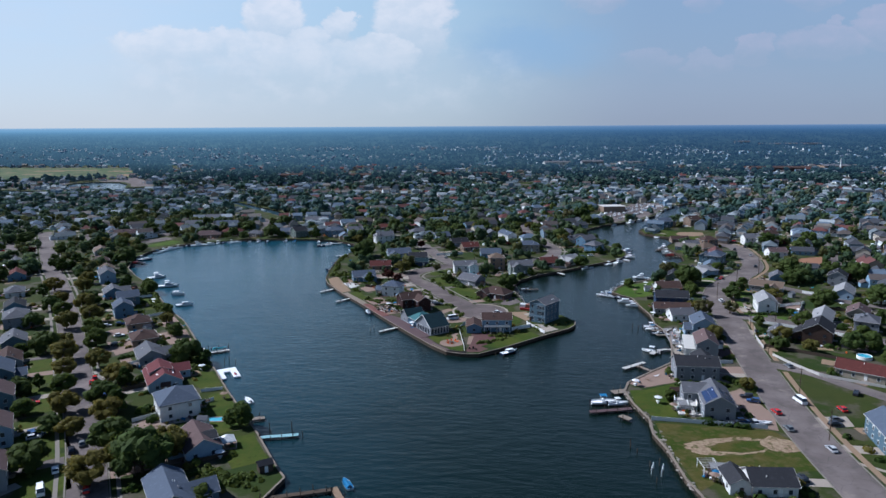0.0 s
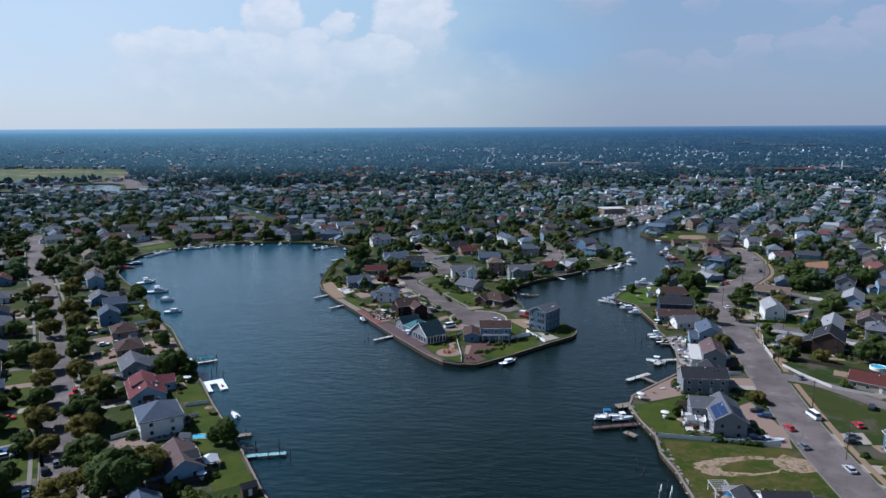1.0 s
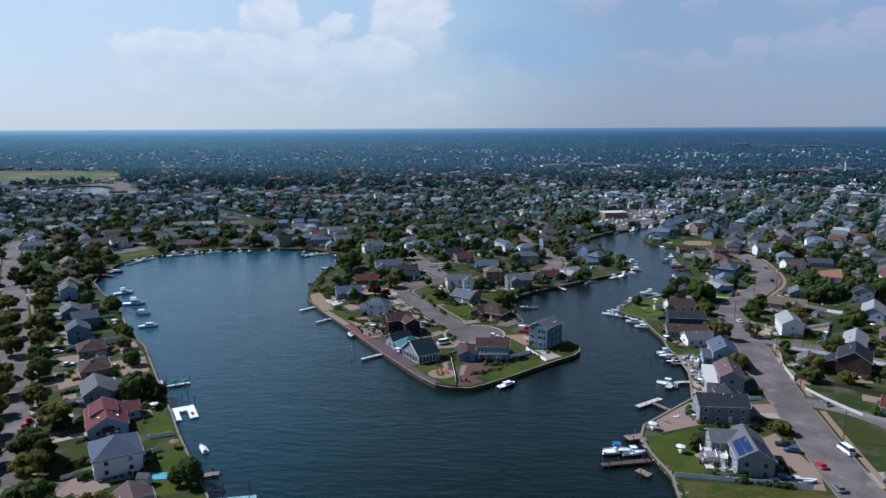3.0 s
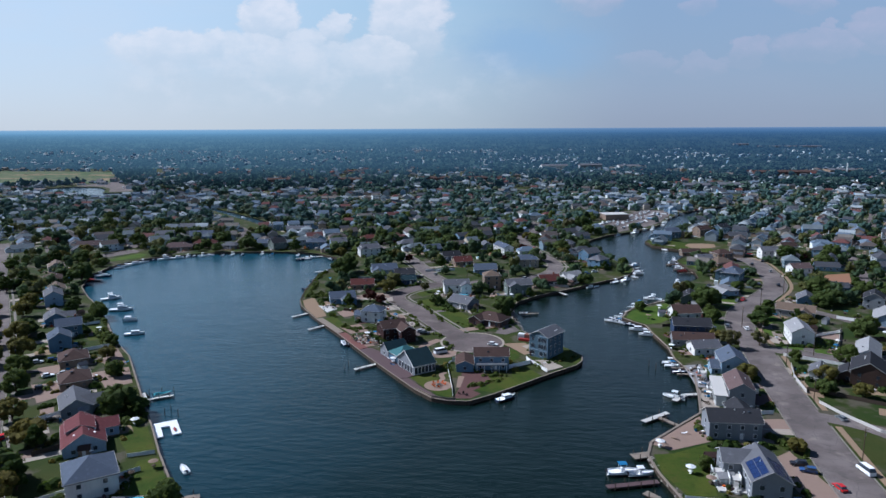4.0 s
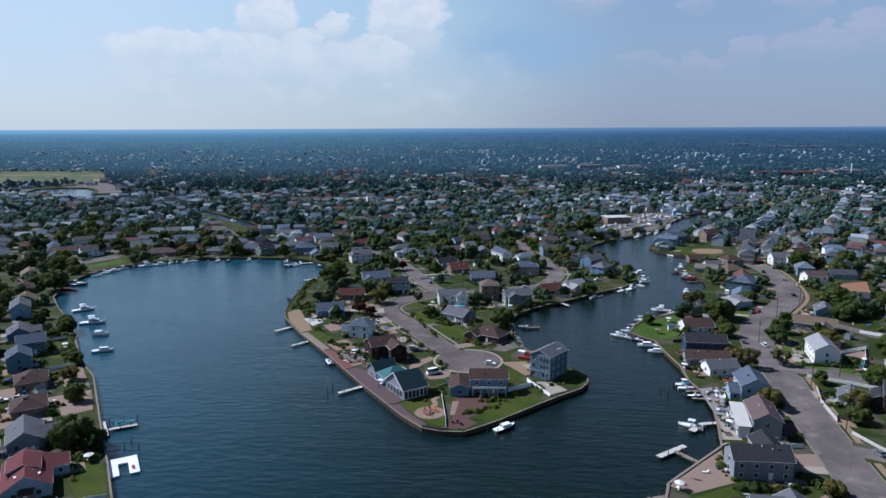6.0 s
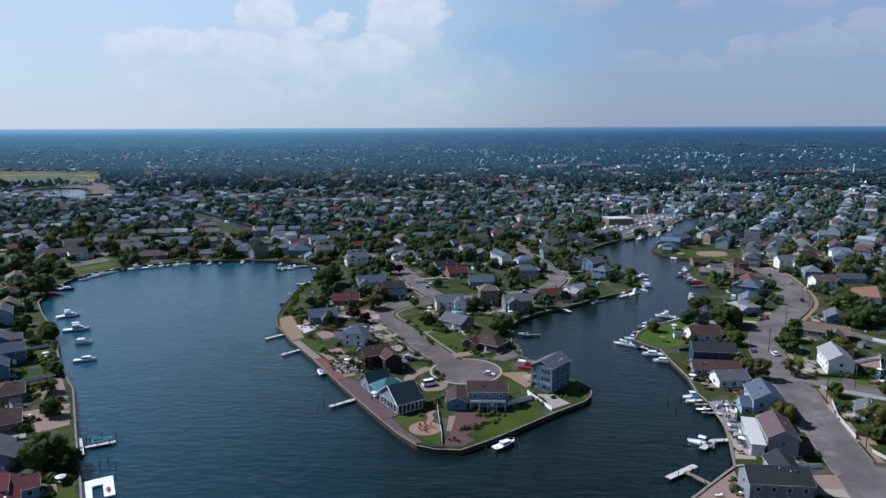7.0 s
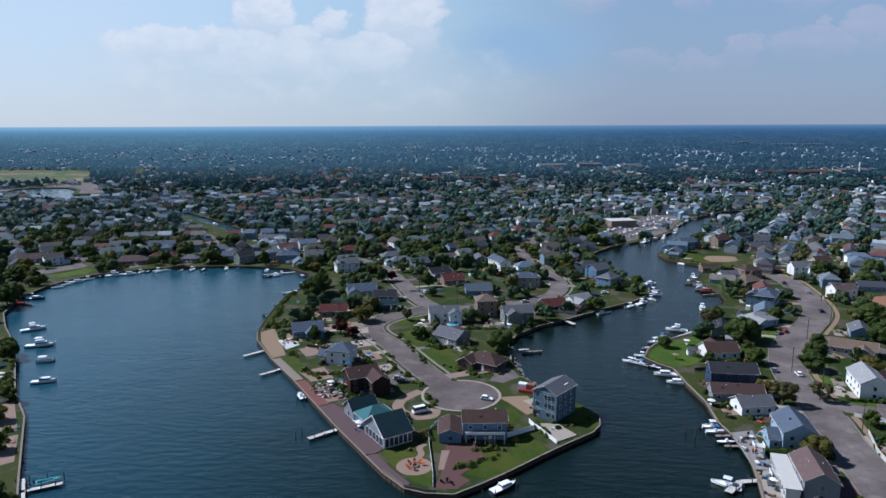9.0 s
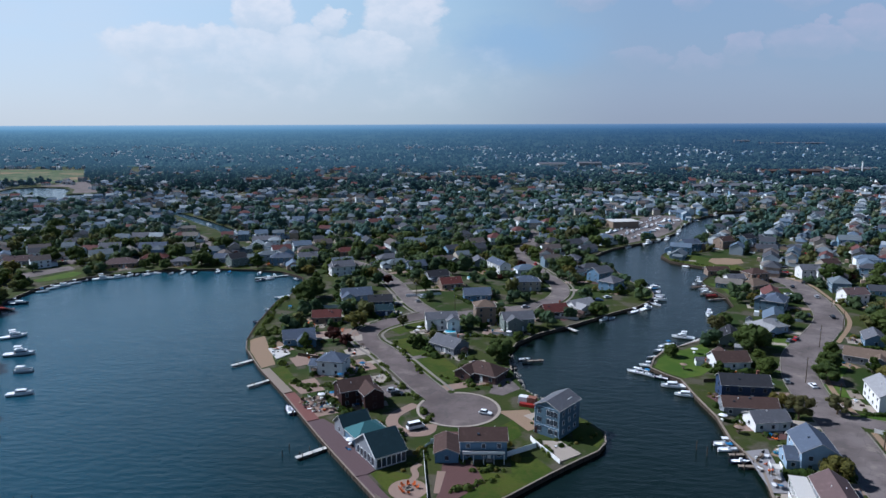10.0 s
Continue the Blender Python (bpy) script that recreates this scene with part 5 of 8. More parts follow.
def woods(y0, y1, number, blobs, R, label, zfun=lambda y: LAND, mats=HAZED_WOODS, keep=True, span=(-1.0, 1.0)):
    g = Geo()
    done = 0
    for i in range(number * 5):
        if done >= number:
            break
        y = y0 + (y1 - y0) * rnd.random()
        x = rnd.uniform(*span) * (120 + 0.80 * y)
        if keep and (wet(x, y, 4) or crowded(x, y, 2.0) or any(inside(c, x, y) for c in COMMONS) or (y < 850 and road_gap(x, y) < 2)):
            continue
        if x < -200 and y < 620 and rnd.random() < 0.5:
            continue
        if -125 < x < 110 and y < 580 and rnd.random() < 0.65:
            continue
        if x > 120 and y < 1100 and rnd.random() < (0.55 if y < 720 else 0.35):
            continue
        if y > 900 and noise.noise(Vector((x / 90, y / 130, 0.0))) < rnd.uniform(-0.35, 0.3):
            continue
        done += 1
        r = R * rnd.uniform(0.65, 1.35)
        m = rnd.choice((0, 0, 1, 1, 2))
        z = zfun(y)
        if r < 8:
            g.tube((x, y, z - 0.5), (x, y, z + r * 0.8), r * 0.08, r * 0.05, 4, m, False)
        if y1 < 1200:
            spray(g, x, y, z, r, blobs, m)
            continue
        for b in range(blobs):
            th, k = rnd.uniform(0, 6.283), rnd.uniform(0, 0.75)
            q = r * rnd.uniform(0.30, 0.55)
            g.blob((x + r * k * math.cos(th), y + r * k * math.sin(th), z + r * rnd.uniform(0.55, 1.45) - k * r * 0.3), q, rnd, m, 0.85)
    return tagged(part("distant_trees", g, list(mats)), label, "trees", "", "stuff")


woods(430, 760, 900, 90, 4.4, "green garden trees among the houses", mats=GARDEN)
woods(540, 820, 230, 110, 5.2, "dark green shade trees among the houses", mats=[GARDEN[1], GARDEN[0], LEAVES[1]], span=(-0.24, 0.16))
woods(420, 720, 110, 110, 5.6, "broad green shade trees among the houses", mats=[GARDEN[0], GARDEN[1], GARDEN[2]], span=(-1.0, -0.42))
# leaf colours from 700 m out carry the blue haze
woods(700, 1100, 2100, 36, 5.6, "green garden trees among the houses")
# from here outward the haze is emitted by the trees' material
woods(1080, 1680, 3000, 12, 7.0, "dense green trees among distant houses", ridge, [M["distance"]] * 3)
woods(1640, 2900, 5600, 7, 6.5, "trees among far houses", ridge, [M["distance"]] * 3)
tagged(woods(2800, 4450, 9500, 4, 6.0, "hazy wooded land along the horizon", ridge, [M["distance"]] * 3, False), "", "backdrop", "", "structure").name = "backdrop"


# ------------------------------------------------------------------ yards, drives and decks
def lane_to_street(x, y, w, mat, label):
    """A straight drive from a house to the nearest street."""
    best = min((math.hypot(px - x, py - y), px, py, sw) for pts, sw in STREETS.values() for px, py in pts)
    d, px, py, sw = best
    if d > 34 or d < 8:
        return
    t = 1 - (sw / 2 + 0.5) / d
    ex, ey = x + (px - x) * t, y + (py - y) * t
    l = math.hypot(ex - x, ey - y) or 1
    nx, ny = -(ey - y) / l * w / 2, (ex - x) / l * w / 2
    ox, oy = nx * 1.9, ny * 1.9
    poly = [(x + nx + ox, y + ny + oy), (x - nx + ox, y - ny + oy), (ex - nx + ox, ey - ny + oy), (ex + nx + ox, ey + ny + oy)]
    if not any(wet(*q) for q in poly):
        patch("driveway", poly, mat, label, "driveway", 0.035 + 0.004 * (int(x) % 3))


for i, (hx, hy, hr) in enumerate(list(HOUSES)):
    if hy < 640 and not (-45 < hx < 30 and hy < 345):
        k = i % 4
        lane_to_street(hx, hy, 3.6 + (i % 3) * 0.8, M[("concrete", "paver", "asphalt", "concrete")[k]], ("pale concrete driveway beside a house", "brown paver driveway beside a house", "grey asphalt driveway beside a house", "pale concrete driveway beside a house")[k])

# the point: terraces, lawns and paths
patch("patio", [(-14.5, 317), (-5, 313.5), (-1.6, 304), (-10.5, 292.5), (-14, 296)], M["redpaver"], "brown paved terrace behind a house", "patio", 0.05)
patch("patio", [(-14, 300), (-15.8, 286.4), (-9.6, 286.4), (-6, 291.5), (-11, 296)], M["redpaver"], "dark red paved corner by the water", "patio", 0.06)
patch("patio", [(-79, 373), (-71, 362.5), (-63, 367), (-70, 379)], M["paver"], "pinkish paved terrace between two houses", "patio", 0.05)
patch("lawn", [(-297, 536), (-286, 562), (-277, 559), (-276, 547), (-284, 536), (-290, 531)], M["green_lawn"], "bright green lawn above the shore", "lawn", 0.03)
patch("path", [(-15.5, 309), (-13, 309), (-14, 297), (-15.6, 297)], M["paver"], "pale paved garden path", "path", 0.07)
patch("lawn", [(-5, 303), (-7.5, 295), (-1, 292.5), (15, 308), (18, 312), (13, 320), (6, 318), (6, 309), (-3, 309)], M["lawn"], "mown bright green lawn by the seawall", "lawn", 0.03)
patch("lawn", [(-28.6, 297.2), (-34.6, 306.2), (-32.6, 308.6), (-25.5, 307.5), (-22, 305.5), (-17.8, 300), (-16.8, 287), (-22, 289.6)], M["lawn"], "mown green lawn by the seawall", "lawn", 0.03)
patch("lawn", [(-2, 334), (8, 346), (10, 334), (4, 326), (-8, 331), (-14, 334)], M["lawn"], "mown green lawn beside the turning circle", "lawn", 0.03)
patch("lawn", [(26, 333), (33, 327), (35.5, 331), (36, 338), (31, 346), (27, 342)], M["lawn"], "rough grass below the seawall corner", "lawn", 0.03)
patch("lawn", [(-46, 427), (-26, 384), (-7, 372), (-6, 377), (-16, 398), (-28, 420), (-40, 432)], M["lawn"], "long green front lawn along the street", "lawn", 0.03)
patch("lawn", [(-52, 447), (-44, 437), (-34, 452), (-32, 464), (-42, 459)], M["lawn"], "green front lawn inside the bend", "lawn", 0.03)
patch("lawn", [(-92, 386), (-86, 392), (-76, 375), (-80, 368)], M["lawn"], "green lawn behind the boardwalk", "lawn", 0.03)
patch("lawn", [(-54, 466), (-70, 466), (-62, 478), (-50, 478), (-44, 470)], M["lawn"], "green lawn at the street corner", "lawn", 0.03)
tagged(part("patio", disc(-22.8, 298.5, 5.4, LAND + 0.06), M["paver"]), "round pale paved fire-pit terrace", "patio", "", "structure")
tagged(part("path", strip(smooth([(-23, 302), (-21.5, 306), (-22.5, 310), (-21, 313)], 1.0), 2.0, LAND + 0.065), M["paver"]), "curved paved garden path", "path", "", "structure")
tagged(part("driveway", strip(smooth([(-27, 356), (-33, 347), (-33, 339), (-27, 333), (-21, 334), (-20, 340)], 1.0), 4.2, LAND + 0.05), M["paver"]), "curved paver driveway beside the turning circle", "driveway", "", "structure")
patch("driveway", [(2, 352), (13, 354), (17.5, 341), (12, 337), (6, 347)], M["sand"], "sandy unfinished driveway by a tall house", "driveway", 0.05)
patch("driveway", [(-1, 368), (4, 366), (11, 373), (8, 381), (1, 379)], M["asphalt"], "dark asphalt driveway by a brick house", "driveway", 0.05)
patch("patio", [(15, 330), (22, 330), (27.5, 322), (20.5, 316.5)], M["concrete"], "pale concrete slab by the seawall", "patio", 0.30)
patch("driveway", [(-38, 361), (-30, 369), (-34, 376), (-44, 370)], M["asphalt"], "dark driveway beside a maroon house", "driveway", 0.05)
patch("patio", [(-71, 357), (-60, 343), (-50, 349), (-58, 366)], M["paver"], "cluttered pale paved terrace by the water", "patio", 0.05)
for poly, m, words in (([(-64, 398), (-55, 402), (-50, 394), (-58, 389)], "paver", "pinkish paved forecourt beside the street"), ([(-87, 401), (-80, 405), (-74, 396), (-81, 391)], "paver", "pinkish paved garden terrace"),
                       ([(-70, 432), (-62, 436), (-60, 427), (-67, 424)], "concrete", "pale concrete drive beside the street"), ([(-90, 436), (-78, 441), (-74, 433), (-86, 428)], "paver", "pinkish paved court between two houses"),
                       ([(11, 349), (18, 354), (21, 349.5), (14, 345)], "concrete", "pale slab beside storage containers"), ([(-10, 402), (-3, 404), (-1, 396), (-8, 394)], "concrete", "pale concrete drive beside a house")):
    patch("paving", poly, M[m], words, "paving", 0.054)
patch("beach", [(-112.5, 424), (-108, 431), (-99, 412), (-90.5, 393), (-95, 388.5), (-107, 409)], M["sand"], "narrow sandy strip above the seawall", "sand", 0.04)
patch("patio", [(-100, 412), (-94, 416), (-88, 406), (-92, 399)], M["white_timber"], "white decking behind a blue house", "deck", 0.35)
patch("boardwalk", [(-94.6, 386.2), (-91.6, 388.4), (-74.6, 364.4), (-77.4, 362.4)], M["pale_timber"], "pale weathered boardwalk along the seawall", "boardwalk", 0.26)
patch("boardwalk", [(-77.0, 361.7), (-73.8, 363.8), (-58.6, 341.4), (-62.2, 339.1)], M["redwood"], "red-brown timber boardwalk along the seawall", "boardwalk", 0.25)
patch("deck", [(-61.9, 338.6), (-57.4, 341.6), (-50, 335), (-44, 325), (-36, 312.5), (-33.6, 308), (-35.6, 305.4), (-38.4, 304.2)], M["mahogany"], "broad red-brown timber deck beside the house", "deck", 0.26)
patch("boardwalk", [(-38.1, 303.8), (-35.4, 305.3), (-28.9, 295.9), (-22.6, 288.2), (-24.2, 286.2), (-31, 293.8)], M["mahogany"], "grey timber boardwalk along the seawall", "boardwalk", 0.24)
# eastern bank
patch("rough_grass", [(51.5, 219), (88, 215.5), (93, 206), (92, 190), (66, 186), (54.5, 176), (53, 190), (51.5, 205)], M["rough_grass"], "rough yellowing grass on a vacant lot", "grass", 0.012)
patch("deck", [(61, 226), (70, 225), (70.5, 243), (66, 244), (65, 236), (61, 235)], M["white_timber"], "white timber deck behind a grey house", "deck", 0.5)
patch("lawn", [(48, 247), (54, 248), (66, 255), (67, 247), (62, 238), (60, 224), (52, 223), (48, 235)], M["lawn"], "bright green back lawn by the water", "lawn", 0.03)
patch("patio", [(48, 254.5), (70, 276.5), (68, 257), (54, 250)], M["paver"], "pale brown paved terrace behind the seawall", "patio", 0.05)
def blot(cx, cy, rx, ry, seed, n=36):
    """A ragged patch of worn ground."""
    return [(cx + rx * math.cos(6.2832 * i / n) * (1 + 0.45 * noise.noise(Vector((math.cos(6.2832 * i / n) * 1.6, math.sin(6.2832 * i / n) * 1.6, seed)))),
             cy + ry * math.sin(6.2832 * i / n) * (1 + 0.55 * noise.noise(Vector((math.cos(6.2832 * i / n) * 2.2, math.sin(6.2832 * i / n) * 2.2, seed + 7.3))))) for i in range(n)]


def soil_ring():
    """A worn oval track in the grass, with a spur to the street."""
    g = Geo()
    n = 72
    def edge(t, f):
        w = noise.noise(Vector((math.cos(t) * 2.4, math.sin(t) * 2.4, 1.7 + f)))
        w += 0.6 * noise.noise(Vector((math.cos(t) * 7.0, math.sin(t) * 7.0, f * 3)))
        r = f * (1 + 0.20 * w)
        return (71.5 + 14.5 * r * math.cos(t), 203.8 + 5.6 * r * math.sin(t) + 0.14 * r * 14.5 * math.cos(t), LAND + 0.018)
    for i in range(n):
        t0, t1 = 6.2832 * i / n, 6.2832 * (i + 1) / n
        k0, k1 = (0.66 - 0.22 * math.cos(t - 2.7) for t in (t0, t1))
        g.face([edge(t0, k0), edge(t0, 1.0), edge(t1, 1.0), edge(t1, k1)])
    ob = part("bare_soil", g, M["worn_soil"])
    tagged(ob, "bare sandy soil worn into rough grass", "soil", "", "structure")
    patch("bare_soil", blot(86.8, 205.8, 6.6, 4.6, 4.0), M["worn_soil"], "bare sandy soil at the street's edge", "soil", 0.024)


soil_ring()
patch("driveway", [(82, 246), (90, 252), (93, 228), (90, 216), (83, 217)], M["paver"], "brown parking court beside a house", "driveway", 0.04)
patch("driveway", [(96.7, 298.6), (101.1, 297.4), (99.6, 290), (92.8, 286.5), (93.6, 293)], M["redpaver"], "red-brown paved driveway beside a house", "driveway", 0.05)
patch("driveway", [(99.6, 310), (103.4, 309.4), (102.8, 303.6), (95.5, 304.8), (96, 311)], M["paver"], "pinkish paved driveway beside a house", "driveway", 0.05)
patch("driveway", [(96.4, 276), (99.6, 275.4), (98.4, 268), (88, 268), (88, 275)], M["paver"], "pinkish paved driveway beside a house", "driveway", 0.053)
patch("deck", [(76.5, 303), (77.5, 327), (85, 329), (82, 303)], M["grey_deck"], "grey timber deck over the bulkhead", "deck", 0.30)
patch("patio", [(72.5, 284), (76.5, 302), (82, 302), (79, 284)], M["concrete"], "pale concrete terrace by the bulkhead", "patio", 0.06)
patch("lawn", [(67, 400), (71, 410), (76, 417), (86, 424), (96, 432), (96, 408), (84, 392), (76, 388), (71, 393)], M["green_lawn"], "bright green lawn on a small point", "lawn", 0.03)
patch("lawn", [(117, 368), (131, 364), (133, 382), (120, 390)], M["green_lawn"], "green corner lawn by the street", "lawn", 0.03)
patch("lawn", [(121, 394), (134, 388), (146, 404), (138, 416), (130, 412)], M["green_lawn"], "green front lawn inside the bend", "lawn", 0.03)
patch("lawn", [(118, 350), (150, 335), (156, 340), (152, 350), (120, 361)], M["green_lawn"], "green verge along a side street", "lawn", 0.03)
patch("lawn", [(136, 512), (138, 535), (134, 552), (146, 548), (148, 514)], M["green_lawn"], "green back lawn by the creek", "lawn", 0.03)
patch("lawn", [(122, 432), (128, 424), (138, 434), (136, 444), (126, 444)], M["green_lawn"], "green front lawn beside the street", "lawn", 0.03)
patch("lawn", [(89, 512), (93, 521), (93, 534), (88, 540), (84, 528), (84, 514)], M["lawn"], "green lawn at the creek's edge", "lawn", 0.03)
patch("lawn", [(129, 622), (128, 639), (136, 653), (150, 646), (172, 612), (172, 590), (156, 595), (141, 608)], M["lawn"], "rough grassy bank round a sandy lot", "lawn", 0.03)
patch("dirt", [(157, 611), (155, 622), (160, 632), (171, 634), (181, 631), (178, 616), (168, 610)], M["sand"], "bare sandy lot beside the creek", "dirt", 0.06)
patch("yard", [(88, 712), (98, 698), (112, 694), (142, 722), (166, 762), (186, 812), (206, 862), (170, 868), (140, 820), (120, 790), (104, 745)], M["asphalt"], "grey asphalt boatyard beside the creek", "yard", 0.05)
# western bank
for poly in ([(-108, 231.5), (-103, 234.6), (-83.6, 206.6), (-92, 199), (-104, 216)], [(-129.5, 252.5), (-117.2, 255), (-105.8, 238.4), (-113.1, 235.4), (-122.6, 246.3)], [(-80, 201), (-69, 184), (-78, 178), (-90, 195)], [(-205, 372), (-186, 349), (-192, 343), (-212, 366)]):
    patch("lawn", poly, M["lawn"], "green back lawn sloping to the bulkhead", "lawn", 0.03)
for poly in ([(-167, 301.5), (-154.6, 310.6), (-143.4, 293.2), (-150.4, 286.1), (-155.3, 292.2)], [(-177, 333.5), (-174.4, 336), (-157, 313.6), (-162.1, 309.5), (-170, 315.5)]):
    patch("patio", poly, M["paver"], "pinkish paved terrace along the bulkhead", "patio", 0.05)
for poly in ([(-150, 207), (-134, 188), (-146, 180), (-160, 200)], [(-172, 236), (-156, 214), (-164, 208), (-180, 230)], [(-188, 258), (-174, 240), (-181, 234), (-196, 252)],
             [(-133, 184), (-118, 164), (-128, 157), (-143, 176)]):
    patch("lawn", poly, M["lawn"], "green front lawn along the street", "lawn", 0.03)
patch("car_park", [(-322, 545), (-304, 541), (-289, 570), (-300, 580)], M["asphalt"], "grey paved lot above the shore", "car park", 0.04)
patch("lawn", [(-215, 577), (-190, 579), (-168, 578), (-170, 586), (-190, 590), (-212, 584)], M["lawn"], "green lawn on the far shore", "lawn", 0.03)
for poly, m in (([(-182, 288), (-171, 291.5), (-160, 282), (-167.8, 271)], "paver"), ([(-192, 306), (-184, 312), (-175, 306), (-184, 297)], "paver"), ([(-121, 198), (-121.5, 208), (-116, 209), (-109, 203), (-110, 196)], "paver"), ([(-162, 246), (-152, 254), (-147, 248), (-158, 241)], "concrete"), ([(-152, 232), (-143, 238), (-139, 233), (-149, 227)], "paver")):
    patch("driveway", poly, M[m], "pinkish paved driveway beside a house" if m == "paver" else "pale concrete driveway beside a house", "driveway", 0.056)
tagged(part("paving", strip([(-25.5, 378), (-39.5, 402), (-51, 422)], 4.6, LAND + 0.034, 0.05), M["concrete"]), "pale paved apron along the street", "paving", "", "structure")
patch("meadow", MEADOW, M["field"], "wide green playing fields", "field", 0.05)
patch("infield", [(-880, 1240), (-840, 1238), (-850, 1262), (-890, 1266)], M["dirt"], "sandy ball-field infield", "field", 0.09)
patch("infield", [(-770, 1300), (-725, 1300), (-745, 1345), (-790, 1350)], M["dirt"], "sandy ball-field infield", "field", 0.09)
patch("infield", [(-1030, 1420), (-960, 1425), (-975, 1452), (-1040, 1450)], M["dirt"], "sandy ball-field infield", "field", 0.09)
for poly in ([(-728, 1168), (-705, 1270), (-690, 1240), (-640, 1180), (-576, 1082), (-606, 1066), (-636, 1120), (-672, 1160)], [(-792, 1112), (-752, 1134), (-740, 1090), (-700, 1044), (-742, 1030)]):
    patch("car_park", poly, M["asphalt"], "worn grey car park beside a pond", "car park", 0.06)
for poly in ([(-1020, 1440), (-900, 1450), (-905, 1466), (-1025, 1462)], [(-990, 1330), (-930, 1334), (-934, 1350), (-994, 1346)], [(-860, 1420), (-800, 1415), (-812, 1440), (-866, 1440)]):
    patch("infield", poly, M["dirt"], "sandy ball-field infield", "field", 0.09)
patch("excavation", [(201, 482), (208.6, 500), (219, 513), (236, 518.6), (221, 484), (208, 477)], M["clay"], "freshly dug rust-brown soil on a lot", "soil", 0.08)


# open front lawns of the western street
for (x, y), n in (((-136, 177), 9), ((-152, 202), 9), ((-165.5, 221), 9), ((-190, 258), 8)):
    ux, uy, vx, vy = -0.565, 0.825, -0.825, -0.565
    patch("lawn", [(x + ux * a + vx * b, y + uy * a + vy * b) for a, b in ((-n, -5), (n, -5), (n, 8), (-n, 8))], M["lawn"], "open mown front lawn along the street", "lawn", 0.028)


def fence(pts, h, mat, label, post=2.4, cap=True):
    ob = thing("fence", label, "fence", pose(*pts[0], LAND))
    x0, y0 = pts[0]
    for (a, b), (c, d) in zip(pts, pts[1:]):
        ang, ln = math.atan2(d - b, c - a), math.hypot(c - a, d - b)
        n = max(1, round(ln / post))
        for i in range(n):
            t = (i + 0.5) / n
            px, py = a + (c - a) * t - x0, b + (d - b) * t - y0
            g = Geo()
            g.box(px, py, 0.08, ln / n - 0.1, 0.05, h - 0.1, ang)
            part("panel", g, mat, ob)
            g = Geo()
            g.box(a + (c - a) * i / n - x0, b + (d - b) * i / n - y0, 0, 0.14, 0.14, h + 0.08, ang)
            part("post", g, mat, ob)
    return ob


fence([(-19, 326), (-21, 322), (-19, 308), (-17, 295), (-16.2, 287)], 0.9, M["trim"], "tall cream timber fence between two gardens")
fence([(-19, 326), (-14.5, 326.5)], 1.8, M["trim"], "short white vinyl fence beside a house")
fence([(5, 319), (14, 325.5), (12.5, 330.5)], 1.8, M["trim"], "white vinyl privacy fence beside a tall house")
fence([(12.5, 330.5), (20.4, 315.5)], 1.5, M["trim"], "white vinyl fence running to the seawall")
fence([(50.6, 221), (87, 217)], 1.5, M["canvas_white"], "long pale vinyl fence across a waterside lot")
fence([(116, 291), (119, 281), (125, 267.5), (144, 256)], 1.2, M["white_timber"], "white vinyl fence along the street")
fence([(122, 330), (117.5, 316), (115.5, 300)], 1.6, M["white_timber"], "pale fence along the street verge")
fence([(175, 405), (190, 393), (215, 378)], 1.6, M["trim"], "white fence along a side street")
fence([(-112.2, 233.4), (-105, 236.6)], 1.3, M["trim"], "white fence between waterside gardens")
fence([(-96, 480), (-60, 484)], 1.8, M["canvas_white"], "pale fence behind a row of houses")
fence([(-31.2, 294.2), (-24.2, 286.3), (-18, 284.4), (-15, 284.3)], 1.0, M["pale_timber"], "grey timber guard rail above the seawall", 1.2)


# ------------------------------------------------------------------ docks and boats
def dock(x0, y0, x1, y1, w, mat, label, piles=4, z=0.75, tall=1.6):
    a, ln = math.atan2(y1 - y0, x1 - x0), math.hypot(x1 - x0, y1 - y0)
    ob = thing("dock", label, "dock", pose((x0 + x1) / 2, (y0 + y1) / 2, 0, 0, 0, math.degrees(a)), "docks along the banks")
    g = Geo()
    g.box(0, 0, z, ln, w, 0.14)
    part("deck", g, mat, ob)
    g = Geo()
    for s in (-1, 1):
        g.box(0, s * (w / 2 - 0.12), z - 0.3, ln, 0.12, 0.29)
    part("beam", g, M["timber"], ob)
    for i in range(piles):
        for s in (-1, 1):
            g = Geo()
            g.tube(((i + 0.5) / piles * ln - ln / 2, s * (w / 2 + 0.16), -1.5), ((i + 0.5) / piles * ln - ln / 2, s * (w / 2 + 0.16), z + tall * (0.5 + 0.5 * ((i * 7 + s) % 3) / 2)), 0.15, 0.14, 7)
            part("post", g, M["timber"], ob)
    return ob


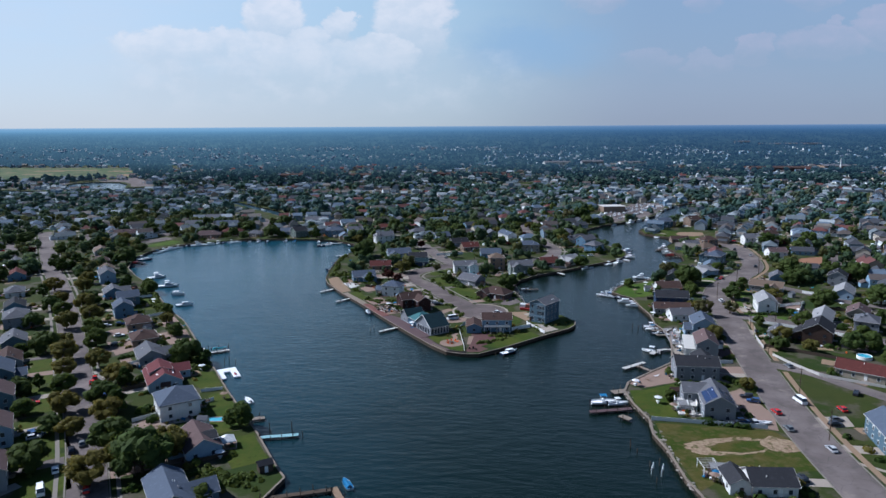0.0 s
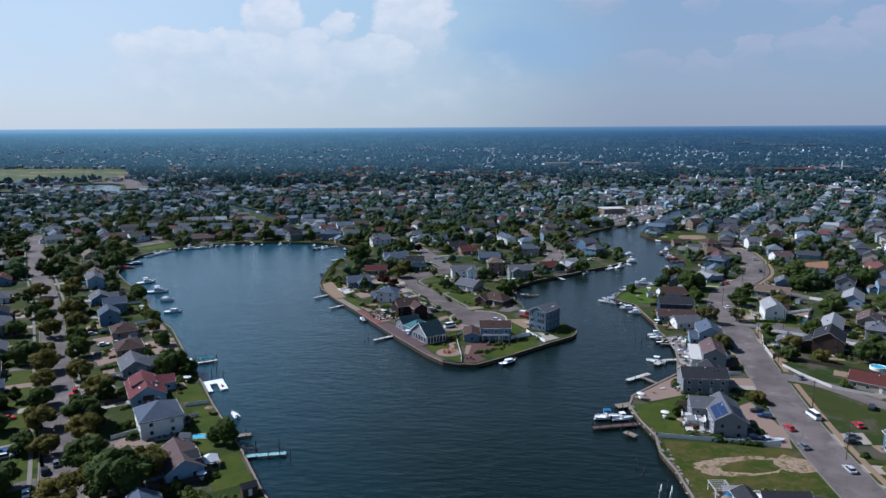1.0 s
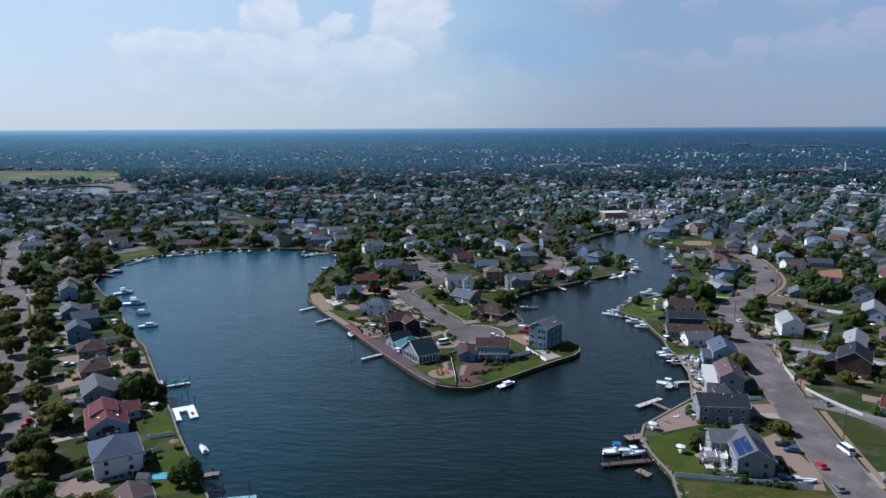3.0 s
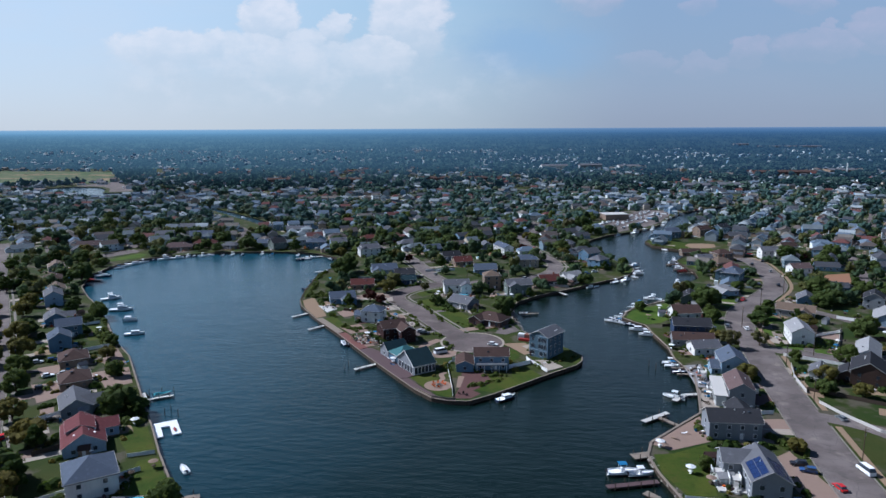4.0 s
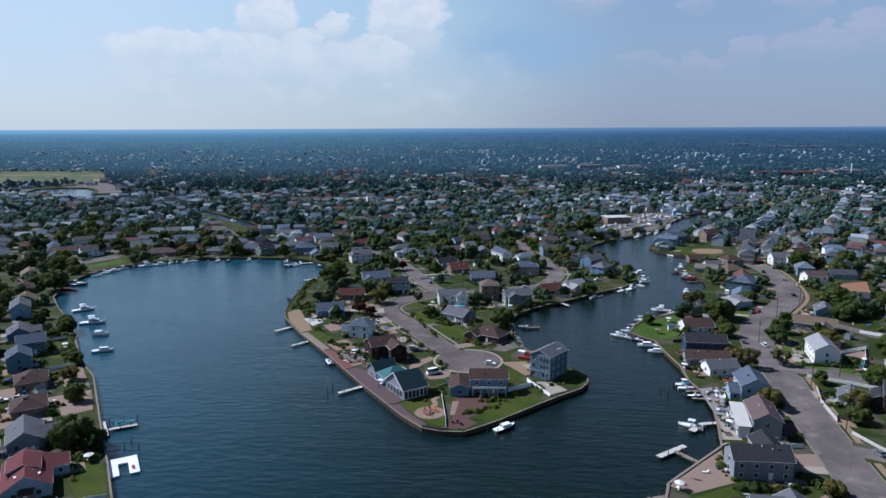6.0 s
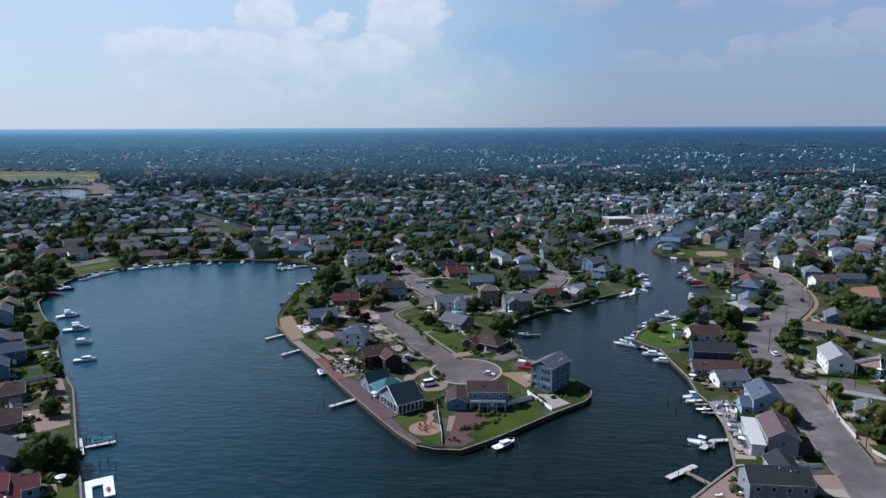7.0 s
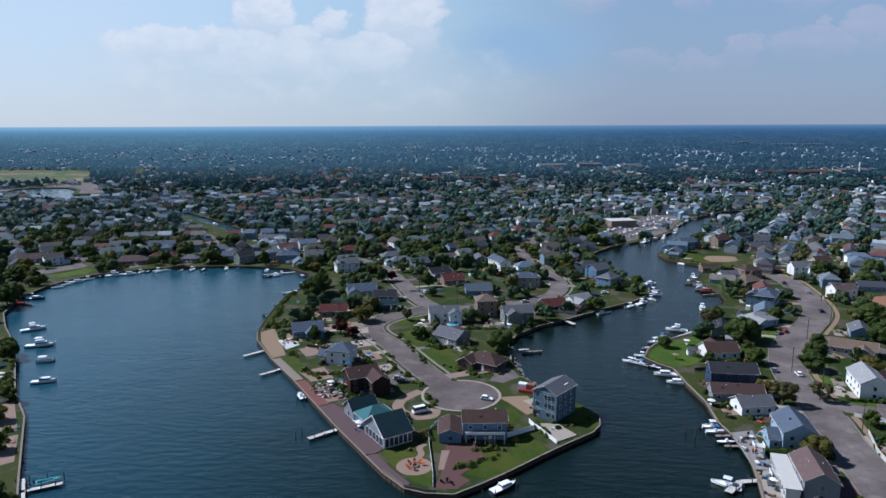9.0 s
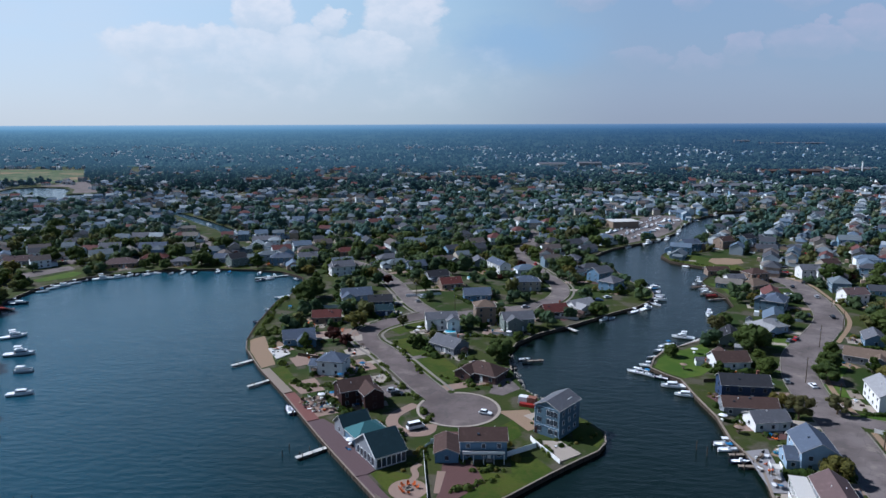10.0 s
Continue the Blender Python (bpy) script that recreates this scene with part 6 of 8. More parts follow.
WT, PT = M["white_timber"], M["pale_timber"]
for q in ((-109, 391.8, -101.5, 400.5, 1.8, WT, "white floating dock at the seawall", 2), (-94, 369.8, -88, 376.8, 1.6, WT, "short pale floating dock with dark piles", 2),
          (-59.2, 315.2, -51.5, 322.4, 1.7, WT, "pale timber dock reaching into the bay", 3), (-130.6, 277.6, -121.6, 283.2, 1.5, WT, "pale timber dock with tall piles", 3), (-134.8, 284.2, -127.4, 273.6, 2.2, WT, "pale dock platform along the bulkhead", 3),
          (-87, 212, -81, 214.5, 2.4, PT, "short timber boat platform", 2), (-79, 199, -65.5, 202.5, 2.0, M["painted_deck"], "pale teal-painted dock with tall piles", 4),
          (-66, 163, -46, 170, 1.8, M["timber"], "long brown timber pier", 6), (-46, 171, -41.5, 163, 2.0, M["sand"], "pale timber head of a pier", 2),
          (31, 227.6, 46, 231.5, 2.0, M["mahogany"], "red-brown timber dock off a lawn", 4), (41, 225.4, 44, 222.2, 2.4, PT, "small grey floating boat platform", 1),
          (50, 272, 60, 280, 2.0, WT, "pale floating dock off a terrace", 2), (56, 276, 62, 268, 1.6, PT, "timber gangway to a floating dock", 2),
          (65, 291, 70.5, 297, 2.2, WT, "white floating dock with boats", 2), (70.5, 297, 76, 298, 1.8, WT, "white floating dock with boats", 1), (41.5, 246, 47, 248, 3.5, PT, "square timber dock platform", 2),
          (72.5, 326, 79, 326.5, 1.4, PT, "narrow grey timber finger dock", 2), (73, 319, 79, 319, 1.4, PT, "narrow grey timber finger dock", 2), (73, 333, 78, 333, 1.2, PT, "narrow grey timber finger dock", 2),
          (13, 405, 22, 407, 1.6, PT, "timber dock in the creek", 3), (37, 455, 41, 449, 2.2, WT, "white floating dock in the creek", 1), (-155, 552, -136, 562, 1.6, WT, "pale dock on the far shore", 3),
          (121, 543, 133, 548, 3.4, M["timber"], "dark timber dock with a shelter", 3), (122, 526, 132, 530, 1.2, PT, "narrow grey timber dock", 2), (123, 514, 133, 517, 1.2, PT, "narrow grey timber dock", 2),
          (-281, 476, -262, 470, 2.2, M["red_hull"], "red-brown timber dock on the far shore", 3), (118, 478, 124, 488, 1.4, PT, "narrow grey timber dock", 2), (76, 421, 104, 447, 1.2, WT, "pale timber catwalk along the bank", 5),
          (-112, 492, -122, 494, 1.3, PT, "short grey timber finger dock", 2), (-108, 482, -119, 484, 1.3, PT, "short grey timber finger dock", 2)):
    dock(*q)
# U-shaped white float
ob = thing("dock", "white U-shaped floating boat dock", "dock", pose(-111.0, 255.4, 0, 0, 0, -57), "docks along the banks")
for nm, x, y, sx, sy in (("float", -3.9, 0, 4.0, 8.4), ("float", 2.0, 2.8, 7.8, 2.8), ("float", 2.0, -2.8, 7.8, 2.8)):
    g = Geo(); g.box(x, y, 0.1, sx, sy, 0.5); part(nm, g, M["gelcoat"], ob)


def hull_geo(L, B, H, mat_side=0):
    """Lofted hull with a flared bow and a flat transom."""
    g = Geo()
    st = []
    for i in range(9):
        t = i / 8
        b = B / 2 * (1.0 - max(0, (t - 0.45) / 0.55) ** 2.2) * (0.92 + 0.08 * min(1, t * 4))
        b = max(b, 0.03)
        sheer = H * (0.80 + 0.35 * t ** 2)
        keel = -0.25 + 0.55 * max(0, (t - 0.7) / 0.3) ** 2
        x = -L / 2 + L * t
        st.append([(x, -b, sheer), (x - 0.02, -b * 0.86, sheer * 0.25), (x - 0.05, 0, keel), (x - 0.02, b * 0.86, sheer * 0.25), (x, b, sheer)])
    pts = [p for s in st for p in s]
    fs = []
    for i in range(8):
        for j in range(4):
            fs.append((i * 5 + j, i * 5 + j + 1, i * 5 + 6 + j, i * 5 + 5 + j))
    fs.append((4, 3, 2, 1, 0))
    g.solid(pts, fs, mat_side)
    return g


def deck_geo(L, B, H, drop=0.12):
    g = Geo()
    a, b2 = [], []
    for i in range(9):
        t = i / 8
        b = max(0.02, B / 2 * (1.0 - max(0, (t - 0.45) / 0.55) ** 2.2) - 0.08)
        z = H * (0.80 + 0.35 * t ** 2) - drop
        a.append((-L / 2 + L * t - 0.02, -b, z))
        b2.append((-L / 2 + L * t - 0.02, b, z))
    g.solid(a + b2, [(i, i + 1, 10 + i, 9 + i) for i in range(8)])
    return g


def outboard(parent, x, n=1):
    for i in range(n):
        g = Geo()
        y = (i - (n - 1) / 2) * 0.7
        g.box(x, y, 0.75, 0.55, 0.42, 0.6, 0, 0, 0.25)
        g.box(x + 0.03, y, -0.2, 0.25, 0.14, 0.98)
        part("outboard_motor", g, CARS["black"], parent, "black outboard motor")


def boat_console(L, B, hull, top, label):
    ob = thing("motorboat", label, "boat", None, "boats along the banks")
    part("hull", hull_geo(L, B, 0.95), hull, ob)
    part("deck", deck_geo(L, B, 0.95, 0.35), M["gelcoat"], ob)
    g = Geo(); g.box(-L * 0.02, 0, 0.5, 0.9, 0.8, 0.95, 0, 0, 0.15); part("console", g, M["gelcoat"], ob)
    g = Geo(); g.box(L * 0.045, 0, 1.42, 0.06, 0.75, 0.4); part("windscreen", g, M["glass"], ob)
    if top:
        g = Geo(); g.box(-L * 0.03, 0, 2.45, L * 0.27, B * 0.72, 0.08); part("hardtop", g, top, ob)
        for sx in (-1, 1):
            for sy in (-1, 1):
                g = Geo(); g.tube((-L * 0.03 + sx * 0.6, sy * B * 0.22, 0.6), (-L * 0.03 + sx * 0.7, sy * B * 0.3, 2.46), 0.04, 0.04, 5); part("post", g, M["trim"], ob)
    outboard(ob, -L / 2 - 0.25, 2 if L > 7.5 else 1)
    return ob


def boat_cruiser(L, B, hull, label, bridge=True):
    ob = thing("motor_cruiser", label, "boat", None, "boats along the banks")
    part("hull", hull_geo(L, B, 1.25), hull, ob)
    part("deck", deck_geo(L, B, 1.25, 0.1), M["gelcoat"], ob)
    g = Geo(); g.box(L * 0.05, 0, 1.0, L * 0.42, B * 0.72, 1.15, 0, 0, 0.16); part("cabin", g, M["gelcoat"], ob)
    g = Geo(); g.box(L * 0.05, 0, 1.5, L * 0.40, B * 0.715, 0.36, 0, 0, 0.05); part("cabin_window", g, M["glass"], ob, "dark cabin window band")
    if bridge:
        g = Geo(); g.box(-L * 0.02, 0, 2.12, L * 0.22, B * 0.6, 0.6, 0, 0, -0.1); part("flybridge", g, M["gelcoat"], ob)
        g = Geo(); g.box(-L * 0.04, 0, 3.75, L * 0.24, B * 0.6, 0.08); part("bimini", g, M["canvas_white"], ob)
        for sx in (-1, 1):
            for sy in (-1, 1):
                g = Geo(); g.tube((-L * 0.04 + sx * L * 0.09, sy * B * 0.26, 2.5), (-L * 0.04 + sx * L * 0.11, sy * B * 0.28, 3.76), 0.035, 0.035, 5); part("post", g, M["trim"], ob)
    else:
        g = Geo(); g.tube((-L * 0.18, -B * 0.36, 1.1), (-L * 0.12, -B * 0.3, 2.5), 0.06, 0.06, 6); g.tube((-L * 0.12, -B * 0.3, 2.5), (-L * 0.12, B * 0.3, 2.5), 0.06, 0.06, 6); g.tube((-L * 0.18, B * 0.36, 1.1), (-L * 0.12, B * 0.3, 2.5), 0.06, 0.06, 6)
        part("arch", g, M["trim"], ob)
    g = Geo()
    for i in range(7):
        t = 0.5 + i / 6 * 0.48
        b = max(0.05, B / 2 * (1.0 - max(0, (t - 0.45) / 0.55) ** 2.2) - 0.1)
        for s in (-1, 1):
            g.tube((-L / 2 + L * t, s * b, 1.1), (-L / 2 + L * t, s * b, 1.95 + 0.2 * t), 0.025, 0.025, 4)
    part("bow_rail", g, M["trim"], ob)
    return ob


def boat_pontoon(L, B, label, top):
    ob = thing("pontoon_boat", label, "boat", None, "boats along the banks")
    for s in (-1, 1):
        g = Geo(); g.tube((-L / 2, s * B * 0.34, 0.2), (L / 2, s * B * 0.34, 0.2), 0.36, 0.30, 9); part("pontoon", g, CARS["silver"], ob)
    g = Geo(); g.box(0, 0, 0.55, L * 0.95, B, 0.12); part("deck", g, M["grey_deck"], ob)
    g = Geo()
    for s in (-1, 1):
        g.box(0, s * (B / 2 - 0.05), 0.67, L * 0.9, 0.06, 0.7)
        g.box(s * L * 0.45, 0, 0.67, 0.06, B * 0.7, 0.7)
    part("side_panel", g, M["gelcoat"], ob)
    g = Geo(); g.box(-L * 0.15, 0, 2.5, L * 0.45, B * 0.95, 0.08); part("canopy", g, top, ob)
    for sx in (-1, 1):
        for sy in (-1, 1):
            g = Geo(); g.tube((-L * 0.15 + sx * L * 0.2, sy * B * 0.45, 0.7), (-L * 0.15 + sx * L * 0.21, sy * B * 0.45, 2.5), 0.03, 0.03, 5); part("post", g, M["trim"], ob)
    outboard(ob, -L / 2 - 0.1)
    return ob


def boat_skiff(L, B, hull, cover, label):
    ob = thing("small_boat", label, "boat", None, "boats along the banks")
    part("hull", hull_geo(L, B, 0.75), hull, ob)
    if cover:
        g = deck_geo(L, B, 0.75, -0.02)
        g.tube((-L * 0.4, 0, 0.6), (L * 0.3, 0, 0.65), B * 0.3, B * 0.12, 8)
        part("cover", g, cover, ob, "fitted canvas cover")
    else:
        part("deck", deck_geo(L, B, 0.75, 0.3), M["gelcoat"], ob)
        for i in range(2):
            g = Geo(); g.box(-L * 0.25 + i * L * 0.3, 0, 0.45, 0.4, B * 0.8, 0.1); part("bench", g, M["pale_timber"], ob)
    outboard(ob, -L / 2 - 0.2)
    return ob


BOATS = {
    "console": boat_console(7.6, 2.6, M["gelcoat"], M["canvas_white"], "white centre-console motorboat with a white hardtop"),
    "blue_top": boat_console(7.2, 2.5, M["gelcoat"], M["canvas_blue"], "white centre-console motorboat with a blue top"),
    "open": boat_console(6.4, 2.3, M["navy_hull"], None, "navy open motorboat with a white deck"),
    "cruiser": boat_cruiser(11.5, 3.8, M["gelcoat"], "white cabin cruiser with a covered flybridge"),
    "express": boat_cruiser(9.5, 3.2, M["gelcoat"], "white express cruiser with a low cabin", False),
    "navy": boat_cruiser(10.0, 3.3, M["navy_hull"], "navy-hulled cabin cruiser with a white cabin", False),
    "pontoon": boat_pontoon(7.2, 2.6, "grey pontoon boat with a pale canopy", M["canvas_white"]),
    "skiff": boat_skiff(5.0, 1.9, M["gelcoat"], None, "small white open skiff with benches"),
    "covered": boat_skiff(6.0, 2.3, M["gelcoat"], M["canvas_white"], "small boat under a white cover"),
    "teal": boat_skiff(6.5, 2.4, M["gelcoat"], M["canvas_blue"], "white boat under a blue cover"),
    "green": boat_skiff(6.5, 2.4, M["gelcoat"], M["canvas_teal"], "white boat under a teal cover on a lift"),
    "red": boat_skiff(5.2, 2.0, M["red_hull"], M["red_hull"], "small boat under a red cover"),
}
AFLOAT = set()


def moor(kind, x, y, a, z=0.0, s=1.0):
    m = pose(x, y, z, 0, 0, a) @ Matrix.Diagonal((s, s, s, 1))
    if kind in AFLOAT:
        ob = copy_thing(BOATS[kind], Matrix())
    else:
        AFLOAT.add(kind)
        ob = BOATS[kind]
    ob.matrix_basis = m


for q in (("cruiser", -229, 425, 40), ("cruiser", -209, 401, 20, 0, 1.1), ("pontoon", -193, 381, 15), ("express", -178, 358, 20), ("covered", -92.5, 229.5, 130), ("teal", -43, 174, 120), ("red", -107.4, 254.6, -57, 0.5, 0.5),
          ("open", -71.8, 350.4, 122, 0, 1.25), ("navy", 3.4, 289.8, 40, 0, 0.9), ("blue_top", 37, 236.5, 8, 0.3, 1.3), ("console", 42, 236, 12, 0.3), ("console", 66, 295.5, 150, 0, 1.1),
          ("console", 58.5, 396.5, 150, 0, 0.9), ("blue_top", 62.5, 394, 145), ("open", 61, 399, 150), ("console", 65, 404, 160, 0, 0.9), ("express", 70, 381.5, 175), ("express", 72.5, 373, 170, 0, 0.9), ("open", 67, 390.5, 150),
          ("blue_top", 80, 431.5, 200), ("cruiser", 90, 443.5, 160, 0, 0.9), ("console", 75, 424, 200), ("skiff", 69, 415, 210), ("cruiser", 114, 484, 250, 0, 0.85), ("console", 74, 333.8, 0), ("blue_top", 74, 330, 0), ("open", 75, 322.6, 0),
          ("pontoon", 128, 552, 200), ("console", 128, 541, 195), ("express", 127, 532.5, 195, 0, 0.8), ("red", 127, 523, 195, 0, 1.4), ("console", 90, 546, 20, 0, 0.9), ("express", 98, 541, 15), ("blue_top", 97, 532, 10), ("console", 97, 523, 5),
          ("open", 100, 548, 10), ("express", 95, 514, -30), ("cruiser", 84, 494, 40, 0, 0.8), ("console", 76, 487, 40), ("skiff", 62, 474, 40), ("console", 91, 503, -60), ("express", 58, 472, 40, 0, 0.7),
          ("skiff", 14, 409, 10), ("skiff", 100, 676, 40), ("console", 110, 680, 45), ("cruiser", 129, 698, 40), ("cruiser", 150, 720, 60, 0, 0.9), ("express", 140, 711, 45), ("cruiser", 167, 751, 65), ("express", 172, 764, 65), ("console", 178, 784, 70),
          ("express", 186, 801, 60), ("cruiser", 196, 820, 50, 0, 0.9), ("console", 206, 838, 50), ("express", 220, 858, 45), ("cruiser", 238, 875, 40),
          ("covered", 87, 220.6, 2, LAND + 0.25, 0.9), ("console", -273, 487, 20), ("navy", -268, 483, 15), ("red", -270, 471, 20), ("blue_top", -273, 511, 30), ("console", -272, 519, 30), ("express", -270, 526, 35), ("console", -267, 534, 35), ("open", -263, 541, 40),
          ("cruiser", -256, 546, 30), ("express", -248, 550, 30), ("console", -243, 557, 80), ("open", -239, 559, 80), ("console", -233, 562, 10), ("covered", -228, 565, 0), ("console", -211, 567, 80), ("console", -188, 571, 85, 0, 0.9),
          ("console", -146, 552, 30), ("open", -150, 548, 30), ("skiff", -118, 535, 10), ("blue_top", -111, 524, 15), ("open", -106, 489, 10), ("blue_top", -110, 480, 10), ("red", -107, 485, 10), ("console", -118, 503, 20),
          ("green", -126.2, 283.6, 32, 0.7), ("console", 132, 566, 60, 0, 0.9), ("skiff", 131, 618, 120), ("covered", 135, 607, 130), ("skiff", 148, 590, 165),
          ("cruiser", -238, 736, 130, 0, 0.8), ("express", -284, 783, 135)):
    moor(*q)
# boats laid up ashore in the yard
for i in range(26):
    t = i % 13
    x, y = 100 + t * 6.6 + (i // 13) * -7, 712 + t * 10.0 + (i // 13) * 14
    if inside(YARD, x, y) or i < 20:
        moor(("express", "console", "covered", "cruiser")[i % 4], x, y, 30 + 15 * (i % 5), LAND + 0.3, 0.85)


# a crowded quay in the boatyard, and small craft along the northern shore
for i in range(13):
    t = i / 12
    moor(("covered", "skiff", "covered", "teal")[i % 4], 122 + 62 * t + 3 * math.sin(i * 2.1), 716 + 108 * t + 4 * math.cos(i * 1.7), 60 + 37 * i, LAND + 0.35, 1.25)
for i, (x, y, a) in enumerate(((-232, 562, 70), (-218, 566, 80), (-203, 569, 85), (-180, 572, 95), (-158, 570, 95), (-146, 565, 110), (-128, 552, 140), (-120, 530, 160), (-124, 505, 190), (-122, 480, 180), (-119, 455, 175))):
    moor(("covered", "skiff", "open", "teal")[i % 4], x, y - 1.5 if x < -140 else y, a, 0, 1.1)
# lone piles
for i, (x, y, h) in enumerate(((-76, 205, 3.4), (-69, 206.5, 3.6), (-64, 202, 2.2), (-131, 282.5, 3.2), (-127, 284.5, 3.2), (-116.8, 266.3, 3.0), (-115.9, 269.2, 3.0), (-112.1, 266.6, 2.8), (-123, 286, 3.0), (41, 206, 1.6), (42, 200, 1.4), (40.5, 203, 1.2), (44, 191, 2.0), (47, 192, 2.4), (44, 182, 1.6),
                               (-63, 321, 2.4), (-64, 317, 2.2), (-69, 346, 2.4), (-73, 349, 2.2), (64, 330, 3.0), (66, 326, 3.0), (1, 285.6, 2.2), (7.5, 291.6, 2.2), (-2.5, 285.6, 2.0))):
    g = Geo()
    g.tube((0, 0, -1.5), (0.05, 0, h), 0.16, 0.14, 7)
    tagged(part("mooring_post", g, M["timber"], None, "", pose(x, y, 0)), "dark weathered timber mooring post in the water", "post", "mooring posts")


# ------------------------------------------------------------------ vehicles
def wheel(parent, x, y, r=0.33):
    g = Geo(); g.tube((x, y - 0.11, r), (x, y + 0.11, r), r, r, 12)
    w = part("wheel", g, M["rubber"], parent)
    g = Geo(); g.tube((x, y - 0.12, r), (x, y + 0.12, r), r * 0.6, r * 0.6, 8)
    part("rim", g, CARS["silver"], w)


def car_proto(paint, label, L=4.6, W=1.82, body=0.72, cab=0.62, c0=-0.42, c1=0.18, name="car"):
    ob = thing(name, label, "car", None, "parked cars")
    g = Geo()
    pts = []
    prof = ((-L / 2, 0.35), (-L / 2 + 0.06, body + 0.12), (-L * 0.30, body + 0.22), (L * 0.22, body + 0.20), (L / 2 - 0.12, body), (L / 2, 0.38))
    for s in (-1, 1):
        for x, z in prof:
            pts.append((x, s * W / 2 * (0.95 if abs(x) > L * 0.45 else 1), z))
    n = len(prof)
    g.solid(pts, [tuple(range(n)), tuple(range(2 * n - 1, n - 1, -1))] + [(i + 1, i, n + i, n + i + 1) for i in range(n - 1)] + [(0, n - 1, 2 * n - 1, n)])
    part("body", g, CARS[paint], ob)
    g = Geo()
    z0, z1 = body + 0.2, body + 0.2 + cab
    a = [(L * c0, -W * 0.46, z0), (L * c1, -W * 0.46, z0), (L * c1, W * 0.46, z0), (L * c0, W * 0.46, z0)]
    b = [(L * (c0 + 0.07), -W * 0.38, z1), (L * (c1 - 0.13), -W * 0.38, z1), (L * (c1 - 0.13), W * 0.38, z1), (L * (c0 + 0.07), W * 0.38, z1)]
    g.solid(a + b, [(0, 1, 5, 4), (1, 2, 6, 5), (2, 3, 7, 6), (3, 0, 4, 7)])
    part("glazing", g, M["glass"], ob)
    g = Geo()
    g.box(L * (c0 + c1 - 0.06) / 2, 0, z1, L * (c1 - c0 - 0.20), W * 0.77, 0.05)
    part("roof_panel", g, CARS[paint], ob)
    for sx in (-0.30, 0.31):
        for s in (-1, 1):
            wheel(ob, L * sx, s * (W / 2 - 0.1))
    return ob


FLEET = {"white": car_proto("white", "white saloon car parked at the roadside"), "silver": car_proto("silver", "silver car parked at the roadside"), "black": car_proto("black", "black car parked on a driveway", 4.8, 1.88, 0.8, 0.7, -0.48, 0.2),
         "red": car_proto("red", "bright red car parked on the road"), "blue": car_proto("blue", "dark blue car parked on a driveway", 4.7, 1.85, 0.8, 0.7, -0.48, 0.2), "grey": car_proto("grey", "grey car parked at the roadside"),
         "van": car_proto("white", "white van parked beside a house", 5.9, 2.1, 1.2, 1.05, -0.49, 0.40, "van")}
PARKED = set()


def park(kind, x, y, a):
    m = pose(x, y, LAND + (0.12 if math.hypot(x - CUL[0], y - CUL[1]) < 16 else 0.07), 0, 0, a)
    if kind in PARKED:
        copy_thing(FLEET[kind], m)
    else:
        PARKED.add(kind)
        FLEET[kind].matrix_basis = m


for q in (("white", -2, 349, -18), ("van", -25, 336.5, 30), ("black", -35, 364, 10), ("silver", -37, 367, 10), ("red", 94.5, 230, 100), ("black", 89, 243, 170), ("blue", 90, 239, 165), ("grey", 93.5, 217, 95), ("black", 78, 219, 20), ("silver", 84, 221, 95),
          ("blue", -151, 195, 36), ("silver", -149, 192, 36), ("red", -168, 218, 36), ("van", -125, 161, 126), ("black", -127, 177, 126), ("grey", -131, 189, 126), ("red", -160, 243, 126), ("blue", -147, 242, 36), ("black", -152, 257, 36), ("red", -113, 163, 120),
          ("silver", -196, 312, 36), ("blue", -191, 315, 36), ("white", -181, 297, 36), ("white", -119, 170, 126), ("grey", 114, 386, 80), ("red", 140, 440, 50), ("black", 163, 480, 70), ("black", 174, 478, 80), ("blue", 100, 377, 5), ("black", 193, 556, 70), ("black", 181, 543, 80),
          ("silver", 185, 520, 80), ("grey", -42, 497, 110), ("white", -41, 507, 110), ("silver", -60, 492, 20), ("black", -52, 489, 20), ("black", 27, 556, 100), ("red", 30, 602, 100), ("grey", 53, 686, 60), ("black", 84, 184, 100), ("red", 118, 234, 95), ("black", 110, 221, 10), ("grey", 112, 225, 10), ("black", 130, 249, 55), ("silver", 100.5, 203, 95),
          ("grey", 117, 277, 100), ("van", 106.4, 240, 100), ("blue", 80.5, 221.2, 5), ("silver", -176, 300, 36), ("white", -172, 296, 36), ("black", -175, 284, 36), ("blue", -145, 226, 36), ("silver", -137, 214, 100), ("red", -158.5, 238.5, 126), ("black", -131.5, 184.5, 126), ("white", -128.6, 172.5, 126), ("blue", -149.2, 194.2, 36), ("white", 122, 382, 90), ("white", -84, 602, 120), ("black", -86, 596, 120), ("silver", 18, 488, 20), ("blue", 60, 505, 0), ("white", 66, 512, 20), ("silver", 110, 404, 60), ("grey", 136, 437, 45)):
    park(*q)


# ------------------------------------------------------------------ small things
def utility_pole(x, y, h=10.5, a=0):
    ob = thing("utility_pole", "tall brown timber utility pole with a crossarm", "utility pole", pose(x, y, LAND, 0, 0, a), "utility poles")
    g = Geo(); g.tube((0, 0, -0.3), (0, 0, h), 0.17, 0.11, 7); part("pole", g, M["bark"], ob)
    g = Geo(); g.box(0, 0, h - 1.0, 2.4, 0.12, 0.12); part("crossarm", g, M["bark"], ob)
    g = Geo(); g.tube((0.25, 0.2, h - 3.0), (0.25, 0.2, h - 2.1), 0.22, 0.22, 8); part("transformer", g, CARS["grey"], ob)


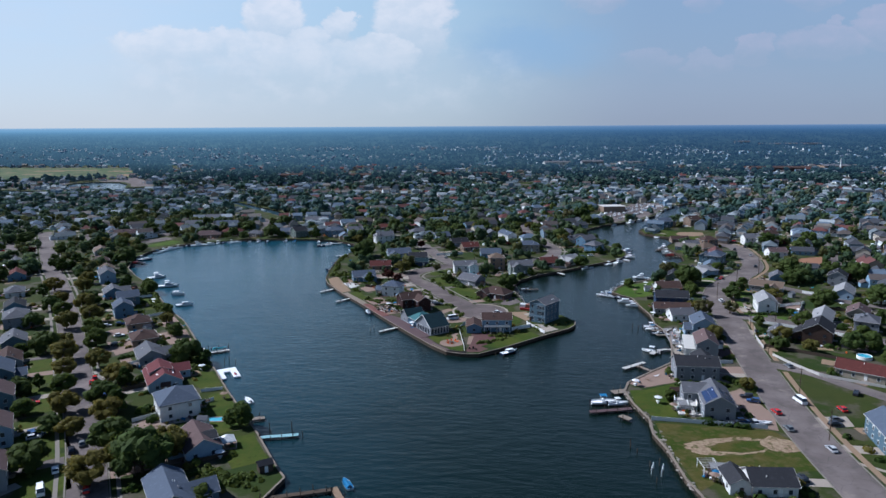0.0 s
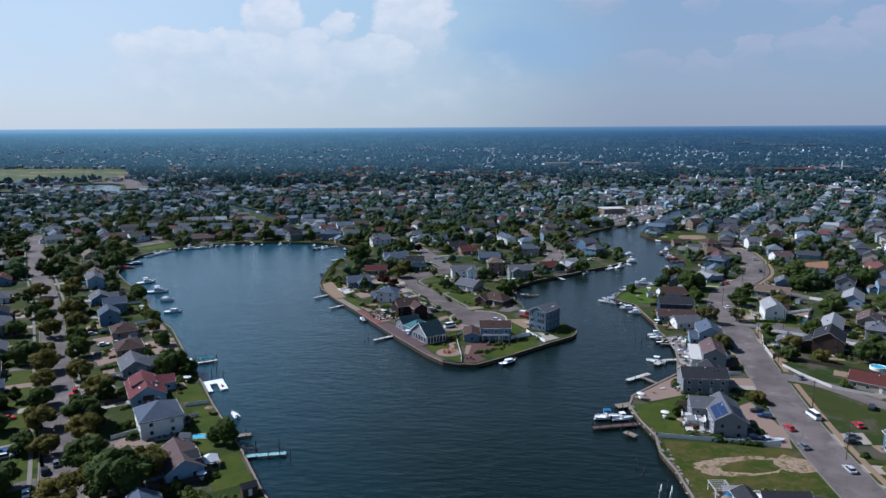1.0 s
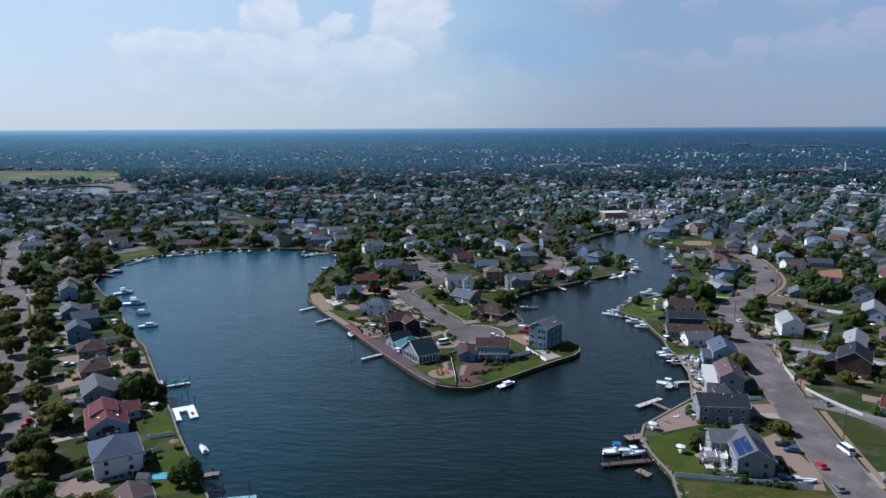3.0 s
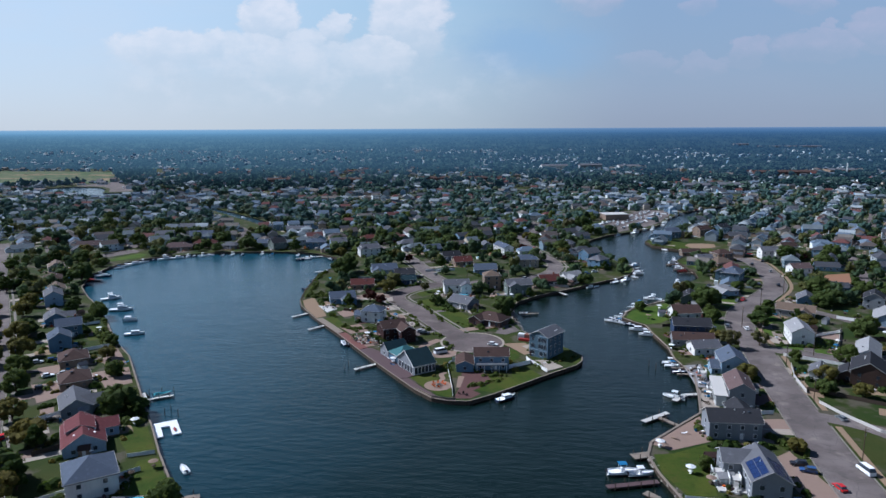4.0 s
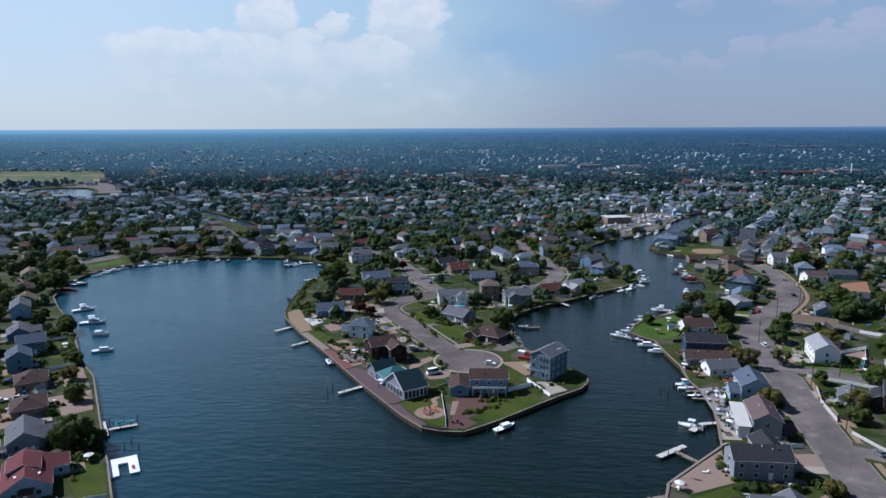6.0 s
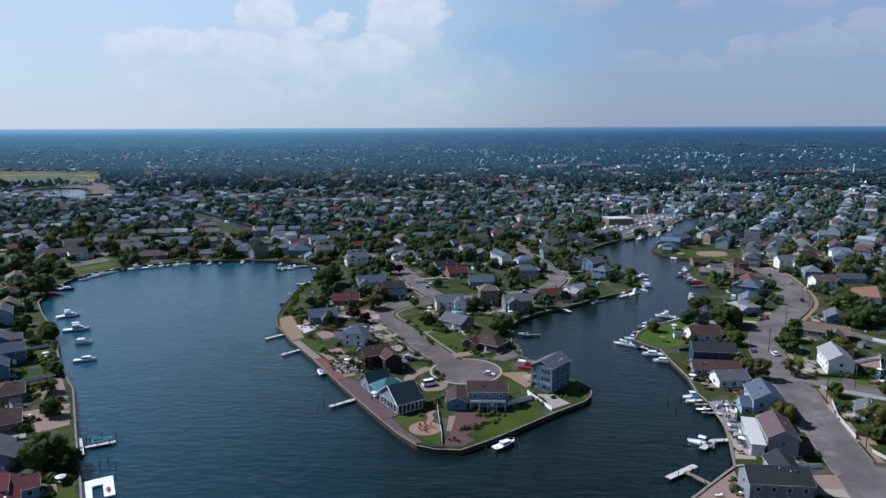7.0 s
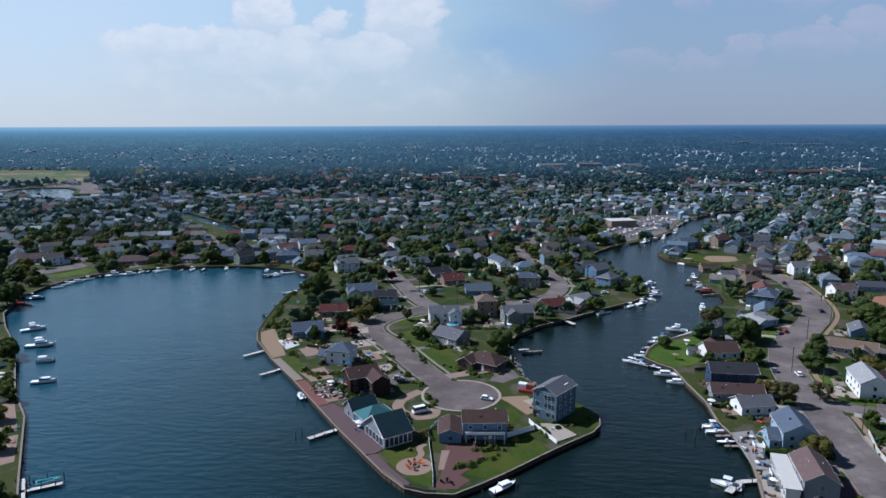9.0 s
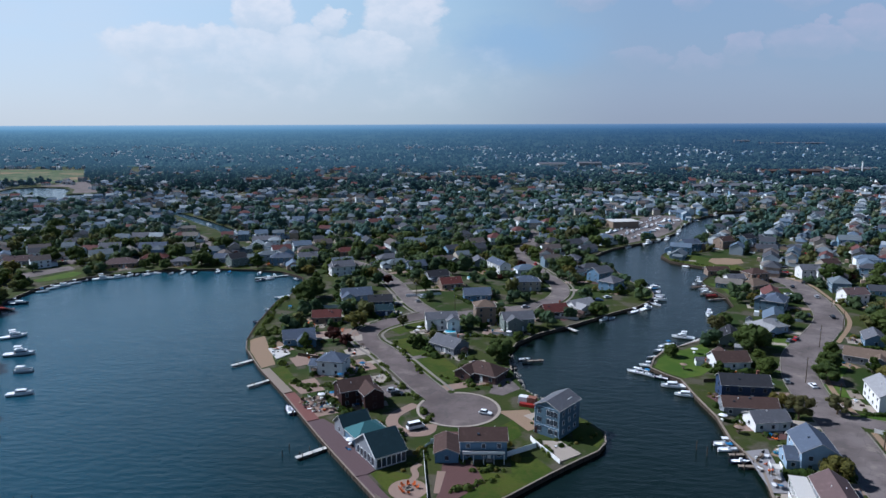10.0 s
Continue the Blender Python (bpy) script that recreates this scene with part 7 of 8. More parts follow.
for i, (x, y) in enumerate(((103, 210), (109.5, 248), (115, 293), (120, 330), (121, 360), (121, 386), (137, 344), (154, 357), (146, 430), (168, 455), (184, 500), (-104, 172), (-140, 220), (-200, 305), (-20, 480), (0, 486), (30, 530), (47, 540), (-66, 570), (-44, 508))):
    utility_pole(x, y, 10.5, 5 + i * 7)


def pool(x, y, r, label):
    ob = thing("swimming_pool", label, "pool", pose(x, y, LAND))
    g = Geo()
    for i in range(24):
        a, b = 6.2832 * i / 24, 6.2832 * (i + 1) / 24
        for r0, r1, z0, z1 in ((r, r, 0, 1.3), (r, r - 0.25, 1.3, 1.3), (r - 0.25, r - 0.25, 1.3, 1.05)):
            g.face([(r0 * math.cos(a), r0 * math.sin(a), z0), (r0 * math.cos(b), r0 * math.sin(b), z0), (r1 * math.cos(b), r1 * math.sin(b), z1), (r1 * math.cos(a), r1 * math.sin(a), z1)])
    part("rim", g, M["trim"], ob)
    part("water_surface", disc(0, 0, r - 0.25, 1.1, 24), M["pool"], ob, "clear light blue pool water")


pool(-20, 440, 3.0, "round above-ground pool with blue water")
ob = thing("swimming_pool", "long narrow pool with teal water beside a house", "pool", pose(-98, 210.2, LAND, 0, 0, 8))
g = Geo()
for sx, sy, w, d in ((0, -1.75, 8.6, 0.5), (0, 1.75, 8.6, 0.5), (-4.05, 0, 0.5, 3.0), (4.05, 0, 0.5, 3.0)):
    g.box(sx, sy, 0, w, d, 0.22)
part("rim", g, M["concrete"], ob)
g = Geo(); g.box(0, 0, 0.02, 7.6, 3.0, 0.1); part("water_surface", g, M["pool"], ob, "clear teal pool water")
pool(153, 290, 3.0, "round above-ground pool with blue water")
pool(-14, 556, 2.6, "round above-ground pool with blue water")


def canopy_tent(x, y, s, top, label):
    ob = thing("canopy_tent", label, "tent", pose(x, y, LAND, 0, 0, 30))
    g = Geo()
    q = [(-s, -s, 2.3), (s, -s, 2.3), (s, s, 2.3), (-s, s, 2.3), (0, 0, 4.0)]
    g.solid(q, [(0, 1, 4), (1, 2, 4), (2, 3, 4), (3, 0, 4)])
    for i in range(4):
        a, b = q[i], q[(i + 1) % 4]
        g.face([(a[0], a[1], 2.0), (b[0], b[1], 2.0), b, a])
    part("roof_cloth", g, top, ob)
    for i in range(4):
        g = Geo(); g.tube((q[i][0], q[i][1], 0), q[i], 0.04, 0.04, 5); part("leg", g, M["trim"], ob)


canopy_tent(-85, 192, 2.4, M["canvas_white"], "white peaked garden canopy tent")
canopy_tent(103, 379, 2.4, M["canvas_white"], "pale canopy tent beside a house")
canopy_tent(-39, 319, 1.0, M["canvas_white"], "small pale parasol tent on the deck")


def shed(x, y, a, w, d, wall, roof, label):
    ob = thing("shed", label, "shed", pose(x, y, LAND, 0, 0, a))
    part("wall", wall_geo(w, d, 2.3, 1.0, "gable"), wall, ob)
    part("roof", roof_geo(w, d, 2.3, 1.0, "gable", 0.25), roof, ob)
    g = Geo(); g.box(0, -d / 2 - 0.03, 0.05, 1.0, 0.06, 1.9); part("door", g, M["trim"], ob)


shed(-68, 178, 36, 4, 3, M["timber"], M["r_dark"], "dark timber garden shed by the bulkhead")
shed(62, 186, 0, 5, 3.5, M["w_brown"], M["r_light"], "small brown shed with a pale roof")
shed(64, 243, 0, 4, 2, M["mahogany"], M["r_brown"], "low brown timber garden shed")
shed(64, 231, 5, 4.5, 3, M["w_white"], M["r_light"], "white garden shed by the fence")
shed(96, 300, 0, 3, 3, M["w_white"], M["r_grey"], "white garden shed beside the street")
# rust-red container and trailer by the tall house
ob = thing("site_container", "rust-red and white site container on a driveway", "container", pose(13, 359, LAND, 0, 0, -20))
g = Geo(); g.box(-1.6, 0, 0.2, 3.2, 2.5, 2.6); part("box", g, M["canvas_white"], ob, "white ribbed box")
g = Geo(); g.box(1.6, 0, 0.2, 3.2, 2.5, 2.7); part("box", g, M["brick"], ob, "rust-orange ribbed box")
g = Geo(); g.box(0.5, -2.2, 0.1, 5.6, 1.6, 1.0); part("skip", g, M["red_hull"], ob, "low red skip")
g = Geo()
for i in range(9):
    g.box(-3.0 + i * 0.75, 0, 0.25, 0.06, 2.56, 2.4)
part("rib", g, M["concrete"], ob)
# marina shed
ob = thing("marina_building", "low tan boatyard building with a white flat roof", "building", pose(123, 784, LAND, 0, 0, 12))
g = Geo(); g.box(0, 0, 0, 25, 18, 6.0); part("wall", g, M["w_tan"], ob)
g = Geo(); g.box(0, 0, 6.0, 26, 19, 0.5); part("roof", g, M["white_timber"], ob, "white flat roof")
for i in range(4):
    g = Geo(); g.box(12.55, -7 + i * 4.5, 0, 0.15, 3.6, 4.5); part("roller_door", g, M["r_dark"], ob, "dark roller door")
# long low buildings and a chimney stack in the distance
# the two grey warehouses by the horizon: white walls dulled in colour for haze
for x, y, w, d, h, wall, label in ((127, 1650, 60, 30, 8, "w_white", "long pale commercial building far off"), (210, 1660, 50, 30, 9, "w_grey", "grey commercial building far off"), (300, 1640, 60, 30, 8, "w_white", "long pale commercial building far off"),
                                   (560, 1445, 120, 30, 8, "w_brickwall", "long brick commercial building far off"), (660, 1440, 50, 30, 12, "w_tan", "tan commercial building far off"),
                                   (-330, 1256, 170, 14, 6, "w_brickwall", "long red-brick housing block far off"), (-70, 1296, 150, 14, 6, "w_brickwall", "long red-brick housing block far off"), (300, 1120, 40, 20, 9, "w_slate", "slate-blue boathouse far off"),
                                   (355, 1130, 40, 20, 9, "w_slate", "slate-blue boathouse far off"), (-700, 1205, 16, 10, 4, "w_white", "white pavilion by the pond"), (1017, 3060, 62, 20, 9, "w_grey", "long pale warehouse near the horizon"), (1170, 2950, 260, 20, 5, "w_grey", "long low warehouse near the horizon"), (-285, 2610, 66, 20, 6, "w_white", "long pale warehouse near the horizon")):
    ob = thing("building", label, "building", pose(x, y, ridge(y), 0, 0, 3))
    g = Geo(); g.box(0, 0, 0, w, d, h); part("wall", g, M[wall], ob)
    part("roof", roof_geo(w, d, h, 2.5, "gable", 0.6), M["r_brown"] if wall == "w_brickwall" else M["r_grey"], ob)
    for i in range(int(w / 8)):
        g = Geo(); g.box(-w / 2 + 4 + i * 8, -d / 2 - 0.05, h * 0.35, 3.6, 0.12, 2.2); part("window", g, M["glass"], ob)
ob = thing("chimney_stack", "slender pale industrial chimney far off", "chimney", pose(655, 1400, LAND))
g = Geo(); g.tube((0, 0, 0), (0, 0, 27), 1.3, 0.9, 10); part("shaft", g, M["trim"], ob)

# fire pit with orange chairs
ob = thing("fire_pit", "round stone fire pit on a paved terrace", "fire pit", pose(-22.5, 298.5, LAND + 0.06))
g = Geo()
for i in range(12):
    g.box(0.9 * math.cos(i * 0.5236), 0.9 * math.sin(i * 0.5236), 0, 0.45, 0.3, 0.45, i * 0.5236 + 1.5708)
part("stone_ring", g, M["rock"], ob)


def garden_chair(x, y, a, mat, label, z=0.06):
    ob = thing("garden_chair", label, "chair", pose(x, y, LAND + z, 0, 0, a), "garden chairs")
    g = Geo(); g.box(0, 0, 0.36, 0.75, 0.75, 0.08); part("seat", g, mat, ob)
    g = Geo(); g.solid([(-0.36, 0.3, 0.4), (0.36, 0.3, 0.4), (0.36, 0.38, 0.4), (-0.36, 0.38, 0.4), (-0.34, 0.55, 1.15), (0.34, 0.55, 1.15), (0.34, 0.62, 1.15), (-0.34, 0.62, 1.15)], ((0, 1, 5, 4), (2, 3, 7, 6), (4, 5, 6, 7), (1, 2, 6, 5), (3, 0, 4, 7))); part("backrest", g, mat, ob)
    for sx in (-1, 1):
        g = Geo(); g.box(sx * 0.36, 0, 0.58, 0.12, 0.8, 0.05); part("armrest", g, mat, ob)
        for sy in (-1, 1):
            g = Geo(); g.box(sx * 0.34, sy * 0.32, 0, 0.07, 0.07, 0.58); part("leg", g, mat, ob)


for i in range(7):
    t = i / 7 * 5.2 + 0.3
    garden_chair(-22.5 + 2.3 * math.cos(t), 298.5 + 2.3 * math.sin(t), math.degrees(t) - 90, M["orange"], "bright orange garden chair by a fire pit")
for i, (x, y) in enumerate(((-63, 352), (-61, 355), (-58, 357), (-65, 356), (-56, 352), (-66, 350), (-57, 361))):
    garden_chair(x, y, i * 53, M[("trim", "timber", "mahogany")[i % 3]], "garden chair on a paved terrace")
for i, (x, y) in enumerate(((-12.5, 290), (-11, 289), (-14, 290))):
    garden_chair(x, y, i * 80, M["rubber"], "dark garden chair on a paved corner")


def table_set(x, y, label, mat):
    ob = thing("garden_table", label, "table", pose(x, y, LAND + 0.06))
    g = Geo(); g.tube((0, 0, 0.68), (0, 0, 0.74), 0.75, 0.75, 14); part("tabletop", g, mat, ob)
    g = Geo(); g.tube((0, 0, 0), (0, 0, 0.68), 0.08, 0.06, 6); g.tube((0, 0, 0), (0, 0, 0.05), 0.4, 0.35, 10); part("pedestal", g, mat, ob)
    g = Geo(); g.tube((0, 0, 0.74), (0, 0, 2.5), 0.03, 0.03, 5); part("umbrella_pole", g, M["pale_timber"], ob)
    g = Geo()
    for i in range(8):
        a, b = i * 0.7854, (i + 1) * 0.7854
        g.face([(1.5 * math.cos(a), 1.5 * math.sin(a), 2.15), (1.5 * math.cos(b), 1.5 * math.sin(b), 2.15), (0, 0, 2.65)])
    part("umbrella", g, M["canvas_white"] if mat is not M["timber"] else M["paver"], ob, "pale garden umbrella")


table_set(-62, 358, "round garden table under a pale umbrella", M["trim"])
table_set(-55, 356, "round garden table under a pale umbrella", M["timber"])
table_set(-44, 323, "round deck table under a pale umbrella", M["trim"])
table_set(51, 252, "round terrace table under a pale umbrella", M["trim"])


DECKS = [[(-64, 340), (-54, 347), (-42, 329), (-29, 309), (-22, 290), (-26, 284), (-40, 300)], [(-95, 388), (-91, 391), (-72, 367), (-55, 347), (-61, 338), (-80, 360)]]


# pots, loungers and boxes that fill the terraces
def lounger(x, y, a, mat, label):
    ob = thing("sun_lounger", label, "lounger", pose(x, y, LAND + 0.06, 0, 0, a), "sun loungers")
    g = Geo(); g.box(-0.3, 0, 0.3, 1.3, 0.65, 0.08); part("mattress", g, mat, ob)
    g = Geo(); g.solid([(0.35, -0.32, 0.3), (0.35, 0.32, 0.3), (0.95, 0.32, 0.8), (0.95, -0.32, 0.8), (0.35, -0.32, 0.38), (0.35, 0.32, 0.38), (0.92, 0.32, 0.88), (0.92, -0.32, 0.88)], ((4, 7, 6, 5), (0, 1, 2, 3), (0, 4, 5, 1), (3, 2, 6, 7))); part("backrest", g, mat, ob)
    for sx in (-0.85, 0.3):
        for sy in (-0.28, 0.28):
            g = Geo(); g.box(sx, sy, 0, 0.06, 0.06, 0.3); part("leg", g, M["timber"], ob)


for i, (x, y) in enumerate(((-64, 349), (-60, 351), (-69, 354), (-47, 328), (-44, 320), (17, 327), (20, 326), (53, 255), (57, 258), (61, 262), (-158, 315), (-152, 305), (79, 292), (80, 307))):
    lounger(x, y, 40 * i, M[("canvas_white", "canvas_blue", "sand")[i % 3]], ("white", "blue", "tan")[i % 3] + " cushioned sun lounger on a terrace")
for i in range(46):
    if i < 24:
        x, y = rnd.uniform(-69, -53), rnd.uniform(345, 364)
        if not inside([(-71, 357), (-60, 343), (-50, 349), (-58, 366)], x, y):
            continue
    elif i < 34:
        x, y = -58 + 24 * (i - 24) / 10 + rnd.uniform(0.5, 2.5), 343 - 34 * (i - 24) / 10 + rnd.uniform(0.5, 2)
        continue
    else:
        x, y = 62 + rnd.uniform(0, 6), 226 + rnd.uniform(0, 14)
    w, h = rnd.uniform(0.5, 1.3), rnd.uniform(0.4, 1.1)
    g = Geo()
    g.box(0, 0, 0, w, w * 0.8, h, 0, 0, -0.12)
    ob = tagged(part("planter", g, M[rnd.choice(("brick", "timber", "trim", "rock", "paver"))], None, "", pose(x, y, LAND + 0.25 if 24 <= i < 34 else LAND + 0.05, 0, 0, rnd.uniform(0, 90))), "square garden planter with a leafy shrub", "planter", "garden planters")
    c = Geo()
    for j in range(22):
        v = Vector((rnd.gauss(0, 1), rnd.gauss(0, 1), abs(rnd.gauss(0.4, 0.8)))).normalized() * w * 0.55
        p, a2 = Vector((0, 0, h)) + v, Vector((rnd.uniform(-1, 1), rnd.uniform(-1, 1), 0.3)).normalized() * w * 0.25
        b2 = v.normalized().cross(a2)
        c.face([tuple(p - a2), tuple(p - b2), tuple(p + a2), tuple(p + b2)])
    part("plant", c, LEAVES[i % 4], ob)
patch("driveway", [(-17, 326), (-16, 335), (-7, 335), (-6, 327)], M["redpaver"], "dark red paved forecourt of a house", "driveway", 0.045)
# fences and garden furniture of the other lots
for i, (a, b, mt) in enumerate((((-100, 172), (-82, 186), "timber"), ((-124, 206), (-104, 226), "trim"), ((-142, 232), (-126, 250), "timber"), ((-158, 256), (-144, 272), "trim"), ((-190, 324), (-178, 336), "trim"), ((-216, 362), (-204, 372), "trim"),
                                ((-66, 398), (-84, 404), "timber"), ((-30, 432), (-10, 436), "trim"), ((0, 440), (14, 436), "canvas_white"), ((28, 470), (44, 466), "white_timber"), ((-50, 508), (-30, 514), "trim"), ((82, 384), (100, 388), "timber"),
                                ((106, 414), (96, 420), "trim"), ((150, 372), (166, 380), "trim"), ((120, 444), (106, 446), "trim"), ((150, 518), (138, 520), "canvas_white"), ((156, 470), (140, 472), "trim"), ((82, 278), (96, 280), "trim"))):
    fence([a, b], 1.5, M[mt], ("weathered timber" if mt == "timber" else "white vinyl") + " fence between two gardens", 3.2)
for i, (x, y) in enumerate(((-84, 184), (-101, 228), (-122, 256), (-140, 279), (-196, 358), (-14, 432), (8, 438), (30, 462), (88, 498), (78, 398), (88, 418), (104, 446), (140, 514), (60, 230), (56, 236), (80, 340), (78, 349))):
    if not wet(x, y, 1.0):
        table_set(x, y, "round garden table under a pale umbrella", M[("trim", "timber")[i % 2]])
for i, (x, y) in enumerate(((-99, 206), (-126, 234), (-144, 262), (-172, 306), (-12, 410), (-66, 394), (-24, 462), (46, 472), (108, 422), (86, 404), (152, 380), (165, 395), (128, 466), (-222, 384), (-180, 256))):
    if not wet(x, y, 2.0) and road_gap(x, y) > 2:
        shed(x, y, 20 * i, 3.2, 2.6, M[("w_white", "w_tan", "w_grey")[i % 3]], M[("r_grey", "r_brown", "r_light")[i % 3]], ("white", "tan", "grey")[i % 3] + " garden shed behind a house")
# terraces behind the other houses
for i, (hx, hy, hr) in enumerate(list(HOUSES)):
    if hy > 560 or (-70 < hx < 30 and hy < 345):
        continue
    t = (i * 2.4) % 6.28
    x, y = hx + (hr + 2.5) * math.cos(t), hy + (hr + 2.5) * math.sin(t)
    w, d = 3 + (i % 3), 2.2 + (i % 2)
    a = radians(126 if hx < -80 else 20 if hx < 60 else 75)
    poly = [(x + p * math.cos(a) - q * math.sin(a), y + p * math.sin(a) + q * math.cos(a)) for p, q in ((-w, -d), (w, -d), (w, d), (-w, d))]
    if not any(wet(*q) or road_gap(*q) < 1 for q in poly):
        patch("patio", poly, M[("paver", "concrete", "pale_timber", "dirt")[i % 4]], ("brown paved", "pale concrete", "weathered timber", "bare earth")[i % 4] + " terrace beside a house", "patio", 0.052 + 0.003 * (i % 5))


# shrubs along walls, drives and banks
def shrub_bed(name, spots, leaves, label, r=0.9):
    g = Geo()
    rr = random.Random(len(spots))
    for x, y in spots:
        q = r * rr.choice((0.5, 0.7, 0.8, 1.0, 1.2, 1.7)) * rr.uniform(0.85, 1.15)
        for j in range(26):
            v = Vector((rr.gauss(0, 1), rr.gauss(0, 1), abs(rr.gauss(0.3, 0.8)))).normalized() * q * rr.uniform(0.75, 1.05)
            p = Vector((x, y, LAND + 0.1)) + v
            a = Vector((rr.uniform(-1, 1), rr.uniform(-1, 1), rr.uniform(-1, 1))).normalized()
            b = v.normalized().cross(a).normalized()
            a = b.cross(v.normalized())
            s = 0.38 * q / 0.9
            g.face([tuple(p - a * s), tuple(p - b * s * 0.8), tuple(p + a * s), tuple(p + b * s * 0.8)])
        g.blob((x, y, LAND + q * 0.35), q * 0.7, rr)
    tagged(part(name, g, leaves), label, "shrubs", "", "stuff")


spots, spots2, spots3 = [], [], []
for hx, hy, hr in HOUSES:
    if hy > 700:
        continue
    for j in range(16):
        t = rnd.uniform(0, 6.283)
        x, y = hx + (hr + rnd.uniform(0.5, 4.5)) * math.cos(t), hy + (hr + rnd.uniform(0.5, 4.5)) * math.sin(t)
        if not wet(x, y, 1.0) and road_gap(x, y) > 1.0 and math.hypot(x - CUL[0], y - CUL[1]) > 18 and not any(inside(q, x, y) for q in DECKS):
            rnd.choice((spots, spots2, spots3)).append((x, y))
for i, (hx, hy, hr) in enumerate(HOUSES):
    if hy < 640 and i % 2 == 0:
        a = radians((36 if hx < -80 else 110 if hx < 60 else 165) + 8 * (i % 3))
        ox, oy = -math.sin(a) * (hr + 1.6), math.cos(a) * (hr + 1.6)
        for j in range(-9, 10):
            x, y = hx + ox + math.cos(a) * j * 1.1, hy + oy + math.sin(a) * j * 1.1
            if not wet(x, y, 1.0) and road_gap(x, y) > 1.2 and not crowded(x, y, -0.5):
                spots2.append((x, y))
for line, every in (([(-11, 297), (-4, 303)], 1.3), ([(-4, 303), (2, 306)], 1.3), ([(-6, 309), (3, 311)], 1.5), ([(-21, 384), (-5, 372)], 2.5), ([(-45, 424), (-28, 386)], 4.0), ([(14, 329), (19, 319)], 1.4), ([(-77, 172), (-68, 168)], 1.2), ([(-75, 175), (-66, 172)], 1.2),
                    ([(-120, 300), (-118, 296)], 1.5), ([(-101, 420), (-96, 410)], 1.0), ([(-106, 432), (-98, 436)], 0.9), ([(-110, 436), (-104, 446)], 0.9), ([(-90, 396), (-84, 390)], 1.1), ([(-78, 376), (-68, 366)], 1.0), ([(-70, 370), (-60, 372)], 1.0), ([(-84, 412), (-74, 404)], 1.1), ([(-62, 402), (-52, 386)], 1.6), ([(-46, 372), (-40, 378)], 1.2), ([(-24, 340), (-20, 346)], 1.2), ([(-12, 394), (4, 392)], 1.3), ([(-30, 408), (-8, 404)], 1.3), ([(-14, 436), (6, 436)], 1.4), ([(-108, 432), (-100, 440)], 1.6), ([(-112, 430), (-116, 470)], 2.0), ([(9, 420), (6, 400)], 1.6), ([(13, 428), (34, 449)], 2.2), ([(128, 622), (172, 589)], 2.5), ([(-118, 470), (-119, 500)], 2.0),
                    ([(-135.7, 258.2), (-120, 258.6)], 0.75), ([(-135, 256.6), (-121, 257)], 0.75), ([(-137, 265), (-125, 262.5)], 1.0), ([(-136, 268), (-128, 268)], 1.2), ([(-160, 312), (-152, 300)], 1.3), ([(-168, 318), (-164, 310)], 1.0), ([(-150, 284), (-140, 282)], 1.1), ([(-146, 280), (-137, 276)], 1.1), ([(-86, 178), (-74, 172)], 0.9), ([(-84, 174), (-72, 168)], 0.9), ([(-190, 352), (-178, 338)], 1.0), ([(-196, 362), (-186, 349)], 1.0), ([(-206, 378), (-198, 368)], 1.1), ([(-62, 371), (-54, 374)], 0.8), ([(-61, 369), (-53, 372)], 0.8), ([(-44, 386), (-41, 383)], 0.9), ([(-36, 374), (-33, 370)], 0.9), ([(-30, 364), (-27, 361)], 0.9), ([(-25, 352), (-24, 348)], 0.9), ([(-46, 396), (-43, 392)], 1.0), ([(-70, 398), (-64, 402)], 0.9), ([(104, 262), (101, 244)], 1.2), ([(96, 258), (93, 246)], 1.0), ([(88, 262), (92, 252)], 1.0), ([(96, 246), (94, 232)], 1.6), ([(-184, 340), (-200, 362)], 1.5), ([(-122, 262), (-128, 272)], 1.4), ([(112, 300), (114, 330)], 3.0)):
    (x0, y0), (x1, y1) = line
    n = int(math.hypot(x1 - x0, y1 - y0) / every)
    for i in range(n + 1):
        spots.append((x0 + (x1 - x0) * i / max(1, n) + rnd.uniform(-.9, .9), y0 + (y1 - y0) * i / max(1, n) + rnd.uniform(-.9, .9)))
spots, spots2, spots3 = ([s for s in group if not any(inside(d, *s) for d in DECKS) and road_gap(*s, "point") > 0.8] for group in (spots, spots2, spots3))
shrub_bed("shrubs", [q for q in spots if not wet(*q, 0.5)], LEAVES[1], "rounded green garden shrubs", 1.0)
shrub_bed("shrubs", spots2, LEAVES[3], "dark green hedging shrubs", 1.2)
shrub_bed("shrubs", spots3, LEAVES[2], "olive garden shrubs", 0.9)

# rubble banks
g = Geo()
rr = random.Random(3)
for (x0, y0), (x1, y1), n in (((50.5, 219), (53, 175), 150), ((8, 412), (12, 374), 90), ((12, 373), (30, 348), 60), ((46, 246), (50, 222), 60)):
    for i in range(n):
        t = rr.random()
        g.blob((x0 + (x1 - x0) * t + rr.uniform(-0.9, 1.1), y0 + (y1 - y0) * t + rr.uniform(-.4, .4), rr.uniform(0.2, 1.4)), rr.uniform(0.3, 0.75), rr, 0, 0.6)
tagged(part("boulders", g, M["stone"]), "rough stone rubble along the bank", "rocks", "", "stuff")

# paved yards and the odds and ends that stand on them
def street_way(x, y):
    d, px, py = min((math.hypot(px - x, py - y), px, py) for pts, sw in STREETS.values() for px, py in pts)
    return math.atan2(py - y, px - x)


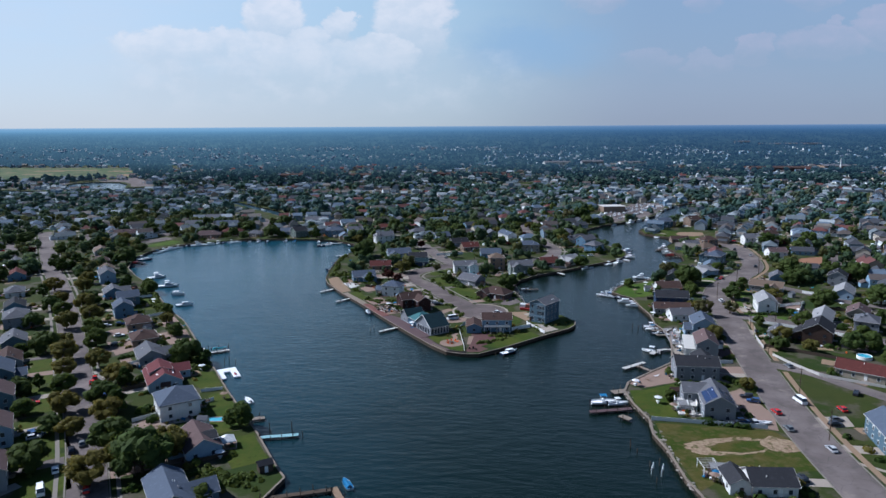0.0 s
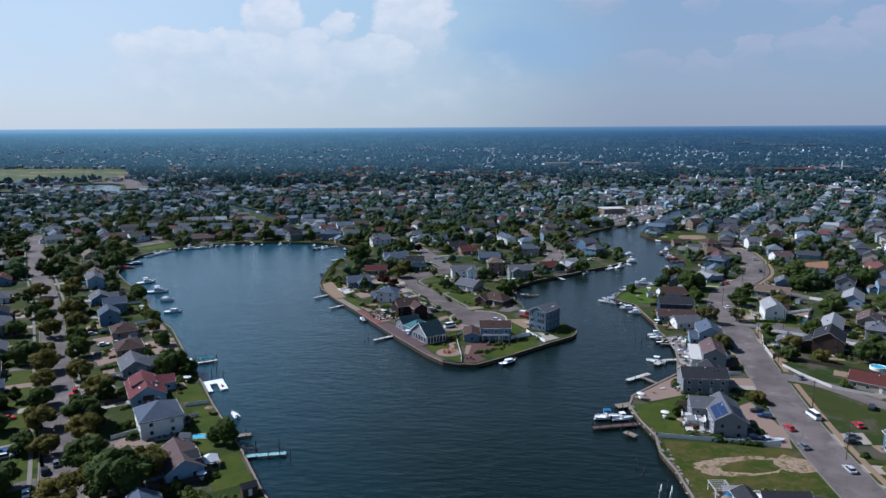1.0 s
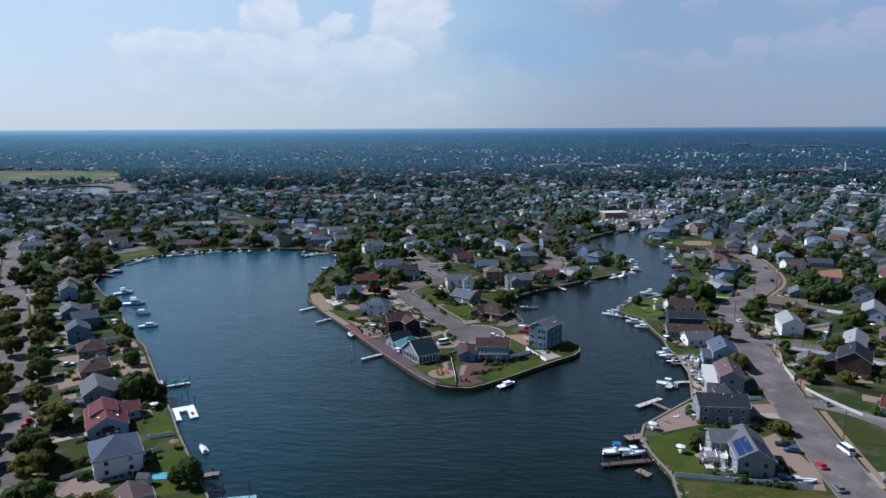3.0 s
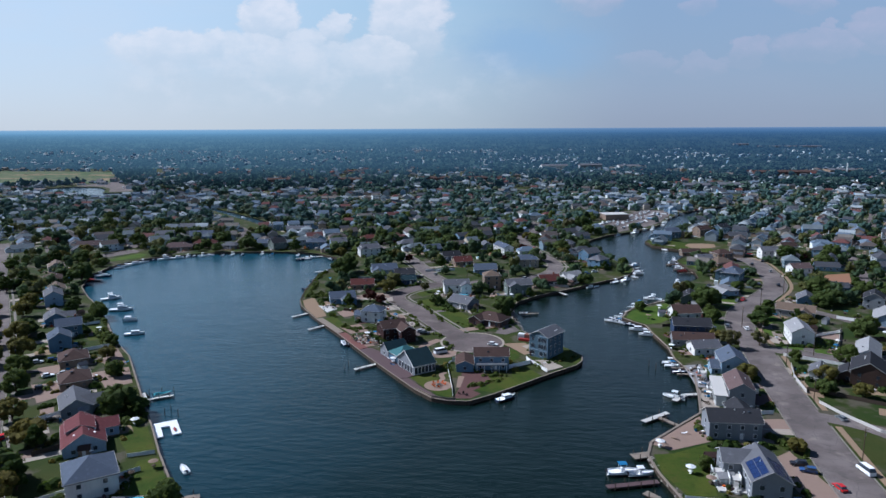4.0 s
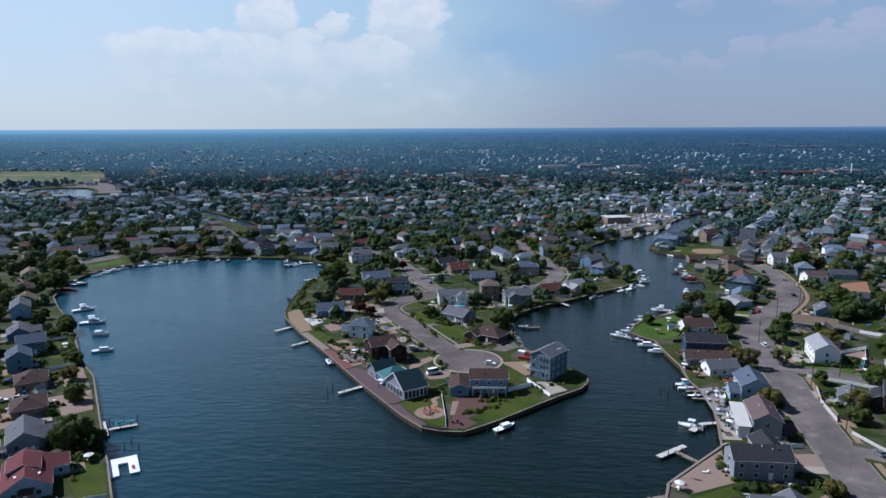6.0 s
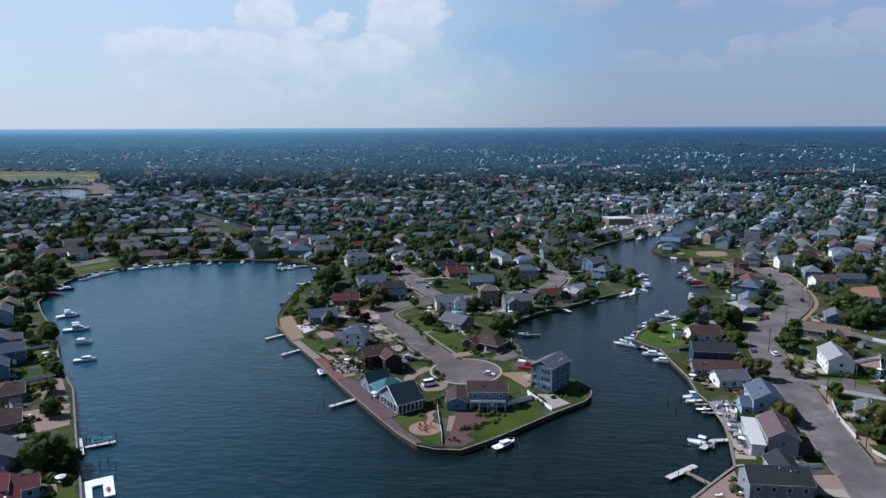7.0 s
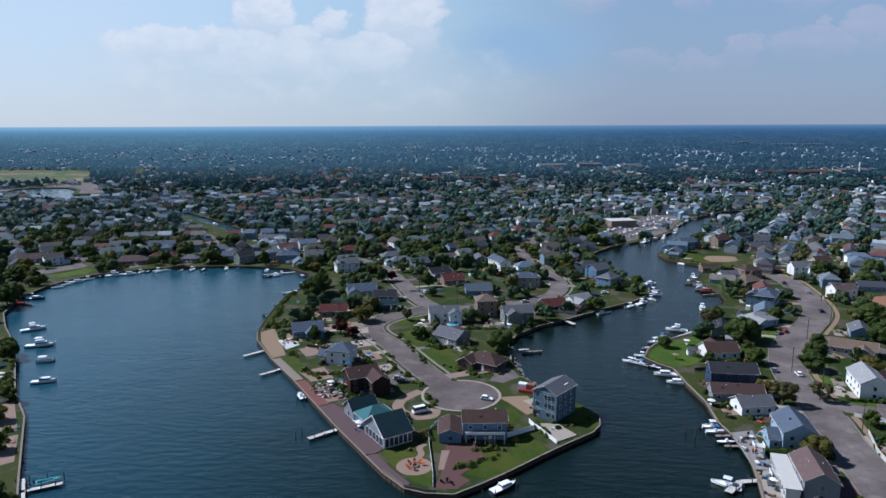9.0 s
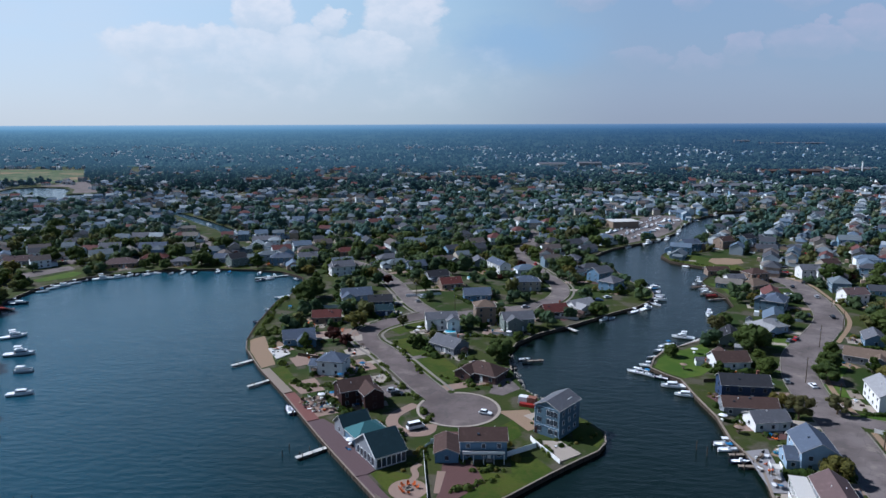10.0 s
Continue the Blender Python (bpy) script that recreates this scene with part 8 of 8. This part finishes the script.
yr = random.Random(31)
yards, odds = Geo(), Geo()
ODD_M = [M[n] for n in ("trim", "timber", "mahogany", "canvas_blue", "rubber", "stone", "canvas_teal", "pale_timber", "orange", "canvas_white")]
YARD_M = [M[n] for n in ("paver", "concrete", "redpaver", "pale_timber", "sand")]


def odd_piece(x, y, z):
    kind, m, a = yr.choice((0, 1, 1, 2, 3, 3, 4, 0, 1, 2, 4, 5)), yr.choice((0, 1, 1, 2, 2, 3, 4, 5, 5, 6, 7, 7, 8, 9, 9)), yr.uniform(0, 3.14)
    if kind == 0:
        odds.box(x, y, z + 0.68, yr.uniform(1.2, 2.2), yr.uniform(0.8, 1.2), 0.06, a, m)
        for i in (-1, 1):
            odds.box(x + 0.45 * i * math.cos(a), y + 0.45 * i * math.sin(a), z, 0.1, 0.7, 0.68, a, m)
    elif kind == 1:
        odds.box(x, y, z + 0.4, 0.6, 0.6, 0.08, a, m)
        odds.box(x - 0.28 * math.cos(a), y - 0.28 * math.sin(a), z, 0.06, 0.6, 1.0, a, m)
        odds.box(x + 0.28 * math.cos(a), y + 0.28 * math.sin(a), z, 0.06, 0.5, 0.4, a, m)
    elif kind == 2:
        odds.tube((x, y, z), (x, y, z + yr.uniform(0.4, 0.8)), 0.3, 0.42, 9, m)
    elif kind == 3:
        odds.box(x, y, z, yr.uniform(0.8, 1.9), yr.uniform(0.5, 0.9), yr.uniform(0.5, 1.1), a, m, 0.06)
    elif kind == 4:
        odds.box(x, y, z + 0.28, 1.9, 0.65, 0.12, a, m)
        odds.box(x - 0.8 * math.cos(a), y - 0.8 * math.sin(a), z + 0.3, 0.5, 0.65, 0.45, a, m)
        odds.box(x, y, z, 1.6, 0.5, 0.28, a, 1)
    else:
        odds.tube((x, y, z), (x, y, z + 2.3), 0.03, 0.03, 5, 0)
        odds.tube((x, y, z + 1.95), (x, y, z + 2.45), 1.25, 0.05, 8, yr.choice((0, 9, 5, 1, 7, 3)))


for hx, hy, hr in HOUSES:
    if hy > 660:
        continue
    w = street_way(hx, hy)
    for turn in (yr.uniform(2.6, 3.7), yr.choice((1.2, -1.2)) + yr.uniform(-.3, .3)):
        a = w + turn
        cx, cy = hx + math.cos(a) * (hr + 1.2), hy + math.sin(a) * (hr + 1.2)
        L, D, m = yr.uniform(5, 10), yr.uniform(3.5, 6.5), yr.randrange(5)
        poly = [(cx + math.cos(a) * p * D / 2 - math.sin(a) * r * L / 2, cy + math.sin(a) * p * D / 2 + math.cos(a) * r * L / 2) for p, r in ((-1, -1), (1, -1), (1, 1), (-1, 1))]
        if any(wet(x, y, 0.8) or road_gap(x, y) < 2.0 or math.hypot(x - CUL[0], y - CUL[1]) < 19 for x, y in poly) or (-45 < cx < 36 and cy < 345) or (52 < cx < 95 and cy < 221):
            continue
        top = LAND + 0.045 + 0.004 * yr.randrange(4)
        yards.solid([(x, y, LAND - 0.05) for x, y in poly] + [(x, y, top) for x, y in poly], [(4, 5, 6, 7), (0, 1, 5, 4), (1, 2, 6, 5), (2, 3, 7, 6), (3, 0, 4, 7)], m)
        for i in range(yr.randrange(3, 9)):
            p, r = yr.uniform(-.45, .45) * D, yr.uniform(-.45, .45) * L
            odd_piece(cx + math.cos(a) * p - math.sin(a) * r, cy + math.sin(a) * p + math.cos(a) * r, top)
for poly, n in (([(-69, 356), (-61, 346), (-53, 350), (-58, 364)], 34), ([(-94, 400), (-88, 406), (-94, 414), (-99, 411)], 10), ([(77, 305), (78, 326), (83, 327), (81, 305)], 16), ([(73, 286), (77, 301), (80, 301), (78, 286)], 10), ([(58, 180), (62, 180), (63, 190), (58, 190)], 9), ([(61, 227), (66, 227), (66, 234), (61, 234)], 6)):
    for i in range(n):
        f, e = yr.random(), yr.random()
        x = (poly[0][0] * (1 - f) + poly[1][0] * f) * (1 - e) + (poly[3][0] * (1 - f) + poly[2][0] * f) * e
        y = (poly[0][1] * (1 - f) + poly[1][1] * f) * (1 - e) + (poly[3][1] * (1 - f) + poly[2][1] * f) * e
        odd_piece(x, y, LAND + (0.34 if n == 16 else 0.06))
tagged(part("path", strip([(101.5, 198), (110, 191), (122, 182)], 1.4, LAND + 0.05, 0.08), M["concrete"]), "pale concrete footpath across a front lawn", "path", "", "structure")
patch("driveway", [(103.5, 218), (116, 221), (117, 229), (104, 227)], M["concrete"], "stained concrete driveway with parked cars", "driveway", 0.05)
# lots between the eastern side streets
for pts, h, m, label in (([(117, 303), (133, 293), (150, 282)], 1.5, M["timber"], "weathered brown timber garden fence"), ([(124, 343), (150, 328), (170, 312)], 1.4, M["trim"], "white vinyl garden fence"),
                         ([(134, 300), (141, 312), (152, 331)], 1.5, M["timber"], "weathered brown timber garden fence"), ([(150, 352), (158, 366), (166, 382)], 1.5, M["trim"], "white vinyl garden fence"),
                         ([(168, 372), (182, 364), (196, 356)], 1.5, M["timber"], "weathered brown timber garden fence")):
    fence(pts, h, m, label)
for poly, m in (([(116, 321), (124, 317), (127, 324), (118, 329)], "concrete"), ([(150, 304), (162, 298), (166, 306), (154, 312)], "paver"), ([(118, 366), (134, 358), (137, 364), (119, 373)], "concrete"), ([(150, 372), (160, 366), (164, 376), (154, 381)], "paver"),
                ([(132, 282), (144, 276), (147, 281), (135, 288)], "sand"), ([(166, 336), (176, 346), (172, 350), (162, 342)], "asphalt"), ([(112, 300), (120, 296), (122, 301), (114, 305)], "sand")):
    patch("driveway", poly, M[m], "worn paved strip between houses", "driveway", 0.05)
for i in range(60):
    x, y = yr.uniform(114, 200), yr.uniform(285, 420)
    if not crowded(x, y, 1.0) and road_gap(x, y) > 2:
        odd_piece(x, y, LAND)
# paved front yards along the point
for poly, m, label in (([(-74, 428), (-63, 434), (-67, 446), (-79, 440)], "paver", "pale pink paved front yard"), ([(-62, 404), (-53, 409), (-57, 418), (-66, 413)], "concrete", "pale concrete driveway beside a house"), ([(-58, 384), (-47, 391), (-51, 398), (-62, 392)], "paver", "pale brown paved front yard"),
                       ([(-47, 372), (-39, 378), (-43, 385), (-51, 380)], "concrete", "pale concrete front yard"), ([(-82, 396), (-70, 402), (-74, 410), (-85, 404)], "paver", "pale brown paved side yard"), ([(-14, 402), (-8, 408), (-12, 412), (-19, 407)], "concrete", "pale concrete driveway beside a house"),
                       ([(-36, 436), (-29, 441), (-33, 446), (-40, 441)], "concrete", "pale concrete front path"), ([(-5, 440), (6, 437), (7, 444), (-4, 448)], "paver", "pale paved terrace beside a pool"), ([(-96, 446), (-86, 450), (-90, 462), (-100, 458)], "sand", "bare sandy yard behind a house"),
                       ([(-72, 478), (-62, 480), (-64, 486), (-74, 484)], "concrete", "pale concrete driveway beside a house"), ([(22, 462), (32, 468), (28, 474), (18, 468)], "paver", "pale paved terrace behind a house"), ([(4, 370), (10, 374), (7, 384), (2, 382)], "asphalt", "dark asphalt parking strip beside a house")):
    patch("yard", poly, M[m], label, "yard", 0.062)
    (ax, ay), (bx, by), (cx, cy), (dx, dy) = poly
    for i in range(7):
        f, e = yr.uniform(.1, .9), yr.uniform(.1, .9)
        if m != "asphalt":
            odd_piece((ax * (1 - f) + bx * f) * (1 - e) + (dx * (1 - f) + cx * f) * e, (ay * (1 - f) + by * f) * (1 - e) + (dy * (1 - f) + cy * f) * e, LAND + 0.062)
tagged(part("paving", yards, YARD_M), "paved and decked back yards behind the houses", "paving", "", "structure")
tagged(part("garden_furniture", odds, ODD_M), "assorted small tables, tubs and boxes in back yards", "furniture", "", "stuff")
# frame of an old boat lift in the shallows
ob = thing("boat_lift", "pale metal frame of a boat lift in shallow water", "boat lift", pose(45.5, 188, 0, 0, 0, 70))
for sx in (-2, 2):
    for sy in (-1.4, 1.4):
        g = Geo(); g.tube((sx, sy, -1.5), (sx, sy, 2.0), 0.1, 0.1, 6); part("post", g, M["trim"], ob)
for sy in (-1.4, 1.4):
    g = Geo(); g.box(0, sy, 1.8, 4.2, 0.14, 0.14); part("beam", g, M["trim"], ob)

# white stair and deck towers behind the eastern houses
for x, y, w in ((66, 229.5, 4), (62.5, 233, 3), (81, 313, 3), (79.5, 296, 3)):
    ob = thing("deck_stair", "white timber stair with landing behind a house", "stairs", pose(x, y, LAND, 0, 0, 83))
    g = Geo(); g.box(0, 0, 2.7, w, 3, 0.2); part("landing", g, M["white_timber"], ob)
    g = Geo()
    for i in range(9):
        g.box(-w / 2 - 0.3 - i * 0.3, 0, 2.5 - i * 0.28, 0.32, 1.3, 0.08)
    part("tread", g, M["white_timber"], ob)
    for s in (-1, 1):
        g = Geo(); g.box(0, s * 1.5, 3.7, w, 0.08, 0.08); g.box(0, s * 1.5, 2.9, w, 0.04, 0.7); part("rail", g, M["trim"], ob)
        for e in (-1, 1):
            g = Geo(); g.box(e * (w / 2 - 0.1), s * 1.4, 0, 0.16, 0.16, 3.7); part("post", g, M["trim"], ob)


# pergola and clutter beside the white house on the vacant lot
def pergola(x, y, w, d, h):
    ob = thing("pergola", "white timber frame with open rafters beside a house", "pergola", pose(x, y, LAND, 0, 0, 4))
    for a in (-1, 1):
        for b in (-1, 1):
            g = Geo(); g.box(a * w / 2, b * d / 2, 0, 0.16, 0.16, h); part("post", g, M["trim"], ob)
        g = Geo(); g.box(a * w / 2, 0, h, 0.18, d + 0.5, 0.22); part("beam", g, M["trim"], ob)
    for i in range(7):
        g = Geo(); g.box(0, -d / 2 + d * i / 6, h + 0.222, w + 0.6, 0.1, 0.16); part("rafter", g, M["white_timber"], ob)


pergola(59.5, 187, 4.5, 5.5, 2.5)
table_set(59.5, 181.5, "round garden table under a pale umbrella", M["timber"])
lounger(57.5, 184, 60, M["canvas_blue"], "blue cushioned sun lounger on rough grass")
garden_chair(61.5, 178.5, 30, M["timber"], "brown garden chair on rough grass")
for i, (x, y) in enumerate(((-66, 353), (-68.5, 356), (-63.5, 350.5), (-64, 362), (-58, 352), (-56.5, 361), (-60, 347.5), (-67, 359.5), (-61.5, 364), (-54.5, 351.5))):
    if i % 3:
        garden_chair(x, y, 70 * i, M[("trim", "timber", "mahogany", "canvas_white")[i % 4]], "garden chair on a cluttered terrace")
    else:
        lounger(x, y, 50 * i, M[("canvas_white", "mahogany")[i % 2]], ("white", "red-brown")[i % 2] + " sun lounger on a cluttered terrace")
